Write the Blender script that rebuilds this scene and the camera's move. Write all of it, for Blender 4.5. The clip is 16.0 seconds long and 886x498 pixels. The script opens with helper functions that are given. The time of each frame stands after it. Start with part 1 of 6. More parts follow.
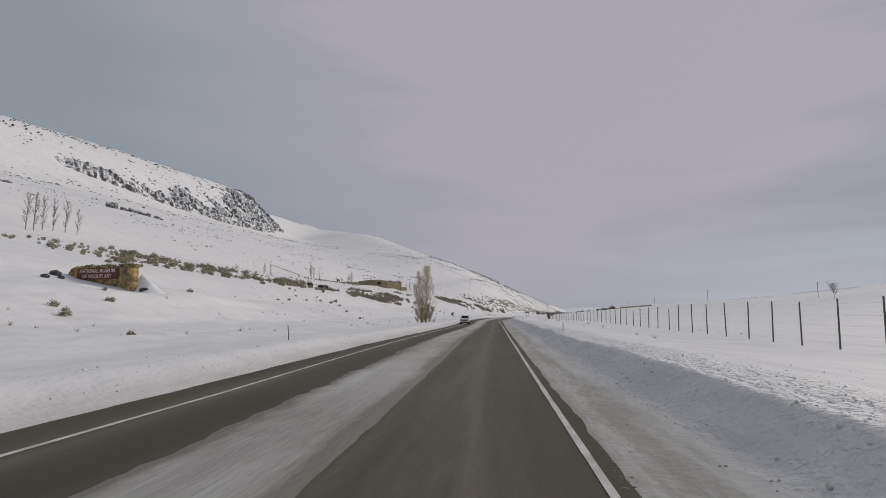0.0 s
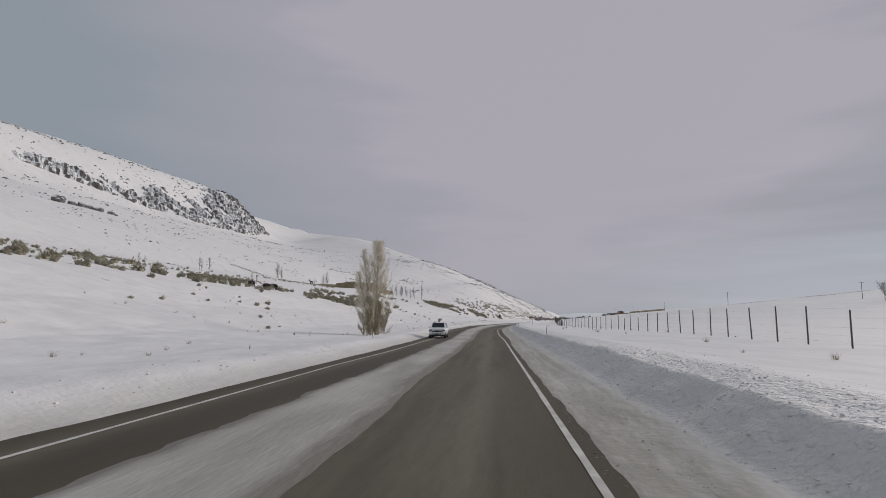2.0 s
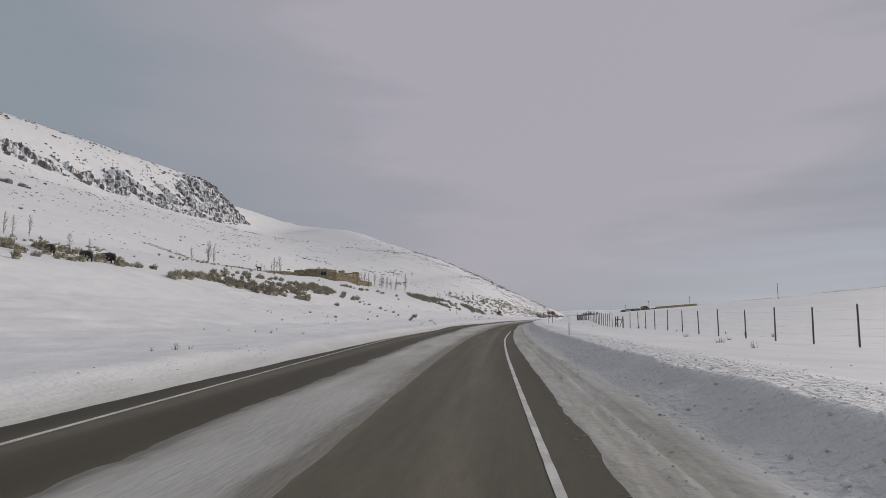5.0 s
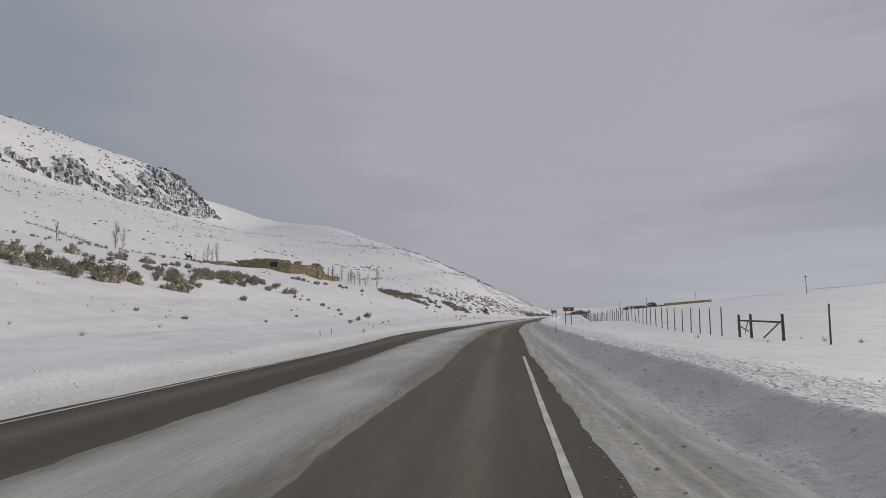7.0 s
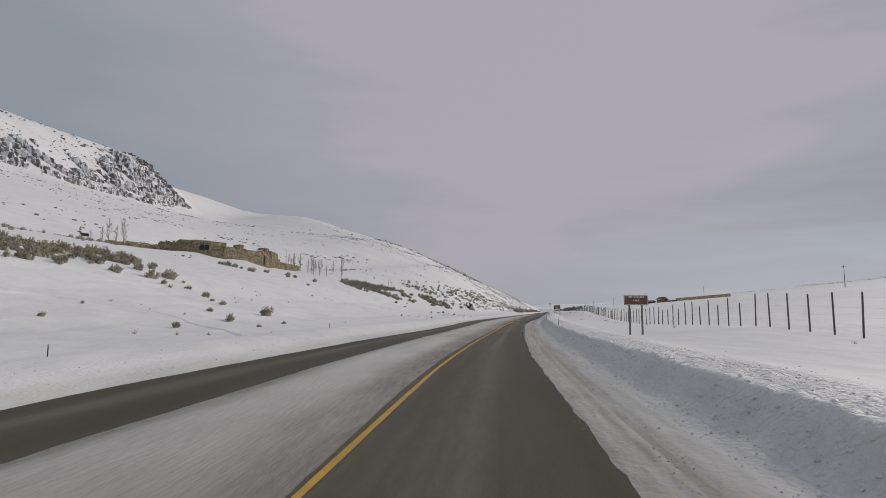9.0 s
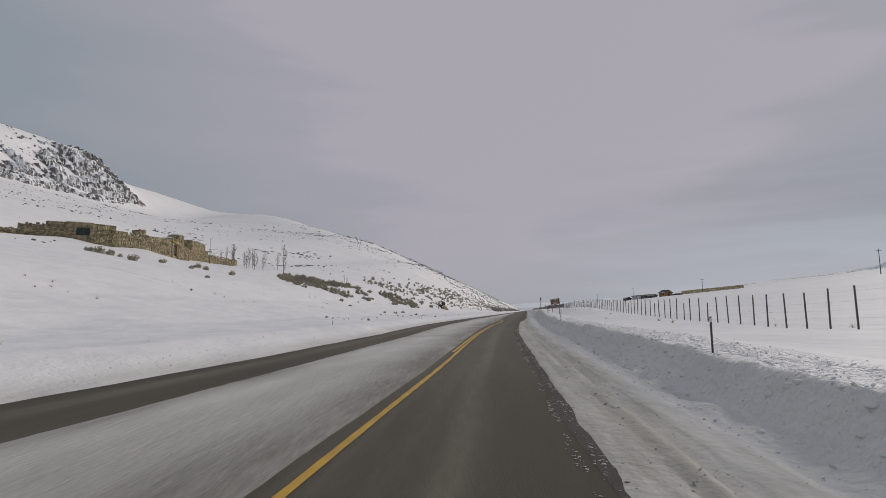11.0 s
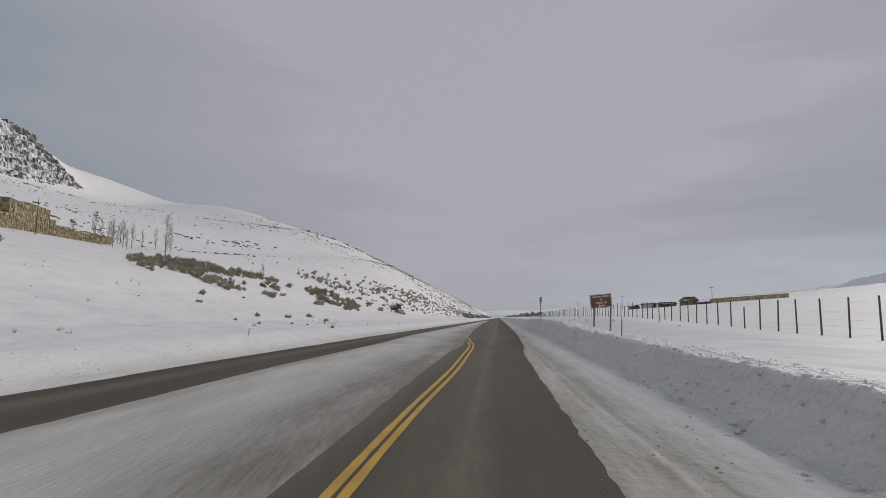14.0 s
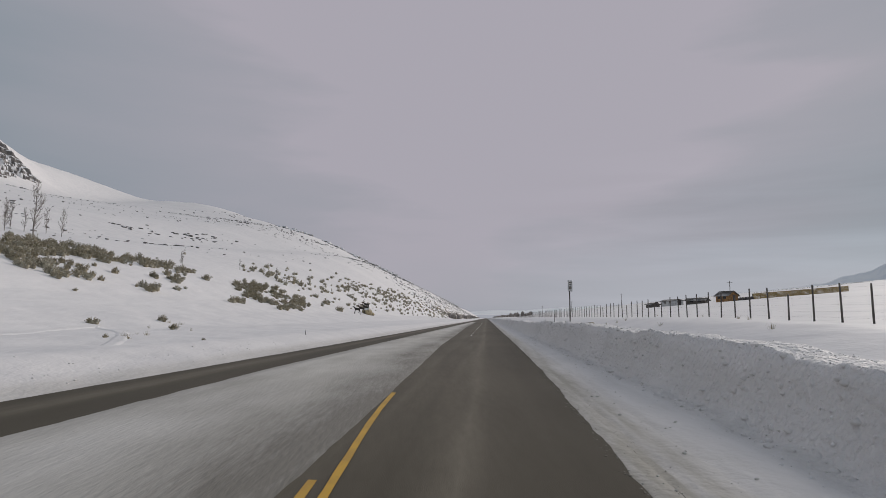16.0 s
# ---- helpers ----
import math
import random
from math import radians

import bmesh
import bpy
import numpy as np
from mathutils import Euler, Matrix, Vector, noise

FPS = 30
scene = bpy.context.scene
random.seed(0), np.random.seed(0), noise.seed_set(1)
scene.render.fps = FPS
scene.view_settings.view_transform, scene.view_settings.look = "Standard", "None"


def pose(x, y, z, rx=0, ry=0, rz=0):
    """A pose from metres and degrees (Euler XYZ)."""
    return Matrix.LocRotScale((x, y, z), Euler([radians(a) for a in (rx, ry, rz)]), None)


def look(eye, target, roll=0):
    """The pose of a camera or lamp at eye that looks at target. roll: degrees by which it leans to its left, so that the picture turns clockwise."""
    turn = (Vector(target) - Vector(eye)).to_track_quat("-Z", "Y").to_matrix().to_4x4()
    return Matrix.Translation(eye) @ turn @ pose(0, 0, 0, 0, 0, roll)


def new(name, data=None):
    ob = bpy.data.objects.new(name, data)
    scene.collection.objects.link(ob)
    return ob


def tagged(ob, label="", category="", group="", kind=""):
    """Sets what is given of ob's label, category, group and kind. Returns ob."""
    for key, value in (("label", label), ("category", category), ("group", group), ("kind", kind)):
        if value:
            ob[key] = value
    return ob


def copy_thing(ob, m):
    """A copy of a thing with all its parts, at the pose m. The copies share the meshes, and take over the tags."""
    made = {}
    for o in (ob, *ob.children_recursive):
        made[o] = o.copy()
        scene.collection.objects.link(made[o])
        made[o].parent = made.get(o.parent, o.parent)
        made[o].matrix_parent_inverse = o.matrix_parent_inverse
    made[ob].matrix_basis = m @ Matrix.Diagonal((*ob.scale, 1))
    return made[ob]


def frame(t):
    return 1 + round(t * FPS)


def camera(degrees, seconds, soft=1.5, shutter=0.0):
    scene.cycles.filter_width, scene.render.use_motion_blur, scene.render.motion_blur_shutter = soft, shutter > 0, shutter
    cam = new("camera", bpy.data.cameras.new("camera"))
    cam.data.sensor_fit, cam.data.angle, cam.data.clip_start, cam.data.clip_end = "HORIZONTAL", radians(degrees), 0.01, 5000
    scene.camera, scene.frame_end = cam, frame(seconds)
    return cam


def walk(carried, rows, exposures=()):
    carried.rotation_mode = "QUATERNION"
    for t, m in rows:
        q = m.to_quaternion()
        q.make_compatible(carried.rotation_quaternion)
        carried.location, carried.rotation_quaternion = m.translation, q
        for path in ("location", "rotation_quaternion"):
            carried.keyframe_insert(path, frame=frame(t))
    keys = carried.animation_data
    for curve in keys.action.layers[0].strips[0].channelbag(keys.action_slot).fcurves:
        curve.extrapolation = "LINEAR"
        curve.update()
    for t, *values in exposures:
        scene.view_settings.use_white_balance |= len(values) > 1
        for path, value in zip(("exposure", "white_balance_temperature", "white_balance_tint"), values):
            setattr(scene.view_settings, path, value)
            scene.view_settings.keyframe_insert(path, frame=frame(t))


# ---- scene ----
cam = camera(76.0, 16.0, soft=0.85)
# seconds, eye x y z in metres, yaw to the left, pitch up, roll to the left in degrees
ROWS = [
    (0.0, -0.68, 12.24, 2.19, 0.38, 6.48, 0.47),
    (0.5, 0.36, 25.23, 2.21, 0.24, 6.54, 0.61),
    (1.0, 1.45, 37.92, 2.21, -0.12, 6.71, 0.55),
    (1.5, 2.56, 50.77, 2.17, -0.21, 7.20, 0.44),
    (2.0, 3.65, 63.73, 2.12, -0.07, 7.11, 0.23),
    (2.5, 4.87, 76.69, 2.04, -0.25, 7.17, 0.81),
    (3.0, 6.03, 90.32, 1.97, -0.08, 7.06, 0.46),
    (3.5, 7.24, 103.55, 1.95, -0.31, 6.80, 0.51),
    (4.0, 8.50, 116.83, 1.95, -0.25, 6.96, 0.58),
    (6.5, 14.33, 181.71, 2.13, -0.45, 6.51, -0.60),
    (7.0, 15.81, 194.83, 2.06, -1.63, 6.72, -0.04),
    (7.5, 17.43, 207.37, 2.05, -2.51, 7.05, -0.06),
    (8.0, 19.06, 220.11, 2.15, -2.75, 7.22, 0.18),
    (8.5, 20.64, 232.34, 2.24, -2.50, 6.33, 0.47),
    (9.0, 22.39, 244.15, 2.30, -2.91, 6.28, 0.10),
    (11.5, 32.17, 301.40, 1.86, -5.62, 6.32, -0.67),
    (12.0, 34.18, 311.96, 1.88, -6.06, 6.31, -0.14),
    (12.5, 36.07, 322.40, 1.93, -6.53, 6.63, 0.69),
    (13.0, 38.19, 332.95, 2.00, -7.06, 6.56, 0.65),
    (13.5, 40.39, 343.64, 2.06, -7.30, 6.78, 0.87),
    (14.0, 42.73, 354.21, 2.11, -7.80, 6.82, 0.78),
    (14.5, 44.98, 364.48, 2.16, -7.77, 6.82, 0.51),
    (15.0, 47.36, 374.44, 2.22, -8.43, 6.81, 0.48),
    (15.5, 49.73, 383.76, 2.24, -8.73, 6.83, 0.43),
    (16.0, 52.13, 394.33, 2.32, -9.06, 6.90, 0.42),
]


def gaze(yaw, pitch, roll):
    return pose(0, 0, 0, 0, 0, yaw) @ pose(0, 0, 0, 90 + pitch) @ pose(0, 0, 0, 0, 0, roll)


walk(cam, [(t, Matrix.Translation((x, y, z)) @ gaze(yaw, pitch, roll)) for t, x, y, z, yaw, pitch, roll in ROWS])
scene.view_settings.exposure = 0.0

# ---- world and sun ----
SUN_AZIMUTH, SUN_HEIGHT = 58.0, 22.0
world = bpy.data.worlds.new("overcast_sky")
scene.world = world
world.use_nodes = True
wn, wl = world.node_tree.nodes, world.node_tree.links
wn.clear()
w_out = wn.new("ShaderNodeOutputWorld")
w_sky = wn.new("ShaderNodeTexSky")
w_sky.sky_type, w_sky.sun_disc = "NISHITA", False
w_sky.sun_elevation, w_sky.sun_rotation = radians(SUN_HEIGHT), radians(SUN_AZIMUTH)
w_bg = wn.new("ShaderNodeBackground")
w_bg.inputs["Strength"].default_value = 0.05
wl.new(w_sky.outputs[0], w_bg.inputs["Color"])
w_co = wn.new("ShaderNodeTexCoord")
w_map = wn.new("ShaderNodeMapping")
w_map.inputs["Rotation"].default_value = (0, 0, radians(-20))
w_map.inputs["Scale"].default_value = (1.0, 0.6, 5.0)
w_noise = wn.new("ShaderNodeTexNoise")
w_noise.inputs["Scale"].default_value, w_noise.inputs["Detail"].default_value, w_noise.inputs["Roughness"].default_value = 1.5, 6.0, 0.5
wl.new(w_co.outputs["Generated"], w_map.inputs[0])
wl.new(w_map.outputs[0], w_noise.inputs["Vector"])
# the cloud is thinner and warmer round the hidden sun
w_dot = wn.new("ShaderNodeVectorMath")
w_dot.operation = "DOT_PRODUCT"
w_dot.inputs[1].default_value = Vector((math.sin(radians(14)) * math.cos(radians(26)), math.cos(radians(14)) * math.cos(radians(26)), math.sin(radians(26))))
wl.new(w_co.outputs["Generated"], w_dot.inputs[0])
w_sum = wn.new("ShaderNodeMath")
w_sum.operation = "MULTIPLY_ADD"
w_sum.inputs[1].default_value = 0.28
wl.new(w_noise.outputs["Fac"], w_sum.inputs[0])
wl.new(w_dot.outputs["Value"], w_sum.inputs[2])
w_ramp = wn.new("ShaderNodeValToRGB")
w_ramp.color_ramp.elements[0].position, w_ramp.color_ramp.elements[0].color = 0.82, (0.267, 0.30, 0.344, 1)
w_ramp.color_ramp.elements[1].position, w_ramp.color_ramp.elements[1].color = 1.06, (0.405, 0.384, 0.436, 1)
one = w_ramp.color_ramp.elements.new(0.97)
one.color = (0.356, 0.352, 0.399, 1)
w_half = wn.new("ShaderNodeMath")
w_half.operation = "MULTIPLY"
w_half.inputs[1].default_value = 0.93
wl.new(w_sum.outputs[0], w_half.inputs[0])
wl.new(w_half.outputs[0], w_ramp.inputs[0])
# a grey-blue bank of cloud low over the valley
w_sep = wn.new("ShaderNodeSeparateXYZ")
wl.new(w_co.outputs["Generated"], w_sep.inputs[0])
w_low = wn.new("ShaderNodeMapRange")
w_low.interpolation_type = "SMOOTHSTEP"
w_low.inputs[1].default_value, w_low.inputs[2].default_value, w_low.inputs[3].default_value, w_low.inputs[4].default_value = 0.015, 0.14, 0.5, 0.0
w_wave = wn.new("ShaderNodeMath")
w_wave.operation = "MULTIPLY_ADD"
w_wave.inputs[1].default_value = 0.15
wl.new(w_noise.outputs["Fac"], w_wave.inputs[0])
wl.new(w_sep.outputs["Z"], w_wave.inputs[2])
w_down = wn.new("ShaderNodeMath")
w_down.operation = "SUBTRACT"
w_down.inputs[1].default_value = 0.075
wl.new(w_wave.outputs[0], w_down.inputs[0])
wl.new(w_down.outputs[0], w_low.inputs[0])
w_both = wn.new("ShaderNodeMix")
w_both.data_type = "RGBA"
wl.new(w_low.outputs[0], w_both.inputs[0])
wl.new(w_ramp.outputs[0], w_both.inputs[6])
w_both.inputs[7].default_value = (0.32, 0.35, 0.392, 1)
w_band = wn.new("ShaderNodeMapping")
w_band.inputs["Rotation"].default_value = (radians(4), radians(-7), radians(-20))
w_band.inputs["Scale"].default_value = (1.2, 1.2, 13.0)
w_streak = wn.new("ShaderNodeTexNoise")
w_streak.inputs["Scale"].default_value, w_streak.inputs["Detail"].default_value, w_streak.inputs["Distortion"].default_value = 2.2, 5.0, 0.4
wl.new(w_co.outputs["Generated"], w_band.inputs[0])
wl.new(w_band.outputs[0], w_streak.inputs["Vector"])
w_lift = wn.new("ShaderNodeMapRange")
w_lift.inputs[1].default_value, w_lift.inputs[2].default_value, w_lift.inputs[3].default_value, w_lift.inputs[4].default_value = 0.36, 0.64, 0.93, 1.09
wl.new(w_streak.outputs["Fac"], w_lift.inputs[0])
w_where = wn.new("ShaderNodeMapRange")
w_where.interpolation_type = "SMOOTHSTEP"
w_where.inputs[1].default_value, w_where.inputs[2].default_value, w_where.inputs[3].default_value, w_where.inputs[4].default_value = 0.05, 0.34, 1.0, 0.0
wl.new(w_sep.outputs["Z"], w_where.inputs[0])
w_east = wn.new("ShaderNodeMapRange")
w_east.interpolation_type = "SMOOTHSTEP"
w_east.inputs[1].default_value, w_east.inputs[2].default_value = 0.15, 0.6
wl.new(w_sep.outputs["X"], w_east.inputs[0])
w_part = wn.new("ShaderNodeMath")
w_part.operation = "MULTIPLY"
wl.new(w_where.outputs[0], w_part.inputs[0])
wl.new(w_east.outputs[0], w_part.inputs[1])
w_veil = wn.new("ShaderNodeMix")
w_veil.inputs[2].default_value = 1.0
wl.new(w_part.outputs[0], w_veil.inputs[0])
wl.new(w_lift.outputs[0], w_veil.inputs[3])
# pale snow-lit cloud just over the bench on the valley's far side
w_pale = wn.new("ShaderNodeMapRange")
w_pale.interpolation_type = "SMOOTHSTEP"
w_pale.inputs[1].default_value, w_pale.inputs[2].default_value, w_pale.inputs[3].default_value, w_pale.inputs[4].default_value = 0.03, 0.17, 0.3, 0.0
wl.new(w_down.outputs[0], w_pale.inputs[0])
w_glow = wn.new("ShaderNodeMath")
w_glow.operation = "MULTIPLY_ADD"
wl.new(w_pale.outputs[0], w_glow.inputs[0])
wl.new(w_east.outputs[0], w_glow.inputs[1])
wl.new(w_veil.outputs[0], w_glow.inputs[2])
w_cloud = wn.new("ShaderNodeBackground")
wl.new(w_glow.outputs[0], w_cloud.inputs["Strength"])
wl.new(w_both.outputs[2], w_cloud.inputs["Color"])
w_mix = wn.new("ShaderNodeMixShader")
w_mix.inputs[0].default_value = 0.97
wl.new(w_bg.outputs[0], w_mix.inputs[1])
wl.new(w_cloud.outputs[0], w_mix.inputs[2])
wl.new(w_mix.outputs[0], w_out.inputs["Surface"])

sun = new("sun", bpy.data.lights.new("sun", "SUN"))
sun.data.energy, sun.data.angle, sun.data.color = 1.86, radians(24), (1.0, 0.92, 0.84)
a, e = radians(SUN_AZIMUTH), radians(SUN_HEIGHT)
sun.matrix_world = look((0, 0, 0), (-math.sin(a) * math.cos(e), -math.cos(a) * math.cos(e), -math.sin(e)))


# ---- materials ----
def material(name, base, rough=0.8, metal=0.0, second=None, scale=2.0, bump=0.0, bump_scale=20.0, fine=None, third=None, third_scale=0.3, along=0.0):
    """A procedural surface: two colours mixed by noise at one scale, a third at another, and a bump."""
    m = bpy.data.materials.new(name)
    m.use_nodes = True
    n, l = m.node_tree.nodes, m.node_tree.links
    b = n["Principled BSDF"]
    b.inputs["Roughness"].default_value, b.inputs["Metallic"].default_value = rough, metal
    b.inputs["Base Color"].default_value = (*base, 1)
    co = n.new("ShaderNodeTexCoord")
    where = co.outputs["Object"]
    if along:
        lane = n.new("ShaderNodeMapping")
        lane.vector_type = "TEXTURE"
        lane.inputs["Rotation"].default_value, lane.inputs["Scale"].default_value = (0, 0, radians(-8)), (1, along, 1)
        l.new(where, lane.inputs[0])
        where = lane.outputs[0]

    def grain(size, detail=6.0):
        t = n.new("ShaderNodeTexNoise")
        t.inputs["Scale"].default_value, t.inputs["Detail"].default_value = size, detail
        l.new(where, t.inputs["Vector"])
        return t

    def mix(fac, one, two, low=0.4, high=0.6):
        r = n.new("ShaderNodeMapRange")
        r.inputs[1].default_value, r.inputs[2].default_value = low, high
        l.new(fac, r.inputs[0])
        x = n.new("ShaderNodeMix")
        x.data_type = "RGBA"
        l.new(r.outputs[0], x.inputs[0])
        for socket, value in ((x.inputs[6], one), (x.inputs[7], two)):
            if isinstance(value, tuple):
                socket.default_value = (*value, 1)
            else:
                l.new(value, socket)
        return x.outputs[2]

    colour = base
    if second:
        colour = mix(grain(scale).outputs["Fac"], colour, second)
    if third:
        colour = mix(grain(third_scale).outputs["Fac"], colour, third, 0.45, 0.7)
    if fine:
        colour = mix(grain(fine[0], 3.0).outputs["Fac"], colour, fine[1], fine[2], fine[2] + 0.1)
    if not isinstance(colour, tuple):
        l.new(colour, b.inputs["Base Color"])
    if bump and name == "snow":
        wind = n.new("ShaderNodeMapping")
        wind.inputs["Scale"].default_value = (0.8, 0.34, 0.6)
        wind.inputs["Rotation"].default_value = (0, 0, 0.9)
        l.new(co.outputs["Object"], wind.inputs[0])
        drift = grain(0.42, 6.0)
        l.new(wind.outputs[0], drift.inputs["Vector"])
        b1 = n.new("ShaderNodeBump")
        b1.inputs["Strength"].default_value, b1.inputs["Distance"].default_value = 0.6, 0.4
        l.new(drift.outputs["Fac"], b1.inputs["Height"])
        b2 = n.new("ShaderNodeBump")
        b2.inputs["Strength"].default_value, b2.inputs["Distance"].default_value = 0.35, 0.05
        l.new(grain(bump_scale, 8.0).outputs["Fac"], b2.inputs["Height"])
        l.new(b1.outputs[0], b2.inputs["Normal"])
        # clods where the plough has churned the snow
        churn = n.new("ShaderNodeAttribute")
        churn.attribute_name = "churn"
        clod = n.new("ShaderNodeTexVoronoi")
        clod.inputs["Scale"].default_value = 5.5
        twist = n.new("ShaderNodeVectorMath")
        twist.operation = "MULTIPLY_ADD"
        twist.inputs[1].default_value = (0.25, 0.25, 0.25)
        l.new(grain(6.0, 4.0).outputs["Color"], twist.inputs[0])
        l.new(co.outputs["Object"], twist.inputs[2])
        l.new(twist.outputs[0], clod.inputs["Vector"])
        clods = n.new("ShaderNodeMath")
        clods.operation = "MULTIPLY_ADD"
        clods.inputs[1].default_value = -0.6
        l.new(clod.outputs["Distance"], clods.inputs[0])
        l.new(grain(7.0, 5.0).outputs["Fac"], clods.inputs[2])
        b3 = n.new("ShaderNodeBump")
        b3.inputs["Distance"].default_value = 0.11
        l.new(churn.outputs["Fac"], b3.inputs["Strength"])
        l.new(clods.outputs[0], b3.inputs["Height"])
        l.new(b2.outputs[0], b3.inputs["Normal"])
        l.new(b3.outputs[0], b.inputs["Normal"])
    elif bump:
        bp = n.new("ShaderNodeBump")
        bp.inputs["Strength"].default_value, bp.inputs["Distance"].default_value = bump, 0.05
        l.new(grain(bump_scale).outputs["Fac"], bp.inputs["Height"])
        l.new(bp.outputs[0], b.inputs["Normal"])
    return m


def tune_snow(m, dirt_shade_colour):
    """Lets the mesh's own layer of dirty tone and painted shade show in a snow material."""
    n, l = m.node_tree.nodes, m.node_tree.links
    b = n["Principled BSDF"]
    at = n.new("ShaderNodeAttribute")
    at.attribute_name = "dirt_shade"
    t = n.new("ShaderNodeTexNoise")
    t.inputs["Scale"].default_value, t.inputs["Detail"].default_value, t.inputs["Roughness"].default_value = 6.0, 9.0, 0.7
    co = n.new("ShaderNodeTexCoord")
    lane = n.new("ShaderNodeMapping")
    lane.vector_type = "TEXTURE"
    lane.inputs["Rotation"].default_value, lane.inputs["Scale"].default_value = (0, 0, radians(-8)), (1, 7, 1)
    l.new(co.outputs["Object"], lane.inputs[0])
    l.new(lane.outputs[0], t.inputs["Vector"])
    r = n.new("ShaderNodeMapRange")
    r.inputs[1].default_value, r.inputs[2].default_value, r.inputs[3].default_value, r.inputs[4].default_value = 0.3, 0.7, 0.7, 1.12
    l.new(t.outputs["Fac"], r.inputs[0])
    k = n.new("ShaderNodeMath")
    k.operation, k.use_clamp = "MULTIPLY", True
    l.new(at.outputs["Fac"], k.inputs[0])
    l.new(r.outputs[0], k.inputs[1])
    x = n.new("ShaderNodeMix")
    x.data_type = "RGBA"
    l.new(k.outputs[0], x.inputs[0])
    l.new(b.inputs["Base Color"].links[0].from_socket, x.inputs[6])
    x.inputs[7].default_value = (*dirt_shade_colour, 1)
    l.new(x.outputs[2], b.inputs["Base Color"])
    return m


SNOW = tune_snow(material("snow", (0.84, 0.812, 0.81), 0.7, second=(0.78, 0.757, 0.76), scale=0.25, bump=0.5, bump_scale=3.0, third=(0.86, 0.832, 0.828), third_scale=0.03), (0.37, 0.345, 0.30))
PACKED = tune_snow(material("packed_road_snow", (0.58, 0.555, 0.515), 0.75, second=(0.52, 0.496, 0.455), scale=1.3, bump=0.5, bump_scale=12.0, third=(0.62, 0.60, 0.58), third_scale=0.12, fine=(22.0, (0.40, 0.375, 0.335), 0.70), along=5.0), (0.20, 0.185, 0.16))
ASPHALT = tune_snow(material("wet_asphalt", (0.046, 0.0365, 0.021), 0.78, second=(0.058, 0.047, 0.030), scale=0.9, bump=0.12, bump_scale=90.0, third=(0.034, 0.028, 0.017), third_scale=0.25, fine=(160.0, (0.11, 0.098, 0.075), 0.62), along=12.0), (0.165, 0.143, 0.108))
ASPHALT.node_tree.nodes["Principled BSDF"].inputs["Specular IOR Level"].default_value = 0.3
def vary(m, low, high, island=False):
    """Makes each piece a little lighter or darker than the next."""
    n, l = m.node_tree.nodes, m.node_tree.links
    b = n["Principled BSDF"]
    chance = n.new("ShaderNodeNewGeometry").outputs["Random Per Island"] if island else n.new("ShaderNodeObjectInfo").outputs["Random"]
    r = n.new("ShaderNodeMapRange")
    r.inputs[3].default_value, r.inputs[4].default_value = low, high
    l.new(chance, r.inputs[0])
    x = n.new("ShaderNodeMix")
    x.data_type, x.blend_type = "RGBA", "MULTIPLY"
    x.inputs[0].default_value = 1.0
    l.new(b.inputs["Base Color"].links[0].from_socket, x.inputs[6])
    l.new(r.outputs[0], x.inputs[7])
    l.new(x.outputs[2], b.inputs["Base Color"])
    return m


WHITE_PAINT = material("white_road_paint", (0.68, 0.66, 0.62), 0.6, second=(0.5, 0.48, 0.44), scale=1.5, fine=(14.0, (0.16, 0.15, 0.14), 0.66))
YELLOW_PAINT = material("yellow_road_paint", (0.62, 0.36, 0.03), 0.6, second=(0.5, 0.29, 0.035), scale=1.2, fine=(14.0, (0.14, 0.11, 0.06), 0.67))
WOOD = material("grey_weathered_wood", (0.13, 0.115, 0.10), 0.85, second=(0.075, 0.066, 0.06), scale=6.0, bump=0.4, bump_scale=30.0)
PALE_POST = material("pale_weathered_post", (0.25, 0.23, 0.205), 0.85, second=(0.16, 0.145, 0.13), scale=7.0, bump=0.4, bump_scale=30.0)
STEEL = material("dark_steel", (0.07, 0.07, 0.075), 0.5, 0.6, second=(0.11, 0.09, 0.08), scale=8.0)
ROCK = material("dark_rock", (0.15, 0.138, 0.134), 0.9, second=(0.25, 0.23, 0.215), scale=0.12, bump=0.6, bump_scale=0.8, third=(0.10, 0.093, 0.09), third_scale=0.03)
STONE = material("tan_quarry_stone", (0.46, 0.375, 0.225), 0.9, second=(0.2, 0.165, 0.105), scale=0.9, bump=0.6, bump_scale=4.0, third=(0.27, 0.225, 0.14), third_scale=0.3)
SAGE = material("sagebrush_foliage", (0.39, 0.345, 0.245), 0.9, second=(0.25, 0.215, 0.145), scale=1.3, third=(0.44, 0.41, 0.33), third_scale=0.3, fine=(3.0, (0.66, 0.64, 0.6), 0.58))
TWIG = material("frosted_bare_twigs", (0.86, 0.80, 0.70), 0.9, second=(0.68, 0.61, 0.49), scale=1.2)
FOOT_TWIG = material("olive_brown_twigs", (0.44, 0.37, 0.24), 0.9, second=(0.30, 0.25, 0.16), scale=2.0)
BARK = material("pale_bark", (0.52, 0.46, 0.37), 0.9, second=(0.27, 0.235, 0.18), scale=5.0, bump=0.5, bump_scale=25.0)
GREY_TWIG = material("grey_bare_twigs", (0.31, 0.275, 0.25), 0.9, second=(0.2, 0.175, 0.16), scale=3.0)
BROWN_SIGN = material("brown_sign_sheet", (0.20, 0.092, 0.046), 0.5, second=(0.16, 0.074, 0.038), scale=2.0)
WHITE_SHEET = material("white_sign_sheet", (0.84, 0.83, 0.80), 0.5, second=(0.76, 0.74, 0.70), scale=3.0)
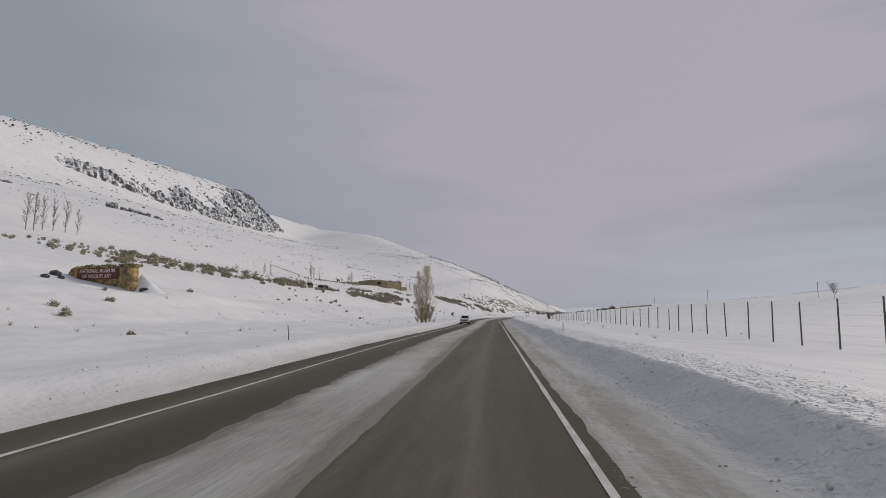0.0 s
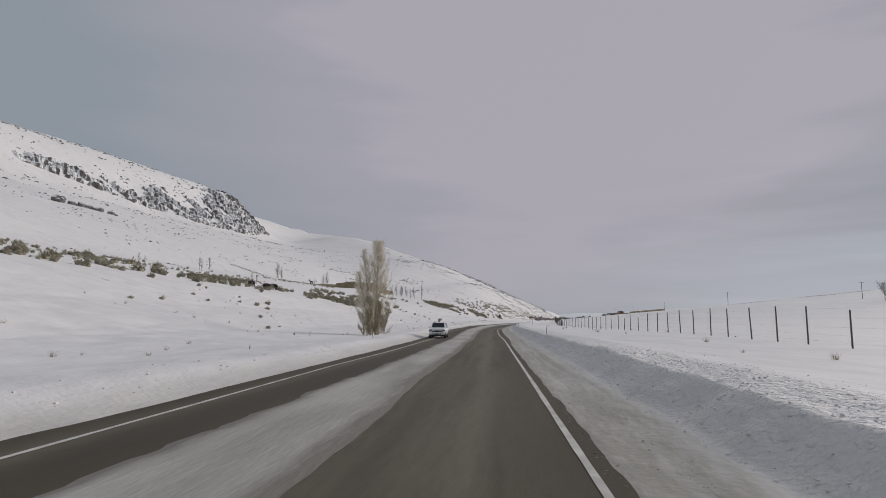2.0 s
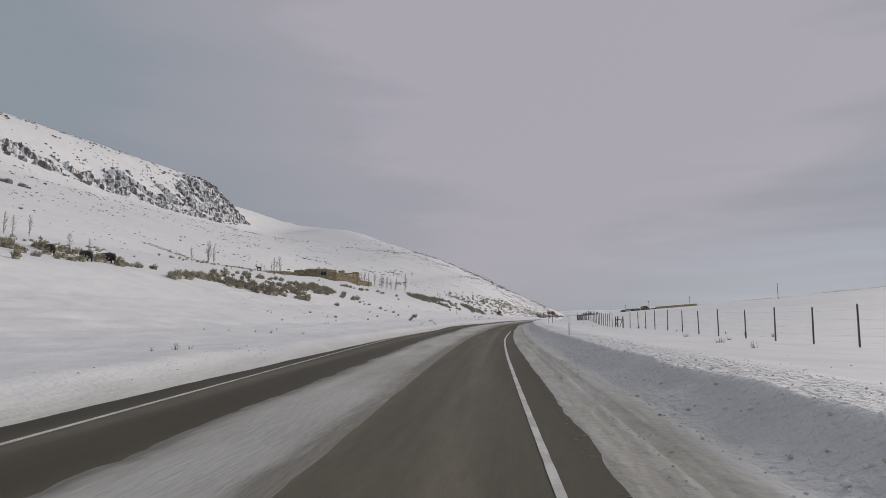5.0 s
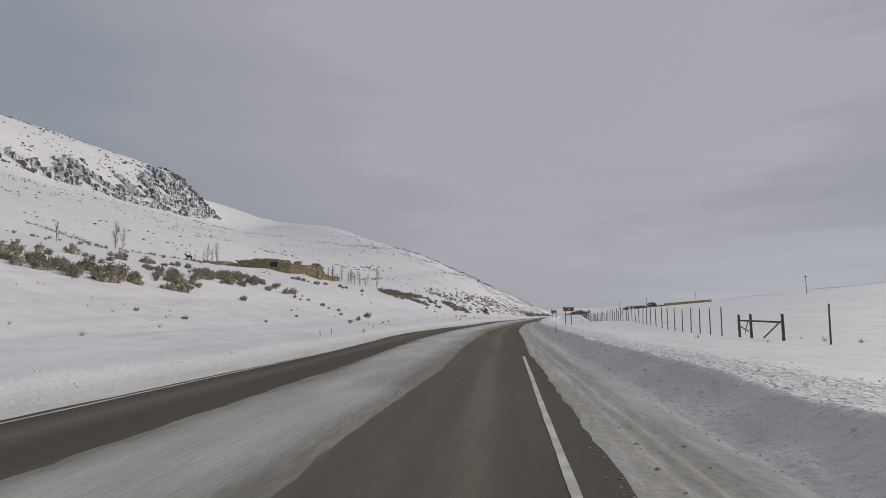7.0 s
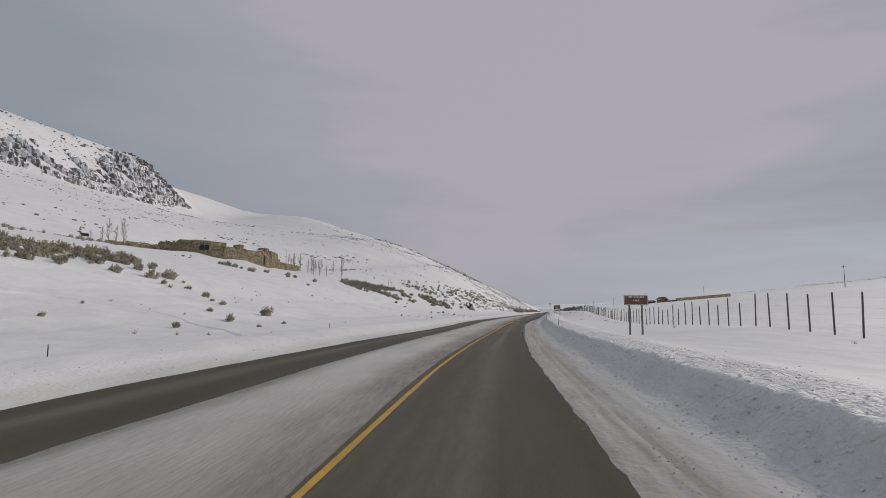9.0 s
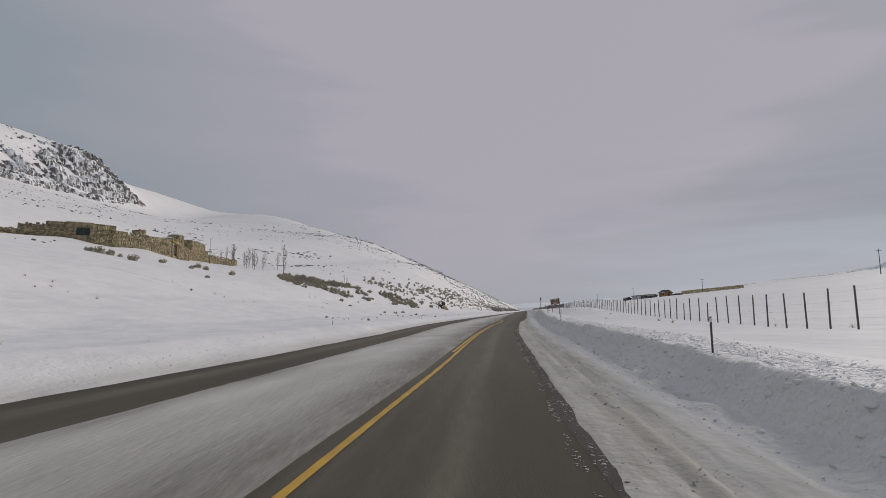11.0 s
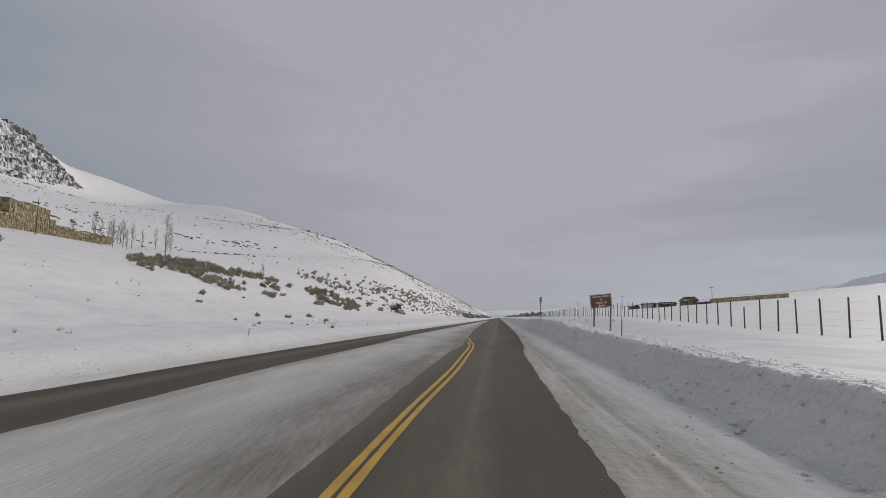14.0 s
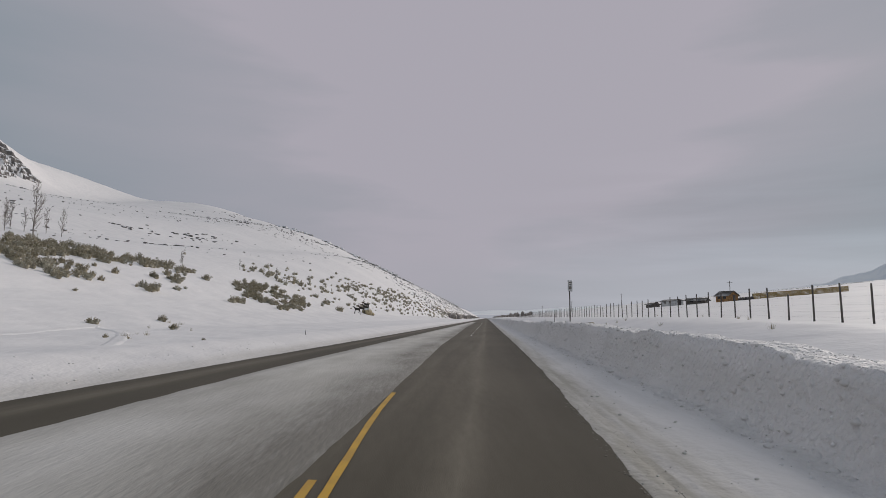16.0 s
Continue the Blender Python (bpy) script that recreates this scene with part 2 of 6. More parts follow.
ALUMINIUM = material("sign_back_aluminium", (0.42, 0.43, 0.44), 0.45, 0.7, second=(0.34, 0.35, 0.36), scale=4.0)
RED_PLATE = material("dark_red_plate", (0.15, 0.026, 0.024), 0.6, second=(0.11, 0.02, 0.019), scale=3.0)
FLAGSTONE = material("orange_tan_flagstone", (0.50, 0.33, 0.14), 0.9, second=(0.2, 0.15, 0.085), scale=0.8, bump=0.6, bump_scale=4.0, third=(0.36, 0.27, 0.14), third_scale=0.4)
vary(FLAGSTONE, 0.55, 1.35)
vary(STONE, 0.62, 1.25, True)
PALE_LETTER = material("pale_pink_letters", (0.78, 0.66, 0.60), 0.6, second=(0.7, 0.58, 0.52), scale=3.0)
BRONZE = material("dark_bronze", (0.045, 0.036, 0.03), 0.5, 0.4, second=(0.03, 0.026, 0.024), scale=4.0)
BARN_WOOD = material("brown_log_wall", (0.40, 0.22, 0.08), 0.85, second=(0.2, 0.11, 0.05), scale=2.0, bump=0.4, bump_scale=12.0)
TAN_BOARD = material("tan_boards", (0.40, 0.29, 0.13), 0.85, second=(0.30, 0.21, 0.09), scale=1.2, bump=0.3, bump_scale=15.0)
# haze over the distant trees is put into this pale base colour
HAZED_TREE = material("hazed_far_trees", (0.55, 0.54, 0.54), 0.95, second=(0.4, 0.39, 0.38), scale=0.05)
# bluish tones paint distance haze and shaded streaks into the mountain snow
FAR_SLOPE = material("far_hazed_snow_slope", (0.90, 0.905, 0.915), 0.9, second=(0.84, 0.855, 0.88), scale=0.006, third=(0.72, 0.755, 0.80), third_scale=0.012)

# ---- the line of the road: s metres along it, lat metres to its right ----
S_STEP, S_FIRST, S_LAST = 2.0, -120.0, 4200.0
S_AXIS = np.arange(S_FIRST, S_LAST + S_STEP, S_STEP)
HEADING = np.radians(np.interp(S_AXIS, (0, 60, 120, 165, 205, 245, 290, 335, 375), (4.57, 5.21, 4.84, 5.86, 7.6, 8.57, 10.95, 12.07, 13.48)))
LINE_X = np.concatenate(([0], np.cumsum(np.sin(HEADING[:-1]) * S_STEP)))
LINE_Y = np.concatenate(([0], np.cumsum(np.cos(HEADING[:-1]) * S_STEP)))
LINE_X += -0.68 - np.interp(0, S_AXIS, LINE_X)
LINE_Y += 12.25 - np.interp(0, S_AXIS, LINE_Y)


def plan(s, lat):
    h = np.interp(s, S_AXIS, HEADING)
    return np.interp(s, S_AXIS, LINE_X) + lat * np.cos(h), np.interp(s, S_AXIS, LINE_Y) - lat * np.sin(h)


def smooth(low, high, v):
    k = np.clip((v - low) / (high - low), 0, 1)
    return k * k * (3 - 2 * k)


RNG = np.random.RandomState(7)
LATTICE = RNG.rand(256, 256)


def rough(x, y, size, octaves=4, gain=0.5):
    """Value noise from -1 to 1 over arrays."""
    total, amp, norm = 0.0, 1.0, 0.0
    for k in range(octaves):
        u, v = x / size + 17.3 * k, y / size + 5.9 * k
        i, j = np.floor(u).astype(int), np.floor(v).astype(int)
        fu, fv = u - i, v - j
        fu, fv = fu * fu * (3 - 2 * fu), fv * fv * (3 - 2 * fv)
        a0, b0 = LATTICE[i % 256, j % 256], LATTICE[(i + 1) % 256, j % 256]
        a1, b1 = LATTICE[i % 256, (j + 1) % 256], LATTICE[(i + 1) % 256, (j + 1) % 256]
        total = total + amp * ((a0 * (1 - fu) + b0 * fu) * (1 - fv) + (a1 * (1 - fu) + b1 * fu) * fv)
        norm, amp, size = norm + amp, amp * gain, size / 2.03
    return total / norm * 2 - 1


def inner_left(s):
    """Where the snow between the lanes ends and the far lane begins."""
    return np.interp(s, (0, 10, 37, 63, 89, 115, 127, 160, 182, 207, 232, 256, 301, 325, 346, 368, 390, 412, 450, 900), (-4.8, -5.0, -5.45, -5.45, -4.95, -4.7, -4.85, -5.6, -6.25, -6.35, -7.4, -7.6, -7.3, -7.45, -8.2, -8.9, -9.0, -9.7, -9.5, -7.0))


def outer_left(s):
    return np.interp(s, (0, 41, 65, 90, 119, 127, 158, 181, 212, 222, 236, 250, 280, 304, 330, 348, 371, 400, 420, 900), (-8.7, -9.0, -8.55, -8.2, -8.1, -8.4, -9.3, -9.9, -10.0, -10.2, -11.3, -11.8, -11.4, -10.6, -10.9, -11.9, -12.7, -13.0, -13.0, -11.0))


def right_edge(s):
    return np.interp(s, (0, 40, 61, 90, 100, 115, 129, 165, 185, 206, 215, 232, 248, 262, 300, 330, 346, 368, 379, 388, 400, 414, 440), (1.72, 1.7, 1.6, 1.45, 1.42, 1.76, 1.62, 1.52, 1.44, 1.56, 1.45, 1.7, 1.66, 1.48, 1.48, 1.32, 1.45, 1.58, 1.6, 2.0, 2.2, 2.4, 2.5))


def crest_lat(s):
    return np.interp(s, (150, 325, 400), (4.8, 5.0, 6.0))


def crest_top(s):
    return np.interp(s, (0, 150, 250, 325, 365, 393, 408, 430), (0.70, 0.70, 0.72, 0.90, 1.06, 1.30, 1.72, 1.8))


def hill(s, far):
    """Height of the ground far metres to the left of the road."""
    foot = np.interp(far, (0, 17, 30, 37, 48, 63, 94, 120), (0, 0, 0.5, 1.8, 4.0, 8.8, 16.0, 21.5))
    low = np.interp(far, (120, 140, 205, 322, 520, 800, 1200, 1800), (0, 2.5, 27, 60.6, 118.8, 164.6, 227.3, 257.3))
    spur = np.interp(far, (40, 120, 205, 419, 575, 796, 1000, 1400, 1800), (0, 34.4, 48, 62.7, 74.9, 79.8, 157.7, 135.5, 120))
    s0 = 1059 + (far - 205) * 1.23
    spur = spur * smooth(s0 - 513, s0 + 20, s) * (1 - 0.26 * smooth(1410, 2910, s))
    massif = np.interp(far, (300, 505, 535, 620, 700, 900, 1300), (0, 0, 12, 80.6, 96.3, 126.2, 90)) * ((1 - smooth(981, 1141, s - 0.29 * (far - 560))) * (1 - 0.55 * smooth(565, 680, far)) + 0.55 * smooth(565, 680, far) * (1 - smooth(1080, 1440, s - 0.29 * (far - 560)))) * (1 - 0.22 * (1 - smooth(300, 900, s)))
    base = foot + low * (1 - 0.3 * smooth(1500, 3000, s))
    return base + spur + massif + 30 * np.exp(-(((s - 1330 - 0.9 * (far - 700)) / 220) ** 2)) * smooth(590, 720, far)


def field(s, far):
    """Height of the ground far metres to the right of the road, beyond the fence."""
    near = 0.6 + np.interp(far, (18, 60, 100, 200), (0, 4.2, 7.8, 16)) * smooth(150, 520, s)
    return near + np.interp(far, (200, 400, 600, 900, 2500), (0, 19, 46, 52, 62))


def ground(s, lat):
    """Height of the snow over the plan."""
    s, lat = np.asarray(s, float), np.asarray(lat, float)
    x, y = plan(s, lat)
    n1, n2, n3 = rough(x, y, 1.1, 4, 0.6), rough(x, y, 9.0, 3), rough(x, y, 60.0, 4)
    # right of the road
    edge = right_edge(s) + 0.07 * rough(x, y, 0.9, 4, 0.7)
    c, t = crest_lat(s) + 0.25 * n2 + 0.16 * rough(x, y, 2.2, 3, 0.6), crest_top(s) * (1 + 0.14 * n2 + 0.1 * rough(x, y, 1.8, 3))
    wide = np.interp(s, (180, 320), (1.15, 0.75))
    k = np.clip((lat - c + wide) / wide, 0, 1)
    ruts = 0.03 * np.exp(-(((lat - 2.25) / 0.05) ** 2)) + 0.045 * np.exp(-(((lat - 2.62) / 0.05) ** 2)) + 0.03 * np.exp(-(((lat - 2.78) / 0.04) ** 2)) + 0.022 * np.exp(-(((lat - 3.5) / 0.07) ** 2))
    shoulder = -0.03 + 0.05 * smooth(edge - 0.1, edge + 0.25, lat) + 0.14 * smooth(edge, c - 1, lat) + 0.018 * n1 - ruts * smooth(60, 100, s) * smooth(edge + 0.3, edge + 0.6, lat)
    top = smooth(c - 0.15, c + 0.25, lat) * (1 - smooth(c + 1.6, c + 3.4, lat))
    face = t * k ** 1.25 + (0.2 + 0.1 * smooth(280, 380, s)) * rough(x, y, 1.1, 4, 0.6) * np.sin(np.pi * np.clip((lat - c + 1.5) / 1.6, 0, 1)) + (0.10 * rough(x, y, 0.38, 3, 0.7) - 0.03) * top
    back = (t - 0.45) * smooth(c + 0.9, c + 4.5, lat)
    right = shoulder + face - back + np.where(lat > 18, field(s, lat) - 0.6, 0)
    right = right + (np.interp(s, (0, 35, 60, 90, 112, 130, 145, 165, 185, 204, 223, 235, 250, 262, 275, 290, 320, 345, 364, 387, 405, 430, 500, 700), (0.25, 0.3, 0.45, 0.65, 0.8, 0.72, 0.7, 0.45, 0.45, 0.6, 0.42, 0.35, 0.45, 0.85, 1.25, 1.05, 0.5, 0.65, 1.05, 1.5, 2.0, 2.45, 2.6, 2.7)) - 0.62) * smooth(c + 2.5, 16, lat) + 0.07 * n2 * smooth(7, 12, lat) + n3 * 0.5 * smooth(30, 150, lat)
    # left of the road
    o = outer_left(s) + 0.1 * rough(x, y, 2.0, 3)
    far = -lat
    d = far + o
    bank = 0.30 * smooth(-0.2, 1.3, d) + (0.22 + 0.1 * n2) * smooth(0.8, 2.2, d) * (1 - 0.7 * smooth(3.0, 8, d)) + 0.07 * n1 * smooth(0.6, 1.4, d) * (1 - smooth(2.5, 6, d)) - 0.06 * (1 - smooth(-0.5, 0.0, d))
    bank = bank + 0.35 * smooth(220, 300, s) * smooth(1.5, 4, d)
    h = hill(s, far)
    left = bank + h * smooth(8, 16, far) + 0.16 * n2 * smooth(14, 25, far) + 0.07 * rough(x, y, 3.2, 3, 0.6) * smooth(12, 18, far) + n3 * (0.4 * smooth(35, 90, far) + (3.5 - 1.8 * smooth(550, 750, far)) * smooth(150, 420, far)) + rough(x, y, 190.0, 4) * (5 - 3 * smooth(550, 750, far)) * smooth(250, 600, far)
    wind = 0.5 - np.abs(rough(s * 0.3 + 0.2 * far, far, 2.6, 3, 0.6)) * 2
    left = left + 0.2 * wind * smooth(13, 22, far) * (1 - smooth(62, 100, far)) * (1 - 0.6 * smooth(300, 350, s)) * smooth(-0.5, 0.3, rough(x, y, 22.0, 2))
    left = left - 0.4 * np.exp(-(((s - 130) / 16) ** 2)) * smooth(10, 17, far) * (1 - smooth(19, 46, far))
    left = left - 0.8 * np.exp(-(((s - 62.5) / 5) ** 2 + ((far - 43.5) / 3.5) ** 2)) + 1.85 * np.exp(-(((s - 66) / 30) ** 2 + ((far - 42) / 7.5) ** 2)) + 1.7 * np.exp(-(((s - 431) / 10) ** 2 + ((far - 108) / 6) ** 2)) + 1.4 * np.exp(-(((s - 412) / 13) ** 2 + ((far - 117) / 8) ** 2)) - 2.0 * np.exp(-(((s - 502) / 16) ** 2 + ((far - 119) / 9) ** 2))
    return np.where(lat > -3, right, left)


def spot(s, lat, up=0.0):
    """A place on the snow."""
    x, y = plan(s, lat)
    return Vector((float(x), float(y), float(ground(s, lat)) + up))


def facing(s):
    """Degrees to turn a thing so that its y runs along the road."""
    return -math.degrees(float(np.interp(s, S_AXIS, HEADING)))


def link_mesh(name, verts, faces, mat, parent=None, label="", flat=True, mats=None, index=None):
    me = bpy.data.meshes.new(name)
    me.from_pydata([tuple(v) for v in verts], [], [tuple(f) for f in faces])
    for one in mats or [mat]:
        me.materials.append(one)
    if index is not None:
        me.polygons.foreach_set("material_index", np.asarray(index, np.int32))
    if not flat:
        me.polygons.foreach_set("use_smooth", np.ones(len(me.polygons), bool))
    me.update()
    ob = new(name, me)
    if parent:
        ob.parent = parent
    if label:
        ob["label"] = label
    return ob


def strip(name, s_axis, lat_of, z, mat, dirt_shade=None, parent=None, smooth_shade=True, churn=None):
    """A sheet along the road. lat_of: columns of arrays of lat, one for each s."""
    cols, rows_n = len(lat_of), len(s_axis)
    xs, ys = zip(*(plan(s_axis, c) for c in lat_of))
    zs = [z(s_axis, c, k) if callable(z) else np.full(rows_n, z) for k, c in enumerate(lat_of)]
    v = np.stack([np.stack(xs, 1), np.stack(ys, 1), np.stack(zs, 1)], -1).reshape(-1, 3)
    a = (np.arange(rows_n - 1)[:, None] * cols + np.arange(cols - 1)[None]).ravel()
    f = np.stack([a, a + 1, a + cols + 1, a + cols], 1)
    me = bpy.data.meshes.new(name)
    me.vertices.add(len(v))
    me.vertices.foreach_set("co", v.astype(np.float32).ravel())
    me.loops.add(f.size)
    me.loops.foreach_set("vertex_index", f.astype(np.int32).ravel())
    me.polygons.add(len(f))
    me.polygons.foreach_set("loop_start", np.arange(0, f.size, 4, dtype=np.int32))
    me.polygons.foreach_set("use_smooth", np.full(len(f), smooth_shade))
    me.update(calc_edges=True)
    me.validate()
    me.materials.append(mat)
    if dirt_shade is not None:
        layer = me.attributes.new("dirt_shade", "FLOAT", "POINT")
        layer.data.foreach_set("value", np.stack([dirt_shade(s_axis, c, k) for k, c in enumerate(lat_of)], 1).astype(np.float32).ravel())
    if churn is not None:
        layer = me.attributes.new("churn", "FLOAT", "POINT")
        layer.data.foreach_set("value", np.stack([churn(s_axis, c) for c in lat_of], 1).astype(np.float32).ravel())
    ob = new(name, me)
    if parent:
        ob.parent = parent
    return ob


# ---- ground ----
fine = np.arange(-20, 455, 0.4)
grow = 455 + np.cumsum(np.linspace(0.8, 42, 150))
S_GRID = np.concatenate(([-110, -80, -60, -50, -40, -30], fine, grow[grow < 4100]))
near_right = np.concatenate((np.arange(-4, 1.2, 1.3), np.arange(1.25, 3.4, 0.085), np.arange(3.4, 7.4, 0.1), np.arange(7.5, 9.1, 0.2), np.arange(9.2, 20, 0.6)))
LATS = np.concatenate((-np.flip(np.concatenate((np.arange(8, 18, 0.4), np.arange(18.5, 60, 0.7), 60 + np.cumsum(np.linspace(2, 40, 62))))), near_right, 20 + np.cumsum(np.linspace(1.2, 85, 56))))


def ground_dirt_shade(s, lat, k):
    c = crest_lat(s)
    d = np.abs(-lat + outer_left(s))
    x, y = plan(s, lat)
    # second term greys the bank below its crest, painting in its shade
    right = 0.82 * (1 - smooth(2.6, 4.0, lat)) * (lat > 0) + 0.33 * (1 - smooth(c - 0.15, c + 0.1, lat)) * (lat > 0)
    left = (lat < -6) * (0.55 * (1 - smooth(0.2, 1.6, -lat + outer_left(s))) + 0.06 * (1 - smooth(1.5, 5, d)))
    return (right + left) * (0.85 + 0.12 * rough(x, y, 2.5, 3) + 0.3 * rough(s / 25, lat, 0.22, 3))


def ground_churn(s, lat):
    """How broken the snow is: along the ploughed banks, not over the open field."""
    c = crest_lat(s)
    d = -lat + outer_left(s)
    x, y = plan(s, lat)
    right = (0.16 + 0.75 * smooth(c - 1.6, c - 0.9, lat) + 0.25 * smooth(c - 0.2, c + 0.2, lat)) * (1 - smooth(c + 1.4, c + 4.4 + 0.8 * rough(x, y, 3.0, 2), lat)) * (lat > 0)
    left = (lat < -5) * 0.2 * (1 - smooth(2.0, 5.0, d))
    return right + left


tagged(strip("ground", S_GRID, [np.full(len(S_GRID), v) for v in LATS], lambda s, c, k: ground(s, c), SNOW, ground_dirt_shade, churn=ground_churn),
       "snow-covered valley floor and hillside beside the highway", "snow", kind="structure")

# ---- road ----
S_ROAD = np.concatenate((np.arange(-60, 520, 1.0), np.arange(520, 3200, 12)))
ROAD_COLS = np.concatenate((np.linspace(0, 1, 22), 1 + np.linspace(0.1, 1, 8), 2 + np.linspace(0.04, 1, 26)))


def road_lat(k):
    """From the far lane's outer edge (0) to its inner edge (1), to the near lane (2 to 3)."""
    o, i = outer_left(S_ROAD) - 1.2, inner_left(S_ROAD) + 0.3
    return o + (i - o) * min(k, 1) + (-2.6 - i) * min(max(k - 1, 0), 1) + (right_edge(S_ROAD) + 1.0 + 2.6) * max(k - 2, 0)


def road_salt(s, lat, k):
    x, y = plan(s, lat)
    f = ROAD_COLS[k]
    if f >= 2:
        stain = 0.75 * np.exp(-(((lat + 0.38) / 0.26) ** 2)) + 0.3 * np.exp(-(((lat + 0.4) / 0.9) ** 2)) + 0.38 * (1 - smooth(-1.0, -0.1, lat)) + 0.25 * (1 - smooth(-2.6, -2.0, lat)) - 0.15 * smooth(1.1, 1.5, lat) + 0.2 * (1 - smooth(150, 250, s))
    else:
        stain = 0.9 * np.exp(-(((f - 0.52) / 0.1) ** 2)) + 0.5 * (1 - smooth(0.0, 0.3, f)) + 0.35 * smooth(0.85, 1.0, f) + 0 * s
    return (stain * (0.6 + 0.5 * rough(s / 30, lat, 0.3, 3)) + 0.23 + 0.2 * rough(x, y, 12.0, 3)).clip(0, 1)


tagged(strip("road", S_ROAD, [road_lat(k) for k in ROAD_COLS], lambda s, c, k: np.full(len(s), 0.0), ASPHALT, road_salt),
       "grey-brown salt-stained asphalt highway with a snowy middle", "road", kind="structure")

# ---- packed snow between the lanes ----
S_MID = np.arange(-40, 700, 0.35)
MID_COLS = [0.0, 0.02, 0.05, 0.09, 0.15, 0.25, 0.4, 0.6, 0.78, 0.88, 0.94, 0.98, 1.0]


def middle_lat(k):
    x, y = plan(S_MID, inner_left(S_MID))
    left = inner_left(S_MID) + (0.1 + 0.16 * (1 - smooth(150, 250, S_MID))) * rough(x, y, 1.3, 5, 0.7)
    right = np.interp(S_MID, (9, 25, 40, 52, 64, 72, 90, 104, 115, 128, 160, 193, 206, 221, 232, 250, 262, 298, 315, 345, 368, 379, 387, 393, 399, 413, 434, 450, 530, 700), (-2.35, -2.4, -2.52, -2.75, -2.5, -2.65, -2.28, -2.4, -2.03, -2.2, -2.55, -2.66, -2.25, -2.52, -2.45, -2.82, -2.85, -2.25, -2.35, -2.62, -2.68, -2.75, -2.4, -2.65, -2.78, -3.15, -3.8, -4.0, -5.0, -5.6))
    right = right + (0.05 * np.sin(S_MID / 23) + 0.09 * rough(x + 50, y, 1.1, 5, 0.75)) * np.interp(S_MID, (225, 240, 340, 360), (1, 0.35, 0.35, 0.8))
    return left * (1 - k) + right * k


def middle_height(s, lat, k):
    x, y = plan(s, lat)
    f = MID_COLS[k]
    return 0.004 + 0.034 * smooth(0, 0.09, f) * smooth(0, 0.09, 1 - f) + 0.006 * rough(x, y, 0.8, 4) * smooth(0, 0.1, f) * smooth(0, 0.1, 1 - f)


def middle_dirt(s, lat, k):
    x, y = plan(s, lat)
    f = MID_COLS[k]
    wide = smooth(150, 330, s)
    streaks = 0.35 * rough(x * 0 + s / 14, lat, 0.45, 3)
    return ((0.75 - 0.35 * wide) * (1 - smooth(0.0, 0.22, f)) + 0.85 * (1 - smooth(0.0, 0.3 + 0.3 * wide, 1 - f)) + 0.22 - 0.08 * wide + 0.25 * (1 - smooth(150, 250, s)) + streaks + 0.3 * rough(x, y, 5, 3)).clip(0, 1.2)


tagged(strip("packed_snow_strip", S_MID, [middle_lat(k) for k in MID_COLS], middle_height, PACKED, middle_dirt),
       "strip of dirty packed snow between the lanes", "snow", kind="structure")


# ---- painted lines ----
def painted(name, s0, s1, lat_of, width, mat, label, z=0.009):
    s = np.arange(s0, s1 + 0.01, 0.5)
    lat = lat_of(s)
    x, y = plan(s, lat)
    j = 0.012 * rough(x, y, 0.7, 2)
    return tagged(strip(name, s, [lat - width / 2 + j, lat + width / 2 - j], z, mat), label, "road marking", kind="structure")


painted("edge_line", -40, 213, lambda s: np.interp(s, (0, 38, 64, 90, 115, 129, 160, 178, 186, 193, 203, 217), (1.48, 1.46, 1.32, 1.22, 1.2, 0.95, 0.78, 0.76, 0.8, 0.93, 1.1, 1.22)), 0.13, WHITE_PAINT, "worn white edge line on asphalt")
painted("edge_line", -40, 235, lambda s: np.interp(s, (0, 15, 39, 66, 78, 90, 119, 127, 158, 183, 195, 215, 235), (-7.45, -7.3, -7.6, -7.45, -7.4, -6.98, -6.72, -6.9, -8.4, -9.5, -9.55, -9.8, -10.9)), 0.13, WHITE_PAINT, "worn white edge line beside the snow bank")


def yellow_lat(s):
    around = [np.interp(s + off, (241, 257, 300, 322, 334, 345, 358, 366, 372, 381, 386, 392, 397, 403, 413), (-2.6, -2.66, -1.94, -2.02, -2.0, -1.9, -1.84, -1.58, -1.57, -1.68, -1.65, -2.03, -2.6, -3.0, -3.3)) for off in (-4, -2, 0, 2, 4)]
    return sum(around) / 5


painted("centre_line", 239, 404, lambda s: yellow_lat(s) + 0.11 + 0.04 * smooth(350, 375, s), 0.14, YELLOW_PAINT, "solid yellow centre line on asphalt", 0.012)
painted("centre_line", 307, 394.5, lambda s: yellow_lat(s) - 0.10 - 0.05 * smooth(350, 375, s), 0.14, YELLOW_PAINT, "solid yellow centre line, second of a pair", 0.012)
for k in range(16):
    painted("lane_dash", 460 + 12.2 * k, 464.5 + 12.2 * k, lambda s: -2.0 + 0.0 * s, 0.13, WHITE_PAINT, "white lane dash on asphalt", 0.012)


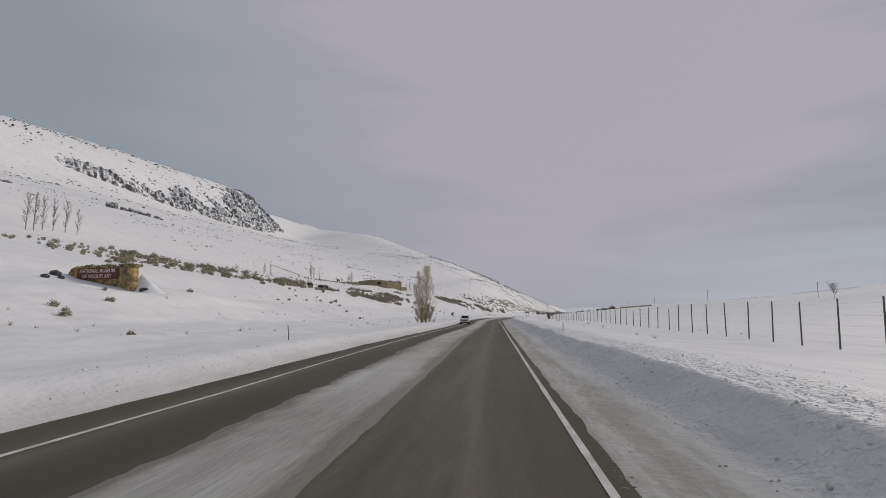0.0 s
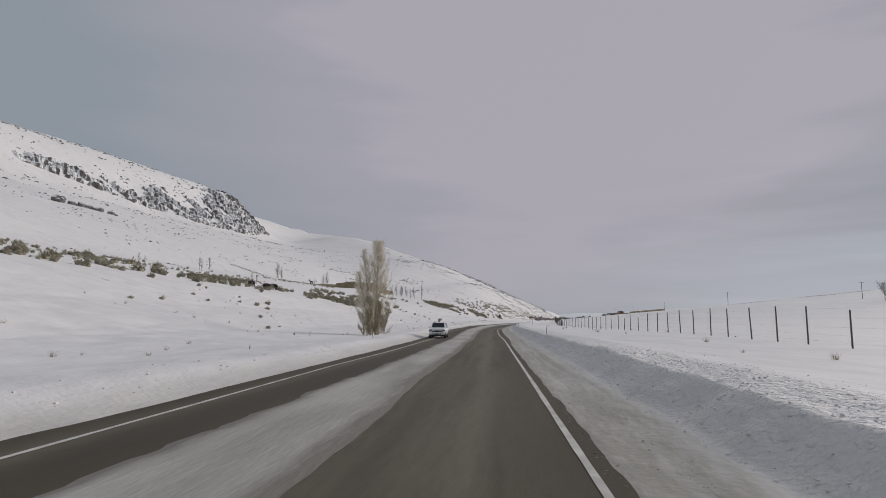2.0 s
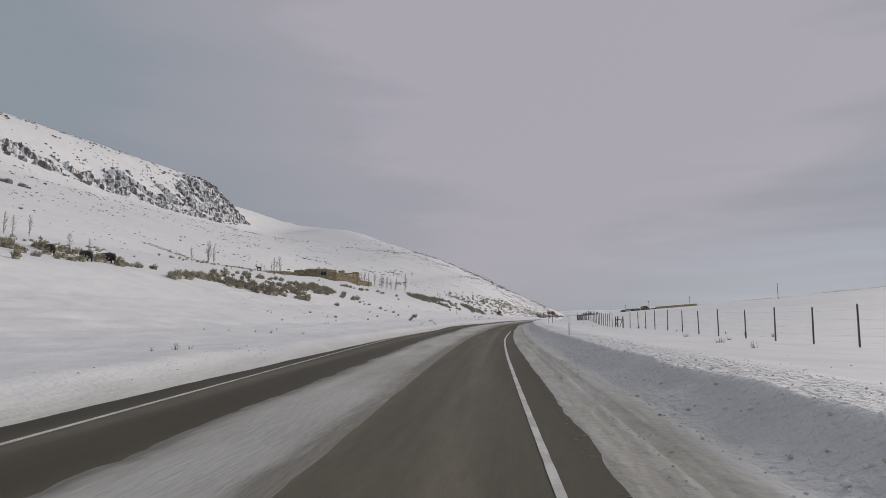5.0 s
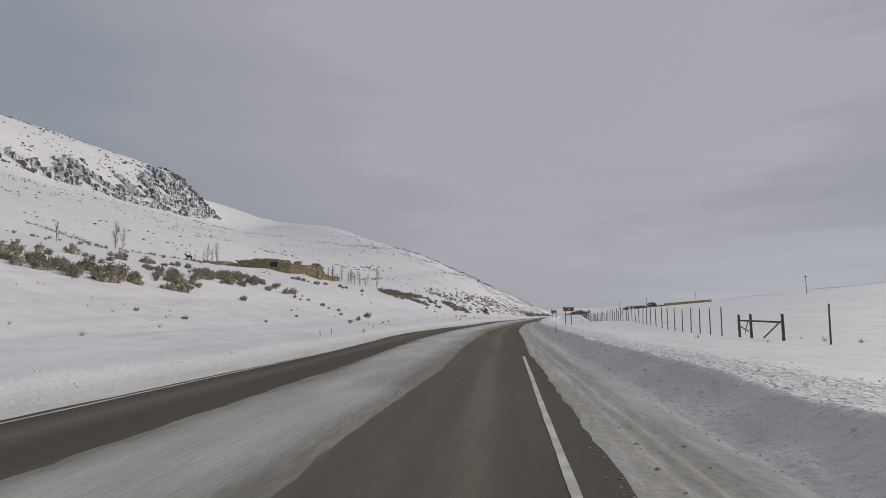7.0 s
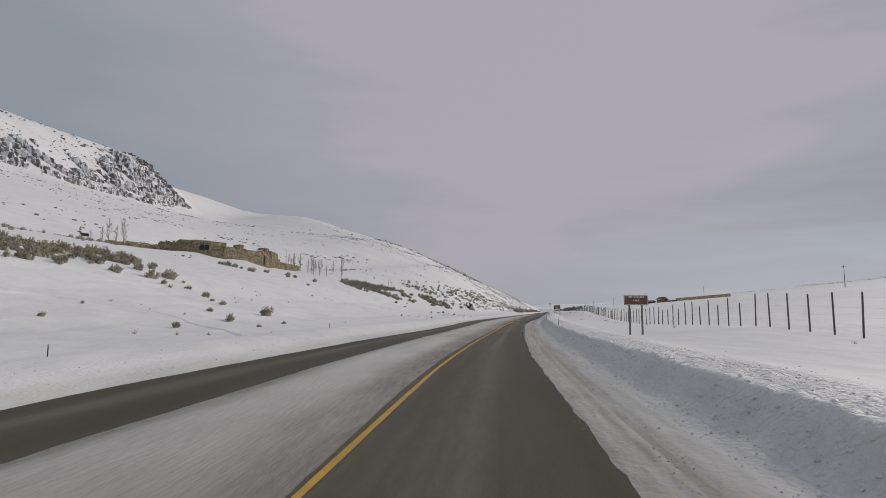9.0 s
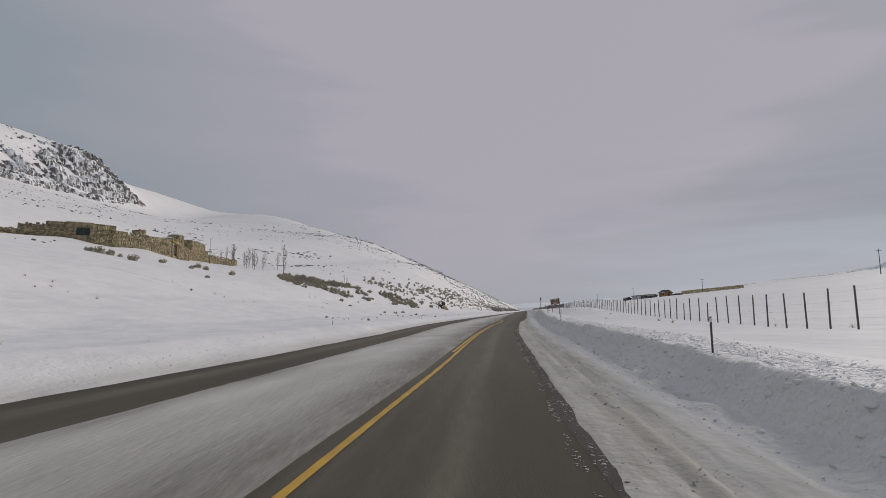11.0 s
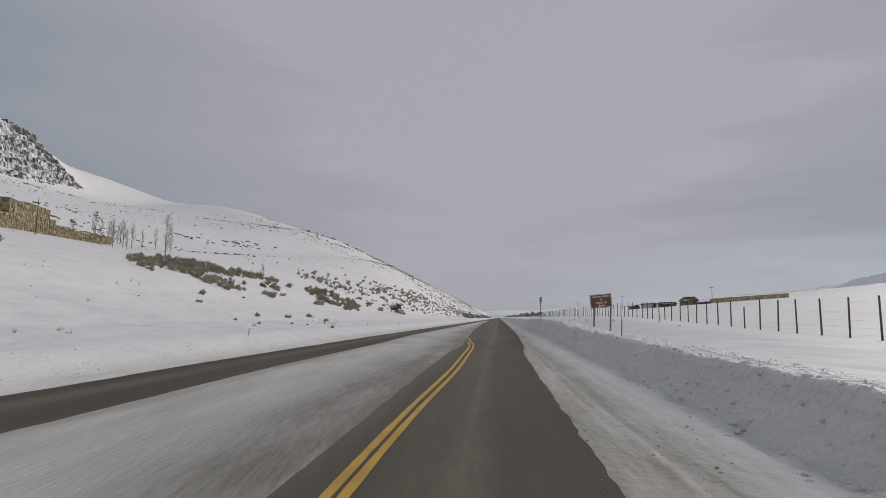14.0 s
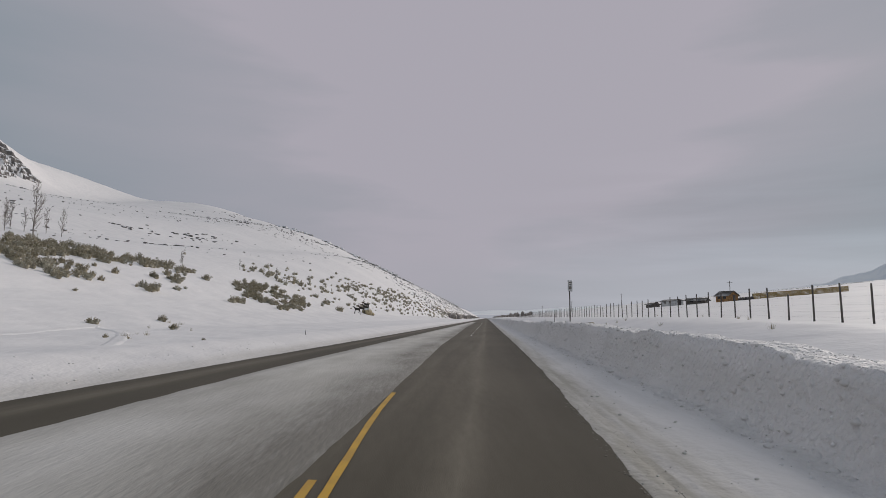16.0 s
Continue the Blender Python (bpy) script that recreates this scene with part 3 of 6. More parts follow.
# ---- shapes ----
def block(w, d, h, bevel=0.0, at=(0, 0, 0), turn=(0, 0, 0), bm=None, taper=1.0):
    """A box w x d x h standing on at, with softened edges."""
    bm = bm or bmesh.new()
    r = bmesh.ops.create_cube(bm, size=1.0)["verts"]
    for v in r:
        k = taper if v.co.z > 0 else 1.0
        v.co = Vector((v.co.x * w * k, v.co.y * d * k, (v.co.z + 0.5) * h))
    if bevel:
        edges = list({ed for v in r for ed in v.link_edges})
        r = list({v for f in bmesh.ops.bevel(bm, geom=edges, offset=bevel, segments=1, affect="EDGES")["faces"] for v in f.verts} | {v for v in r if v.is_valid})
    bmesh.ops.transform(bm, matrix=pose(*at, *turn), verts=r)
    return bm


def tube(bm, a, b, r0, r1, sides=5):
    a, b = Vector(a), Vector(b)
    axis = (b - a).normalized()
    u = axis.orthogonal().normalized()
    v = axis.cross(u)
    rings = []
    for p, r in ((a, r0), (b, r1)):
        rings.append([bm.verts.new(p + r * (math.cos(2 * math.pi * k / sides) * u + math.sin(2 * math.pi * k / sides) * v)) for k in range(sides)])
    for k in range(sides):
        bm.faces.new((rings[0][k], rings[0][(k + 1) % sides], rings[1][(k + 1) % sides], rings[1][k]))
    bm.faces.new(rings[1])
    bm.faces.new(rings[0][::-1])
    return bm


def part(name, bm, mat, parent=None, label="", shade=False):
    me = bpy.data.meshes.new(name)
    bm.normal_update()
    bm.to_mesh(me)
    bm.free()
    me.materials.append(mat)
    if shade:
        me.polygons.foreach_set("use_smooth", np.ones(len(me.polygons), bool))
    ob = new(name, me)
    if parent:
        ob.parent = parent
    if label:
        ob["label"] = label
    return ob


def thing(name, label, category, at, rz=0.0, group="", kind=""):
    ob = new(name)
    ob.matrix_world = pose(at[0], at[1], at[2], 0, 0, rz)
    return tagged(ob, label, category, group, kind)


def settle(bm, mat, name, label, category, at, rz=0.0, group="", kind="", shade=False, scale=1.0):
    """One mesh as a thing of its own."""
    ob = part(name, bm, mat, None, "", shade)
    ob.matrix_world = pose(at[0], at[1], at[2], 0, 0, rz) @ Matrix.Diagonal((scale, scale, scale, 1))
    return tagged(ob, label, category, group, kind)


def letters(text, size, mat, parent, at, name="lettering", squeeze=1.0, bold=0.0):
    """Words standing upright in the x-z plane, facing -y, as one mesh."""
    c = bpy.data.curves.new(name, "FONT")
    c.body, c.size, c.align_x, c.align_y, c.extrude, c.resolution_u, c.offset = text, size, "CENTER", "CENTER", 0.004, 2, bold
    ob = bpy.data.objects.new(name, c)
    scene.collection.objects.link(ob)
    me = bpy.data.meshes.new_from_object(ob.evaluated_get(bpy.context.evaluated_depsgraph_get()))
    bpy.data.objects.remove(ob)
    me.materials.clear()
    me.materials.append(mat)
    out = new(name, me)
    out.parent = parent
    out.matrix_basis = pose(*at, 90) @ Matrix.Diagonal((squeeze, 1, 1, 1))
    return out


def snowy_rock(m, low=0.45, high=0.7):
    """Snow that lies where the rock faces up."""
    n, l = m.node_tree.nodes, m.node_tree.links
    b = n["Principled BSDF"]
    g = n.new("ShaderNodeNewGeometry")
    sp = n.new("ShaderNodeSeparateXYZ")
    l.new(g.outputs["Normal"], sp.inputs[0])
    t = n.new("ShaderNodeTexNoise")
    t.inputs["Scale"].default_value, t.inputs["Detail"].default_value = 0.35, 5.0
    l.new(g.outputs["Position"], t.inputs["Vector"])
    k = n.new("ShaderNodeMath")
    k.operation = "MULTIPLY_ADD"
    k.inputs[1].default_value = 0.5
    l.new(t.outputs["Fac"], k.inputs[0])
    l.new(sp.outputs["Z"], k.inputs[2])
    r = n.new("ShaderNodeMapRange")
    r.inputs[1].default_value, r.inputs[2].default_value = low + 0.25, high + 0.25
    l.new(k.outputs[0], r.inputs[0])
    x = n.new("ShaderNodeMix")
    x.data_type = "RGBA"
    l.new(r.outputs[0], x.inputs[0])
    l.new(b.inputs["Base Color"].links[0].from_socket, x.inputs[6])
    x.inputs[7].default_value = (0.8, 0.8, 0.82, 1)
    l.new(x.outputs[2], b.inputs["Base Color"])
    return m


snowy_rock(ROCK)
snowy_rock(STONE, 0.75, 0.95)


def scatter(name, models, places, mat, label, category, parent=None):
    """Many small pieces joined into one mesh. models: (verts, faces) arrays; places: rows of model, x, y, z, turn, size, height."""
    verts, faces, count = [], [], 0
    for m, x, y, z, turn, size, tall in places:
        v, f = models[int(m) % len(models)]
        c, sn = math.cos(turn), math.sin(turn)
        w = np.empty_like(v)
        w[:, 0] = (v[:, 0] * c - v[:, 1] * sn) * size + x
        w[:, 1] = (v[:, 0] * sn + v[:, 1] * c) * size + y
        w[:, 2] = v[:, 2] * tall + z
        verts.append(w)
        faces.append(f + count)
        count += len(v)
    v, f = np.concatenate(verts), np.concatenate(faces)
    me = bpy.data.meshes.new(name)
    me.vertices.add(len(v))
    me.vertices.foreach_set("co", v.astype(np.float32).ravel())
    me.loops.add(f.size)
    me.loops.foreach_set("vertex_index", f.astype(np.int32).ravel())
    me.polygons.add(len(f))
    me.polygons.foreach_set("loop_start", np.arange(0, f.size, 3, dtype=np.int32))
    me.update(calc_edges=True)
    me.validate()
    me.materials.append(mat)
    return tagged(new(name, me), label, category, kind="stuff")


def lump_model(seed, flat=0.7, jag=0.35, cuts=1):
    bm = bmesh.new()
    bmesh.ops.create_icosphere(bm, subdivisions=cuts, radius=1.0)
    r = random.Random(seed)
    for v in bm.verts:
        v.co *= 1 + r.uniform(-jag, jag)
        v.co.z = v.co.z * flat + flat * 0.45
    bmesh.ops.triangulate(bm, faces=bm.faces[:])
    bm.verts.index_update()
    out = np.array([v.co for v in bm.verts]), np.array([[v.index for v in f.verts] for f in bm.faces])
    bm.free()
    return out


def column_model(seed):
    """A broken upright block of cliff rock."""
    r = random.Random(seed)
    n = 5
    v, f = [], []
    for z, k in ((-0.3, 1.15), (0.55, 0.95), (1.0, r.uniform(0.45, 0.8))):
        for j in range(n):
            a = 2 * math.pi * j / n + r.uniform(-0.3, 0.3)
            v.append((math.cos(a) * k * r.uniform(0.75, 1.2) + 0.12 * z, math.sin(a) * k * r.uniform(0.75, 1.2), z + r.uniform(-0.12, 0.12)))
    for ring in (0, n):
        for j in range(n):
            a, b = ring + j, ring + (j + 1) % n
            f += [(a, b, b + n), (a, b + n, a + n)]
    f += [(2 * n, 2 * n + 1, 2 * n + 2), (2 * n, 2 * n + 2, 2 * n + 3), (2 * n, 2 * n + 3, 2 * n + 4)]
    return np.array(v, float), np.array(f)


def sage_model(seed, tufts=34):
    """A sagebrush: two or three rounded cushions of leaf sprays over dark woody cores."""
    r = random.Random(seed)
    v, f = [], []

    def blade(p, q, w):
        side = (q - p).cross(Vector((r.uniform(-1, 1), r.uniform(-1, 1), r.uniform(-0.4, 0.4)))).normalized() * w
        k = len(v)
        v.extend([p, p.lerp(q, 0.6) + side, q, p.lerp(q, 0.6) - side])
        f.extend([(k, k + 1, k + 2), (k, k + 2, k + 3)])

    cushions = [(Vector((0, 0, 0)), 0.72)] + [(Vector((math.cos(b), math.sin(b), 0)) * r.uniform(0.42, 0.6), r.uniform(0.4, 0.55)) for b in (r.uniform(0, 3), r.uniform(3, 6.28))]
    for heart, size in cushions:
        core = bmesh.new()
        bmesh.ops.create_icosphere(core, subdivisions=1, radius=1.0)
        k = len(v)
        core.verts.index_update()
        for q in core.verts:
            bulge = size * 0.66 * r.uniform(0.75, 1.15)
            v.append(heart + Vector((q.co.x * bulge, q.co.y * bulge, (q.co.z * 1.05 + 0.5) * bulge)))
        f.extend([tuple(k + q.index for q in face.verts) for face in core.faces])
        core.free()
        for _ in range(int(tufts * size * 1.1)):
            a, lean = r.uniform(0, 2 * math.pi), math.sqrt(r.random())
            out = Vector((math.cos(a) * lean, math.sin(a) * lean, 0.25 + 1.35 * math.sqrt(1 - 0.88 * lean * lean)))
            top = heart + out * size * r.uniform(0.85, 1.12)
            foot = heart + Vector((out.x * 0.3, out.y * 0.3, -0.1)) * size
            blade(foot, top, 0.025)
            for _ in range(7):
                p = foot.lerp(top, r.uniform(0.45, 0.98))
                d = Vector((r.uniform(-0.15, 0.15) + 0.1 * out.x, r.uniform(-0.15, 0.15) + 0.1 * out.y, r.uniform(0.04, 0.2)))
                blade(p, p + d, r.uniform(0.03, 0.06))
    return np.array([tuple(q) for q in v]), np.array(f)


def bare_tree(height, spread, seed, stems=1, limbs=26, twigs=7, up=0.8, r0=None, crown_low=0.12, shape=None, bush=0):
    """Trunk and limbs as one mesh, fine twigs as another: two bmeshes."""
    r = random.Random(seed)
    wood, fine_bm = bmesh.new(), bmesh.new()
    r0 = r0 or height * 0.016
    shape = shape or (lambda k: math.sin(math.pi * min(1, 0.12 + 0.88 * k)) ** 0.6)

    def branch(p, d, length, rad, level):
        steps = 3 if level < 2 else 2
        here = Vector(p)
        for k in range(steps):
            d = (d + Vector((r.uniform(-0.16, 0.16), r.uniform(-0.16, 0.16), 0.10 * up))).normalized()
            there = here + d * length / steps
            tube(wood if level < 2 else fine_bm, here, there, max(rad * (1 - k / steps * 0.6), 0.006), max(rad * (1 - (k + 1) / steps * 0.6), 0.005), 5 if level == 0 else 3)
            if level < 3:
                for _ in range(twigs if level == 1 else (twigs + 1) // 2 if level == 2 else 0):
                    a = r.uniform(0, 2 * math.pi)
                    side = (d.orthogonal().normalized() * math.cos(a) + d.cross(d.orthogonal().normalized()) * math.sin(a))
                    branch(here.lerp(there, r.random()), (d * 0.9 + side * r.uniform(0.35, 0.9) + Vector((0, 0, 0.35 * up))).normalized(), length * r.uniform(0.28, 0.5), rad * 0.45, level + 1)
            here = there

    for st in range(stems):
        off = Vector((r.uniform(-1, 1), r.uniform(-1, 1), 0)) * (0.02 * height if stems > 1 else 0)
        tall = height * (1 if st == 0 else r.uniform(0.7, 0.9))
        here = off.copy()
        here.z = -0.3
        lean = Vector((off.x * 0.05, off.y * 0.05, 1)).normalized()
        n = 9
        points = [here.copy()]
        for k in range(n):
            here = here + (lean + Vector((r.uniform(-0.05, 0.05), r.uniform(-0.05, 0.05), 0))) * (tall + 0.3) / n
            tube(wood, points[-1], here, r0 * (1 - k / n) + 0.012, r0 * (1 - (k + 1) / n) + 0.012, 7)
            points.append(here.copy())
        for j in range(limbs):
            k = crown_low + (1 - crown_low) * (j + r.random()) / limbs
            i = min(n - 1, int(k * n))
            p = points[i].lerp(points[i + 1], k * n - i)
            a = r.uniform(0, 2 * math.pi)
            reach = spread * shape(k) * r.uniform(0.7, 1.1)
            d = Vector((math.cos(a), math.sin(a), 1.6 * up)).normalized()
            branch(p, d, reach * 1.9, r0 * 0.32 * (1 - 0.7 * k) + 0.008, 1)
    for _ in range(bush):
        a, q = r.uniform(0, 2 * math.pi), r.random()
        base = Vector((math.cos(a), math.sin(a), 0)) * spread * 0.45 * q
        branch(base - Vector((0, 0, 0.2)), Vector((math.cos(a) * 0.5 * q, math.sin(a) * 0.5 * q, 1)).normalized(), r.uniform(0.16, 0.3) * height, 0.02, 1)
    return wood, fine_bm


# ---- cliff and hillside rocks ----
random.seed(11)
rng = np.random.RandomState(11)


def place_rows(s, lat, size, tall, models, sink=0.15):
    x, y = plan(s, lat)
    z = ground(s, lat)
    n = len(s)
    return np.stack([rng.randint(0, models, n), x, y, z - tall * sink, rng.rand(n) * 6.28, size, tall], 1)


COLUMNS = [column_model(k) for k in range(10)]
ROCKS = [lump_model(k, 0.8, 0.4) for k in range(8)]


def cliff_face():
    """A broken rock face: ribs and ledges pushed out of the slope, sunk under the snow where the rock gives out."""
    ss = np.arange(500, 1060, 1.3)
    b = np.linspace(-0.08, 1.08, 74)[:, None]
    low = np.interp(ss, (540, 604, 700, 804, 870, 950, 1010, 1060), (553, 540, 527, 512, 514, 526, 538, 550))[None]
    high = np.interp(ss, (540, 640, 706, 767, 838, 981, 1030, 1060), (574, 580, 587, 592, 604, 646, 630, 600))[None]
    far = low + (high - low) * b
    sg = np.broadcast_to(ss[None], far.shape)
    rib = 1 - np.abs(rough(sg + 0.25 * far, far * 0.16, 9.0, 3, 0.6)) * 2.2
    crag = rough(sg * 1.3, far * 0.7, 11.0, 3, 0.5)
    steps = 9.0
    w = far / steps + 0.5 * rough(sg, far, 40.0, 2)
    ledge = 0.4 - 0.8 * np.abs(2 * (w - np.floor(w)) - 1) ** 1.5
    inside = smooth(-0.05, 0.10, b) * (1 - smooth(0.8, 1.04, b)) * smooth(505, 570, sg) * (1 - smooth(1005, 1050, sg))
    streak = 0.9 * rough(sg + 0.3 * far, far * 0.3, 10.0, 4, 0.6) + 0.5 * rough(sg, far, 34.0, 2)
    cover = inside * (streak + 0.24 + 0.2 * (1 - smooth(620, 760, sg)) + 0.10 * smooth(640, 960, sg) + 0.3 * smooth(985, 1010, sg) - 0.6 * b * (1 - smooth(850, 980, sg))) - 0.10
    out = smooth(-0.12, 0.14, cover)
    push = (2.0 + 3.5 * rib + 2.5 * crag + 2.5 * ledge) * out * inside
    lat = -(far - push)
    x, y = plan(sg, lat)
    z = ground(sg, -far) + (1.2 + 2.0 * crag + 4.5 * ledge) * out * inside - 2.6 * (1 - out) - 3.0 * (1 - smooth(0.0, 0.15, inside))
    v = np.stack([x, y, z], -1).reshape(-1, 3)
    rows_n, cols = far.shape
    a = (np.arange(rows_n - 1)[:, None] * cols + np.arange(cols - 1)[None]).ravel()
    bare = (sg[:-1, :-1] + 0.35 * (far[:-1, :-1] - 560) > 1000).ravel().astype(int)
    return tagged(link_mesh("cliff", v, np.stack([a, a + cols, a + cols + 1, a + 1], 1), CLIFF, mats=[CLIFF, ROCK], index=bare), "dark broken rock cliff with snow on its ledges", "cliff", kind="structure")


def streaked(m):
    """Snow caught in the upright clefts of a rock face."""
    nt, l = m.node_tree.nodes, m.node_tree.links
    b = nt["Principled BSDF"]
    co = nt.new("ShaderNodeTexCoord")
    mp = nt.new("ShaderNodeMapping")
    mp.inputs["Scale"].default_value = (0.19, 0.19, 0.06)
    l.new(co.outputs["Object"], mp.inputs[0])
    t = nt.new("ShaderNodeTexNoise")
    t.inputs["Scale"].default_value, t.inputs["Detail"].default_value, t.inputs["Roughness"].default_value = 1.0, 6.0, 0.6
    l.new(mp.outputs[0], t.inputs["Vector"])
    r = nt.new("ShaderNodeMapRange")
    r.inputs[1].default_value, r.inputs[2].default_value = 0.48, 0.54
    l.new(t.outputs["Fac"], r.inputs[0])
    x = nt.new("ShaderNodeMix")
    x.data_type = "RGBA"
    l.new(r.outputs[0], x.inputs[0])
    l.new(b.inputs["Base Color"].links[0].from_socket, x.inputs[6])
    x.inputs[7].default_value = (0.8, 0.79, 0.8, 1)
    l.new(x.outputs[2], b.inputs["Base Color"])


CLIFF = snowy_rock(material("cliff_rock", (0.15, 0.137, 0.13), 0.9, second=(0.24, 0.22, 0.205), scale=0.1, bump=0.8, bump_scale=0.5, third=(0.10, 0.093, 0.09), third_scale=0.04), 0.5, 0.66)
streaked(CLIFF)
cliff_face()
n = 500
cs = 510 + 515 * rng.rand(n) ** 0.8
band = rng.rand(n) ** 1.2
c_low = np.interp(cs, (540, 604, 700, 804, 870, 950, 1010, 1060), (553, 540, 527, 512, 514, 526, 538, 550))
c_high = np.interp(cs, (540, 640, 706, 767, 838, 981, 1030, 1060), (574, 580, 587, 592, 604, 646, 630, 600))
cliff_lat = -(c_low + band * (c_high - c_low))
keep = rough(cs + 0.3 * -cliff_lat, -cliff_lat * 0.22, 7.0, 3, 0.65) + 0.2 * smooth(600, 1000, cs) > 0.02
cs, cliff_lat = cs[keep], cliff_lat[keep]
wide = rng.uniform(0.5, 1.9, len(cs)) * np.interp(cs, (560, 900), (0.75, 1.0))
scatter("cliff_blocks", ROCKS, place_rows(cs, cliff_lat, wide, wide * rng.uniform(0.7, 1.4, len(cs)), 8, 0.25), ROCK, "loose dark rock blocks along the cliff", "rocks")
# small rocks over the slope above and below the cliff
n = 1500
rs = rng.uniform(360, 1000, n)
rl = -np.where(rng.rand(n) < 0.6, rng.uniform(575, 690, n), rng.uniform(440, 545, n))
cut = rough(rs, rl, 30.0, 3, 0.65) + np.where(rl < -570, 0.12, 0.0) > 0.12
rs, rl = rs[cut], rl[cut]
rw = rng.uniform(0.5, 1.5, len(rs))
scatter("slope_rocks", COLUMNS, place_rows(rs, rl, rw, rw * rng.uniform(0.6, 1.2, len(rs)), 10), ROCK, "small dark rocks above and below the cliff", "rocks")
# a broken row of rocks low on the slope, with one large boulder at its end
n = 46
rk = rng.rand(n)
rs = 388 + rk * 24 + rng.normal(0, 2.5, n)
rl = -(329 - rk * 22 + rng.normal(0, 1.6, n))
cut = rough(rs, rl * 0, 5.0, 2) > -0.1
rs, rl = rs[cut], rl[cut]
rw = rng.uniform(1.0, 3.0, len(rs))
scatter("rock_outcrop", COLUMNS, place_rows(rs, rl, rw, rw * rng.uniform(0.7, 1.4, len(rs)), 10), ROCK, "broken row of dark rocks on a snowy slope", "rocks")
n = 30
rs, rl = rng.normal(300, 5, n), -rng.normal(338, 3, n)
rw = rng.uniform(0.5, 1.6, n)
scatter("rock_outcrop", ROCKS, place_rows(rs, rl, rw, rw * 0.8, 8), ROCK, "clump of dark rocks high on a snowy slope", "rocks")
# outcrops on the hill behind the museum
for at_s, at_l, ds, dl, n in ((690, -164, 22, 9, 46), (655, -176, 8, 4, 9), (560, -170, 12, 5, 14), (968, -177, 28, 4, 46), (610, -132, 18, 3, 16), (520, -165, 10, 4, 10), (600, -205, 14, 6, 9)):
    rs, rl = rng.normal(at_s, ds, n), rng.normal(at_l, dl, n)
    rw = rng.uniform(0.25, 1.0, n)
    scatter("rock_outcrop", ROCKS, place_rows(rs, rl, rw * 1.3, rw * rng.uniform(0.5, 0.9, n), 8), ROCK, "scatter of dark rocks on the hill behind the museum", "rocks")
bm = bmesh.new()
bmesh.ops.create_icosphere(bm, subdivisions=3, radius=1.0)
for v in bm.verts:
    v.co = v.co * (1 + 0.3 * noise.noise(v.co * 1.6) + 0.14 * noise.noise(v.co * 4.1))
    v.co.z *= 0.8
settle(bm, ROCK, "boulder", "large dark boulder on the open snowy hillside", "boulder", spot(381, -334, 1.2), 30, scale=4.6)
# loose rocks and low brush over the slopes
n = 24000
hs = np.concatenate((rng.uniform(60, 1000, n // 2), rng.uniform(850, 2400, n - n // 2)))
hl = -np.concatenate((100 + 500 * rng.rand(n // 2) ** 0.8, 45 + rng.rand(n - n // 2) ** 1.2 * 330))
keep = rough(hs, hl, 45.0, 4, 0.75) + np.where(hs > 900, np.where(hl < -130, -0.12, 0.2), -0.06) + 0.34 * rng.rand(n) > 0.24
hs, hl = hs[keep], hl[keep]
hw = (0.2 + 0.6 * rng.rand(len(hs)) ** 2.6) * np.where(hs > 900, 1.6, 1.0)
scatter("hillside_brush", ROCKS, place_rows(hs, hl, hw, hw * rng.uniform(0.5, 1.1, len(hs)), 8), ROCK, "scattered rocks and low brush on snowy hillside", "brush")
# ledges along the spur's skyline
n = 1000
es = rng.uniform(1030, 2300, n)
el = -(np.interp(es, (1030, 1260, 1550, 2010, 2300), (215, 195, 168, 128, 105)) + rng.normal(0, 9, n) + 30 * rng.rand(n) ** 3)
keep = rough(es, el * 3, 50.0, 3, 0.6) > 0.0
es, el = es[keep], el[keep]
ew = rng.uniform(1.2, 4.6, len(es))
scatter("ridge_rocks", COLUMNS, place_rows(es, el, ew, ew * rng.uniform(0.5, 1.1, len(es)), 10, 0.3), ROCK, "dark rock ledges along the ridge", "rocks")

# ---- sagebrush ----
SAGES = [sage_model(k) for k in range(7)]
SAGES_FAR = [sage_model(20 + k, 14) for k in range(5)]


def band_places(line, width, n, low, high, far=False):
    """Shrubs along a line of (s, lat), width metres to either side."""
    k = rng.rand(n) * (len(line) - 1)
    i = k.astype(int)
    a, b = np.array(line)[i], np.array(line)[i + 1]
    p = a + (b - a) * (k - i)[:, None] + rng.normal(0, 1, (n, 2)) * np.array((2.0, width))
    keep = rough(p[:, 0], p[:, 1], 7.0, 3, 0.6) + 0.3 * rng.rand(n) > -0.12
    p = p[keep]
    size = rng.uniform(low, high, len(p))
    return place_rows(p[:, 0], p[:, 1], size, size * rng.uniform(0.85, 1.25, len(p)), 5 if far else 7, 0.05)


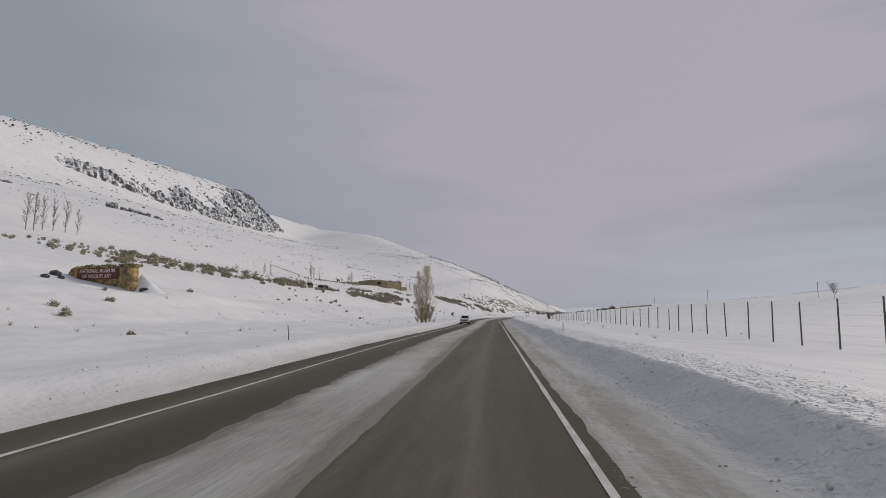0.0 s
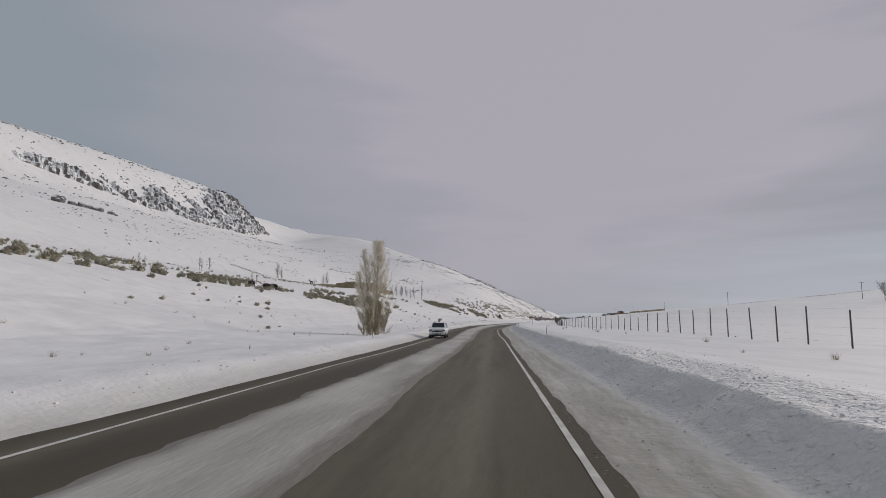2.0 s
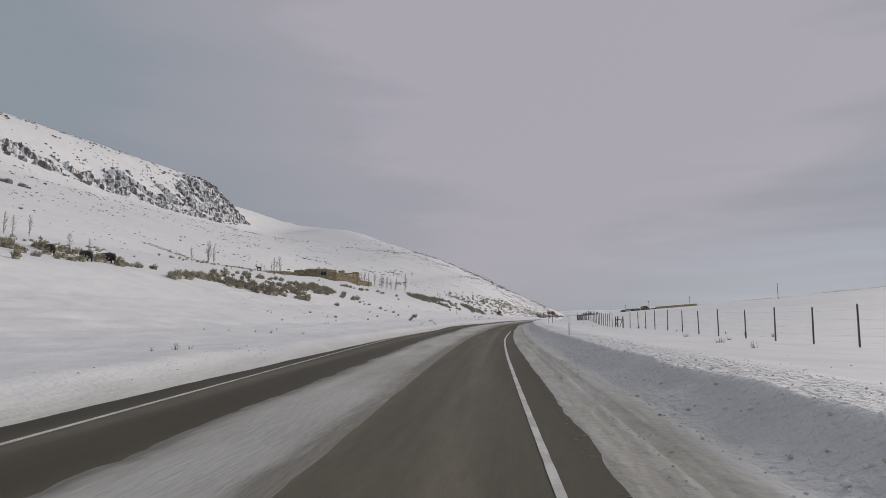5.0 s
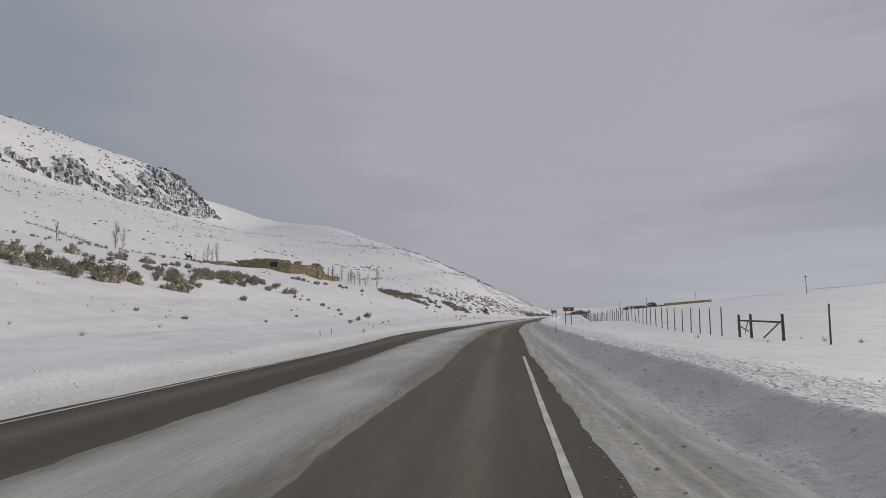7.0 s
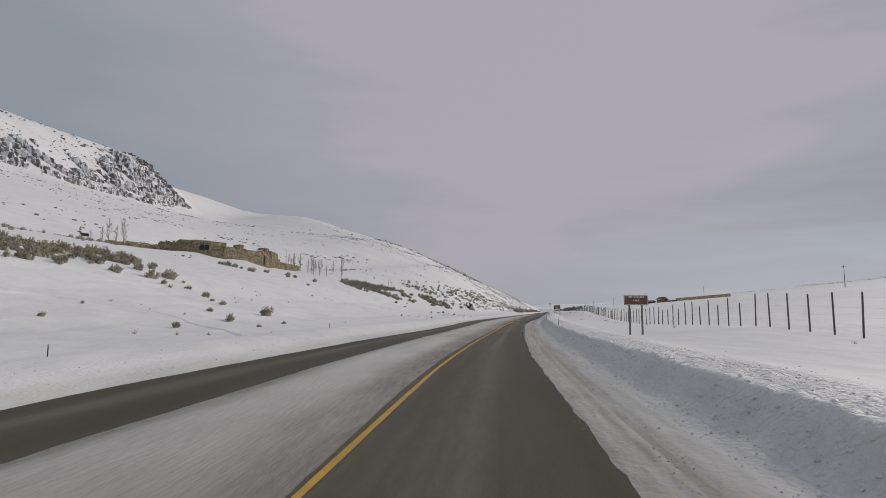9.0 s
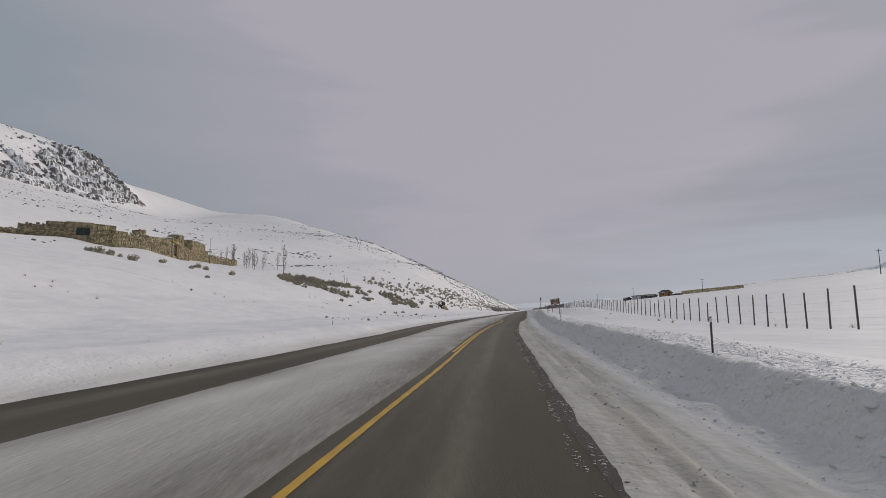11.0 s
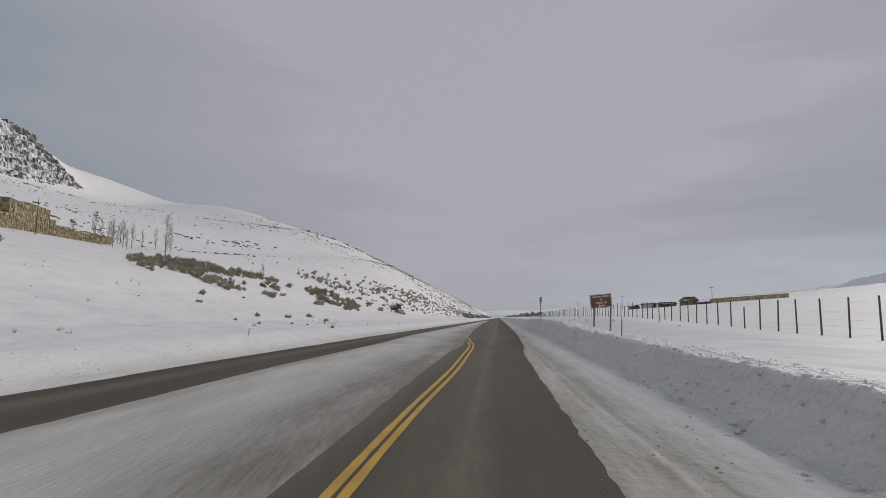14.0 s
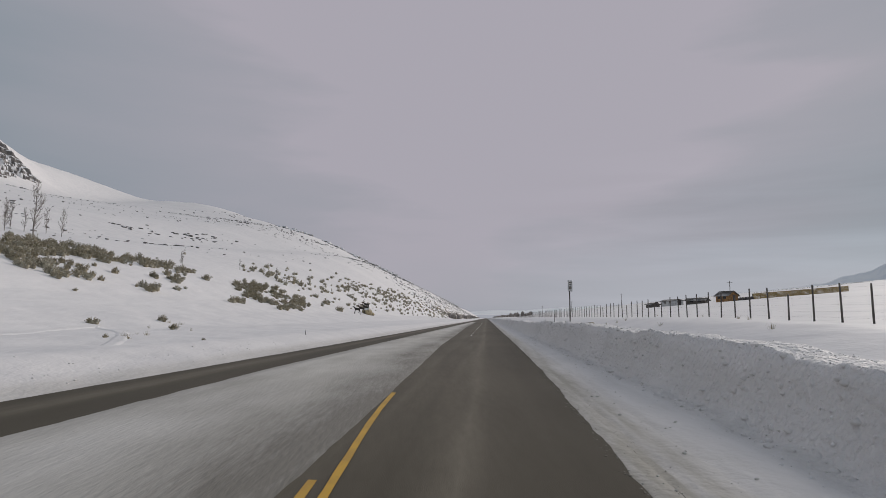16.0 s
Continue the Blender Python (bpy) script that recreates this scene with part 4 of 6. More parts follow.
def fill(corners, n, low, high, far=False, clump=6.0, bare=-0.15):
    """Shrubs over a patch of the plan, in clumps with snow between them."""
    c = np.array(corners, float)
    p = c.min(0) + rng.rand(n, 2) * (c.max(0) - c.min(0))
    inside = np.zeros(n, bool)
    for (s0, l0), (s1, l1) in zip(c, np.roll(c, -1, 0)):
        cross = (l0 > p[:, 1]) != (l1 > p[:, 1])
        inside ^= cross & (p[:, 0] < (s1 - s0) * (p[:, 1] - l0) / (l1 - l0 + 1e-9) + s0)
    p = p[inside & (rough(p[:, 0], p[:, 1], clump, 3, 0.6) + 0.3 * rng.rand(n) > bare)]
    size = rng.uniform(low, high, len(p)) * rng.choice((1, 1, 0.6), len(p))
    free = np.ones(len(p), bool)
    for k in range(1, len(p)):
        free[k] = not np.any(free[:k] & (np.hypot(p[:k, 0] - p[k, 0], p[:k, 1] - p[k, 1]) < 0.55 * (size[:k] + size[k])))
    p, size = p[free], size[free]
    return place_rows(p[:, 0], p[:, 1], size, size * rng.uniform(0.8, 1.15, len(p)), 5 if far else 7, 0.05)


thick = [
    fill([(94, -68), (123, -73), (146, -72), (213, -71), (225, -80), (200, -84), (131, -86), (96, -79)], 160, 0.6, 1.5, bare=0.1),
    fill([(173, -68), (201, -72), (232, -82), (218, -88)], 70, 0.7, 1.6, bare=0.0),
    fill([(228, -61), (238, -59), (249, -57), (262, -53), (272, -52), (300, -62), (322, -73), (315, -84), (292, -86), (262, -78), (240, -72)], 240, 0.8, 1.8, bare=0.2, clump=6.0),
    fill([(264, -53), (275, -53), (288, -62), (283, -69), (270, -62)], 90, 0.6, 1.4),
    fill([(288, -60), (307, -61), (331, -71), (314, -77), (293, -68)], 120, 0.7, 1.5),
    fill([(320, -64), (340, -78), (330, -82), (312, -76)], 60, 0.6, 1.3),
    fill([(441, -62), (449, -57.5), (455, -54), (471, -49.5), (485, -48.5), (482, -54.5), (509, -66), (499, -83), (490, -90), (474, -86), (448, -72)], 1400, 0.65, 1.45, bare=0.05, clump=7.0),
    fill([(500, -50), (506, -42), (539, -47), (541, -57), (527, -63), (512, -58)], 460, 0.6, 1.25, bare=-0.1),
    fill([(540, -46), (620, -42), (700, -40), (760, -40), (760, -50), (620, -56), (540, -60)], 200, 0.5, 1.0, bare=0.2),
]
state = rng.get_state()
thick += [
    fill([(178, -68.5), (190, -72), (212, -73.5), (214, -78), (192, -79), (178, -73)], 50, 1.1, 2.1, bare=-0.1),
    fill([(205, -69), (214, -69), (238, -69.5), (240, -72.5), (214, -73)], 30, 0.8, 1.5, bare=-0.1),
    fill([(97, -69), (153, -77.4), (170, -104), (152, -112), (124, -93)], 270, 0.4, 1.15, bare=0.1, clump=8.0),
    fill([(158, -82), (176, -87), (187, -91), (186, -95), (164, -92)], 60, 0.7, 1.5, bare=0.0),
    fill([(240, -66), (246, -61), (251, -56.5), (256, -54), (264, -54), (266, -60), (257, -65), (246, -72)], 190, 1.1, 2.0, bare=-0.2),
]
rng.set_state(state)
scatter("sagebrush_thicket", SAGES, np.concatenate(thick), SAGE, "thicket of olive-grey sagebrush standing out of snow", "shrubs")
farther = np.concatenate([
    band_places([(560, -70), (700, -60), (850, -52), (1100, -46), (1500, -42)], 9.0, 900, 0.6, 1.4, True),
    band_places([(300, -118), (360, -116), (400, -135)], 4, 90, 0.4, 0.9, True),
    band_places([(96, -84), (140, -92), (200, -96), (260, -96)], 6, 200, 0.35, 0.8, True),
    band_places([(60, -100), (80, -96), (100, -92)], 4, 60, 0.5, 1.1, True),
    band_places([(340, -162), (346, -152), (352, -141), (362, -134)], 0.35, 150, 0.25, 0.5, True),
    band_places([(362, -134), (380, -137), (400, -136)], 0.5, 150, 0.3, 0.6, True),
])
scatter("hillside_shrubs", SAGES_FAR, farther, SAGE, "low sagebrush along the foot of the hill", "shrubs")

# single bushes: s, lat, size
BY_THE_STONE_SIGN = [(100, -84.6, 1.1), (102.6, -83, 1.1), (116, -96.5, 0.9), (103, -72.8, 1.1), (112, -76.4, 1.3), (131, -90, 1.8), (146, -99, 1.3), (153, -98, 1.6), (138, -86, 1.9), (134, -80.3, 1.7), (138, -78, 1.8), (144, -77, 1.7),
                     (145, -72, 1.4), (166, -77, 1.3), (157, -67, 1.0), (43.8, -36.3, 0.55), (43.6, -35, 0.4), (41.7, -33.4, 0.6), (36.1, -24.1, 0.42), (51.5, -36.9, 0.5), (54.8, -39.9, 0.4), (72.7, -40.8, 0.5), (125.6, -49.4, 0.45), (134, -50, 0.6)]
ABOVE_THE_POPLAR = [(192, -90, 1.7), (183, -74.5, 1.9), (186, -75.5, 1.8), (194, -77.3, 1.8), (201, -79, 1.6), (202.5, -77, 1.1), (196.2, -70.4, 1.3), (168, -63.3, 0.7), (167.5, -61.4, 0.5), (128.3, -30.9, 0.45), (141.8, -37.8, 0.5), (164.7, -46.4, 0.6),
                    (167.5, -50, 0.8), (176, -51.2, 0.9), (171.3, -55.7, 0.5), (198, -63.4, 1.1), (207.5, -72.5, 1.1), (150, -51.3, 0.45), (151.3, -54.9, 0.45), (134.6, -31.7, 0.3), (164, -52, 0.55), (204, -80.5, 1.3), (220, -81, 1.6), (224, -73, 1.7)]
BELOW_THE_MUSEUM = [(251.3, -62.6, 1.6), (252.4, -61.4, 1.35), (253, -59.3, 1.5), (258.6, -61.4, 1.4), (259.7, -60, 1.25), (261.7, -58.3, 1.4), (262.4, -56.5, 1.6), (266, -52.8, 1.25), (267.5, -51.6, 1.4), (285.6, -61.4, 1.4), (298, -66.3, 1.6), (302, -64.6, 1.8),
                    (300.5, -60, 1.15), (310.7, -62.6, 1.25), (308.6, -58.2, 1.1), (314.4, -56.5, 1.4), (239.8, -38.9, 0.42), (241.1, -34.1, 0.42), (280.8, -48.5, 1.0), (255.5, -31.7, 0.32), (277, -27, 0.55), (311, -70.5, 1.8), (307, -69, 1.7), (323.6, -75.6, 1.8), (330, -78.5, 1.5), (323.3, -69.8, 1.6)]
OPEN_SLOPE = [(317, -61, 1.2), (324, -63.8, 1.2), (319.5, -57.1, 1.45), (313.5, -53.7, 0.75), (312.1, -51.5, 0.5), (316.3, -51.3, 0.65), (320, -54.7, 0.42), (313, -46.3, 0.8), (311, -44, 0.45), (307, -40, 0.6), (291.5, -30.2, 0.85), (305.4, -32.4, 1.25),
              (284, -23.1, 0.3), (296.5, -35.5, 0.5), (292.2, -24.3, 0.32), (397, -85.8, 1.5), (412, -80.5, 0.9), (281.8, -39.7, 0.32), (271.7, -34.2, 0.4), (393.5, -65, 0.65), (423, -83.2, 1.1), (425, -87, 1.3), (411, -88, 1.1), (423, -75.6, 1.2), (367.5, -52.2, 0.4), (371, -30, 0.38), (364.6, -21.1, 0.38)]
BEYOND_THE_MUSEUM = [(395.6, -93, 1.5), (397, -91.4, 1.3), (394.2, -94.6, 1.1), (398.5, -90, 0.8), (435.8, -49.2, 0.85), (450, -48.5, 0.4), (420.7, -32.8, 0.55), (409.4, -23.7, 0.25), (409.4, -21.8, 0.2), (431, -32.4, 0.55), (419, -22.8, 0.25), (441.7, -32.7, 0.65), (434.8, -27.4, 0.55), (403.5, -17.1, 0.33), (411, -31.3, 0.28), (405.7, -26, 0.28),
                     (423, -42.6, 0.5), (420, -17.2, 0.18), (453, -53.5, 1.0), (504.3, -60.1, 1.3), (516, -59, 1.05), (521, -56, 1.2), (487, -46.2, 1.2), (490, -46.2, 1.3), (499, -41.8, 1.2), (502, -41.9, 1.3), (511.7, -41.5, 0.85), (533, -49.4, 1.4), (547, -42.4, 1.3), (550, -42.3, 1.3), (556, -48.4, 1.5), (537, -57.2, 1.3)]
SHRUBS = BY_THE_STONE_SIGN + ABOVE_THE_POPLAR + BELOW_THE_MUSEUM + OPEN_SLOPE + BEYOND_THE_MUSEUM
sage_meshes = []
for v, f in SAGES:
    me = bpy.data.meshes.new("sagebrush")
    me.from_pydata([tuple(q) for q in v], [], [tuple(int(i) for i in q) for q in f])
    me.materials.append(SAGE)
    sage_meshes.append(me)
for k, (s, lat, size) in enumerate(SHRUBS):
    ob = new("sagebrush", sage_meshes[k % 7])
    ob.matrix_world = Matrix.Translation(spot(s, lat, -0.05)) @ pose(0, 0, 0, 0, 0, 53 * k) @ Matrix.Diagonal((size, size, size * 0.95, 1))
    tagged(ob, "rounded olive-grey sagebrush standing in snow" if size > 0.65 else "small half-buried sagebrush poking out of snow", "shrub", "sagebrush on the slope")

# dry grass: thin pale blades
def grass_model(seed):
    r = random.Random(seed)
    v, f = [], []
    for _ in range(26):
        a, q = r.uniform(0, 2 * math.pi), r.random()
        foot = Vector((math.cos(a), math.sin(a), 0)) * 0.35 * q
        tip = foot + Vector((math.cos(a) * 0.5 * q + r.uniform(-0.25, 0.25), math.sin(a) * 0.5 * q + r.uniform(-0.25, 0.25), r.uniform(0.5, 1.15)))
        side = Vector((-math.sin(a), math.cos(a), 0)) * 0.022
        k = len(v)
        v.extend([foot - side, foot + side, tip])
        f.append((k, k + 1, k + 2))
    return np.array([tuple(q) for q in v]), np.array(f)


GRASS = material("dry_pale_grass", (0.42, 0.36, 0.25), 0.9, second=(0.28, 0.235, 0.16), scale=1.5)
n = 800
gs, gl = rng.uniform(0, 470, n), -rng.uniform(13, 60, n)
keep = rough(gs, gl, 12.0, 2) > 0.25
gs, gl = gs[keep], gl[keep]
right_s, right_l = rng.uniform(20, 460, 60), rng.uniform(12, 24, 60)
gs, gl = np.concatenate((gs, right_s)), np.concatenate((gl, right_l))
gsize = rng.uniform(0.2, 0.5, len(gs))
scatter("dry_grass", [grass_model(k) for k in range(6)], place_rows(gs, gl, gsize, gsize * 0.9, 6, 0.1), GRASS, "tufts of dry grass sticking out of snow", "grass")


# ---- trails trodden across the slope ----
def trail(line, label):
    """A line of pits with pushed-up edges, along points of (s, lat)."""
    p = np.array(line, float)
    run = np.concatenate(([0], np.cumsum(np.hypot(*np.diff(p, axis=0).T))))
    t = np.arange(0, run[-1], 0.22)
    ss, ll = np.interp(t, run, p[:, 0]), np.interp(t, run, p[:, 1])
    ll = ll + 0.25 * np.sin(t / 3.1) + 0.12 * rough(t, t * 0, 1.3, 2)
    ds, dl = np.gradient(ss), np.gradient(ll)
    norm = np.hypot(ds, dl) + 1e-9
    across = np.array((-0.5, -0.3, -0.16, 0.0, 0.16, 0.3, 0.5))
    s2 = ss[:, None] - (dl / norm)[:, None] * across
    l2 = ll[:, None] + (ds / norm)[:, None] * across
    lift = np.array((-0.04, 0.025, 0.05, 0.035, 0.05, 0.025, -0.04)) * (1 + 0.6 * rough(s2, l2, 0.5, 3, 0.6))
    lift[:, 3] -= 0.03 * (np.sin(t * 8.0) > 0)
    x, y = plan(s2, l2)
    fade = (smooth(0, 2.5, t) * smooth(0, 2.5, t[-1] - t))[:, None]
    z = ground(s2, l2) + (lift + 0.02) * fade - 0.2 * (1 - fade)
    rows_n, cols = s2.shape
    a = (np.arange(rows_n - 1)[:, None] * cols + np.arange(cols - 1)[None]).ravel()
    tagged(link_mesh("snow_trail", np.stack([x, y, z], -1).reshape(-1, 3), np.stack([a, a + 1, a + cols + 1, a + cols], 1), SNOW, flat=False), label, "snow", kind="structure")


trail([(268, -45.5), (278, -44.5), (282, -43.5), (284, -41), (286, -38.5), (287, -35.5), (285.5, -31.5), (276, -22), (268, -16)], "trodden trail of footprints across the snowy slope")
trail([(352, -71), (360, -68.6), (364, -66.8), (365.5, -63.1), (367.5, -59.3), (369.7, -56.4), (371, -53.5)], "trodden trail of footprints below the stone museum")
trail([(398, -27.5), (405, -27), (411, -26), (417, -27.5), (424, -30), (430, -31), (426, -26.5), (412, -17.5)], "trodden trail of footprints above the far lane")

# ---- wet broken slush along the asphalt's edge ----
SLUSH = material("dark_wet_slush", (0.10, 0.09, 0.072), 0.55, second=(0.2, 0.185, 0.155), scale=6.0, bump=0.5, bump_scale=30.0)
n = 5200
ks = rng.uniform(-10, 440, n)
kl = right_edge(ks) + 0.02 + rng.normal(0, 0.07, n)
keep = rough(ks, ks * 0, 6.0, 3, 0.6) + 0.5 * smooth(260, 340, ks) > -0.1
ks, kl = ks[keep], kl[keep]
kw = 0.008 + 0.032 * rng.rand(len(ks)) ** 2
FLAT_LUMPS = [lump_model(60 + k, 0.5, 0.4) for k in range(6)]
rows_slush = place_rows(ks, kl, kw, kw * 0.22, 6, 0.1)
rows_slush[:, 3] = np.maximum(rows_slush[:, 3], 0.0)
scatter("edge_slush", FLAT_LUMPS, rows_slush, SLUSH, "dark wet slush along the asphalt edge", "slush")

WET_GRIT = material("wet_black_grit", (0.034, 0.029, 0.021), 0.85, second=(0.05, 0.043, 0.032), scale=2.0, bump=0.3, bump_scale=40.0, fine=(9.0, (0.22, 0.205, 0.18), 0.66))
s_wet = np.arange(284, 352, 0.25)
wet_in = right_edge(s_wet) - (0.2 + 0.16 * rough(s_wet, s_wet * 0, 1.4, 4, 0.75)) * smooth(284, 292, s_wet) * (1 - smooth(343, 352, s_wet))
tagged(strip("wet_edge", s_wet, [wet_in, wet_in * 0.4 + 0.6 * right_edge(s_wet), right_edge(s_wet) + 0.12], lambda s, c, k: np.full(len(s), 0.003), WET_GRIT), "dark wet strip of slush along the asphalt edge", "slush", kind="structure")
n = 2600
ks = rng.uniform(284, 352, n)
kl = right_edge(ks) - np.where(rng.rand(n) < 0.6, 0.25, 0.0) + rng.normal(0, 0.04, n)
keep = rough(ks, ks * 0, 1.6, 3, 0.6) + 0.25 * rng.rand(n) > 0.05
ks, kl = ks[keep], kl[keep]
kw = 0.008 + 0.026 * rng.rand(len(ks)) ** 2
rows_rim = place_rows(ks, kl, kw, kw * 0.3, 6, 0.1)
rows_rim[:, 3] = 0.004
scatter("edge_crumbs", FLAT_LUMPS, rows_rim, PACKED, "broken rim of dirty snow inside the wet edge", "snow")

# ---- snow thrown up along the plough's crest ----
n = 21000
ks = rng.uniform(-20, 450, n)
ck = crest_lat(ks)
kl = ck - 0.1 + np.abs(rng.normal(0, 1, n)) * np.interp(ks, (0, 250, 400), (2.0, 1.7, 1.0))
near = rng.rand(n) < 0.36
kl = np.where(near, ck - rng.uniform(0.1, 1.5, n), kl)
kw = 0.009 + 0.034 * rng.rand(n) ** 2.5
LUMPS = [lump_model(40 + k, 0.8, 0.45) for k in range(8)]
scatter("snow_chunks", LUMPS, place_rows(ks, kl, kw, kw * rng.uniform(0.6, 1.0, n), 8, 0.2), SNOW, "broken crumbs of snow along the ploughed bank", "snow")
n = 1500
ks = rng.uniform(-10, 450, n)
kl = outer_left(ks) - 0.5 - np.abs(rng.normal(0, 1.3, n))
kw = 0.015 + 0.045 * rng.rand(n) ** 2
scatter("snow_chunks", LUMPS, place_rows(ks, kl, kw, kw * 0.7, 8, 0.2), SNOW, "crumbs of ploughed snow beside the far lane", "snow")
n = 900
ks = rng.uniform(-10, 450, n)
off = rng.rand(n)
kl = crest_lat(ks) + np.where(off < 0.45, rng.uniform(-1.5, -0.7, n), rng.uniform(-0.25, 0.5, n))
kw = 0.02 + 0.05 * rng.rand(n) ** 2.5
scatter("snow_clods", LUMPS, place_rows(ks, kl, kw, kw * rng.uniform(0.6, 0.9, n), 8, 0.3), SNOW, "larger clods of snow broken off the ploughed bank", "snow")
n = 3400
ks = 450 - 460 * rng.rand(n) ** 1.6
kl = crest_lat(ks) + rng.uniform(-1.25, 0.25, n)
kw = (0.03 + 0.085 * rng.rand(n) ** 2) * np.interp(ks, (200, 330), (0.55, 1.0))
MOUNDS = [lump_model(100 + k, 0.7, 0.22, 2) for k in range(6)]
mounds = scatter("snow_mounds", MOUNDS, place_rows(ks, kl, kw, kw * rng.uniform(0.6, 0.9, n), 6, 0.6), SNOW, "lumps of packed snow in the face of the ploughed bank", "snow")
# toned like the bank's face, whose shade is put into the colour
for layer, value in (("dirt_shade", 0.3), ("churn", 0.45)):
    mounds.data.attributes.new(layer, "FLOAT", "POINT").data.foreach_set("value", np.full(len(mounds.data.vertices), value, np.float32))
mounds.data.polygons.foreach_set("use_smooth", np.ones(len(mounds.data.polygons), bool))
n = 5000
ks = rng.uniform(-10, 450, n)
kl = rng.choice((2.2, 2.5, 2.72, 3.4), n) + rng.normal(0, 0.07, n)
kw = 0.006 + 0.022 * rng.rand(n) ** 2
scatter("rut_crumbs", LUMPS, place_rows(ks, kl, kw, kw * 0.8, 8, 0.2), PACKED, "crumbs of dirty snow along the shoulder's ruts", "snow")
# ice crumbs at the foot; those on the face stand in for shadow gaps
n = 2600
ks = 450 - 450 * rng.rand(n) ** 1.5
kl = crest_lat(ks) - np.where(rng.rand(n) < 0.7, rng.uniform(0.0, 1.3, n), rng.uniform(1.0, 3.0, n))
kw = 0.01 + 0.05 * rng.rand(n) ** 3
scatter("ice_crumbs", LUMPS, place_rows(ks, kl, kw, kw * 0.8, 8, 0.2), PACKED, "dirty crumbs of ice, those on the bank's face standing in for shadow gaps", "ice")

# ---- fence ----
random.seed(3)
FENCE_LAT = 18.4
fence = thing("fence", "tall wire fence on weathered wooden posts in deep snow", "fence", spot(0, 20.0))
base_inv = fence.matrix_world.inverted()
post_meshes = []
for k in range(4):
    bm = bmesh.new()
    tube(bm, (0, 0, -0.5), (0.015, 0.01, 2.3), 0.054, 0.045, 8)
    me_ob = part("post", bm, WOOD)
    post_meshes.append(me_ob.data)
    bpy.data.objects.remove(me_ob)
# post spacing tightens past the braced corner; single posts are cut short
STATIONS = [35.3 - 4.1 * k for k in range(11, 0, -1)] + [35.3, 39.3, 43.3, 47.4, 51.7, 56.3, 60.4, 64.6, 68.2, 73.0, 77.2, 81.6, 85.7, 90.1, 94.0, 98.2, 102.5, 106.3, 110.8, 115.0, 119.2, 123.5, 127.5, 132.3, 136.9, 141.0, 145.5, 151.1, 155.2, 159.9, 164.1, 168.5, 173.4, 178.1, 183.7, 188.6, 193.6, 198.7, 203.9, 208.4, 213.0, 217.8]
STATIONS += [float(q) for q in np.interp(np.arange(200), (0, 9, 21, 33, 42, 59, 76, 199), (234.2, 259.5, 291.3, 321.8, 343.9, 387.0, 430.1, 740.0))]
SHORT = {68.2: 0.84, 85.7: 0.84, 132.3: 0.8, 141.0: 0.78, 151.1: 0.76}


def fence_lat(s):
    return float(np.interp(s, (0, 150, 190, 222), (20.0, 20.0, 19.2, 18.4)))


def post_height(s):
    return float(np.interp(s, (30, 65, 90, 140, 225, 255, 345, 390, 405), (2.95, 2.9, 2.5, 2.25, 2.3, 2.4, 2.17, 2.05, 2.0)))


for s in STATIONS:
    p = new("post", random.choice(post_meshes))
    p.parent = fence
    h = SHORT.get(s, random.choice((0.78, 0.96, 1.0, 1.0, 1.0, 1.02, 1.03) if s > 230 else (0.97, 1.0, 1.0, 1.03))) * post_height(s) / 2.3
    p.matrix_basis = base_inv @ Matrix.Translation(spot(s, fence_lat(s) + random.uniform(-0.06, 0.06))) @ pose(0, 0, 0, random.uniform(-1.2, 1.2), random.uniform(-1.2, 1.2), random.uniform(0, 360)) @ Matrix.Diagonal((1, 1, h, 1))
for up in (0.25, 0.6, 1.0, 1.45, 1.95):
    bm = bmesh.new()
    stops = [base_inv @ spot(s, fence_lat(s) - 0.08, up * post_height(s) / 2.2 + 0.03 * math.sin(s)) for s in np.arange(-8, 560, 8)]
    for a, b in zip(stops, stops[1:]):
        tube(bm, a, b, 0.0016, 0.0016, 3)
    part("wire", bm, STEEL, fence, "thin dark steel fence wire")

brace = thing("fence_brace", "braced wooden corner frame in the wire fence", "fence brace", spot(226.6, FENCE_LAT))
brace_inv = brace.matrix_world.inverted()
for s, h in ((223.2, 1.75), (228.2, 1.8), (230.4, 1.75)):
    bm = bmesh.new()
    p = brace_inv @ spot(s, FENCE_LAT)
    tube(bm, p - Vector((0, 0, 0.4)), p + Vector((0, 0, h)), 0.1, 0.09, 8)
    part("post", bm, WOOD, brace)
for a, b, r in (((223.2, 1.2), (230.4, 1.3), 0.07), ((223.6, 1.15), (226.0, 0.1), 0.045), ((228.5, 0.5), (230.4, 0.95), 0.045), ((228.6, 1.2), (229.2, 0.35), 0.03)):
    bm = bmesh.new()
    tube(bm, brace_inv @ spot(a[0], FENCE_LAT - 0.06, a[1]), brace_inv @ spot(b[0], FENCE_LAT - 0.06, b[1]), r, r, 7)
    part("rail", bm, WOOD, brace)

# ---- delineator posts ----
bm = bmesh.new()
block(0.045, 0.025, 1.35, 0.006, (0, 0, -0.5), (0, 0, 0), bm)
marker = thing("delineator_post", "dark slim roadside delineator post with a pale reflector", "delineator", spot(47.5, 5.6), facing(47.5), "delineators along the highway")
part("stake", bm, STEEL, marker)
bm = bmesh.new()
block(0.042, 0.012, 0.10, 0.004, (0, -0.022, 0.72), (0, 0, 0), bm)
part("reflector", bm, WHITE_SHEET, marker, "small pale reflector plate")
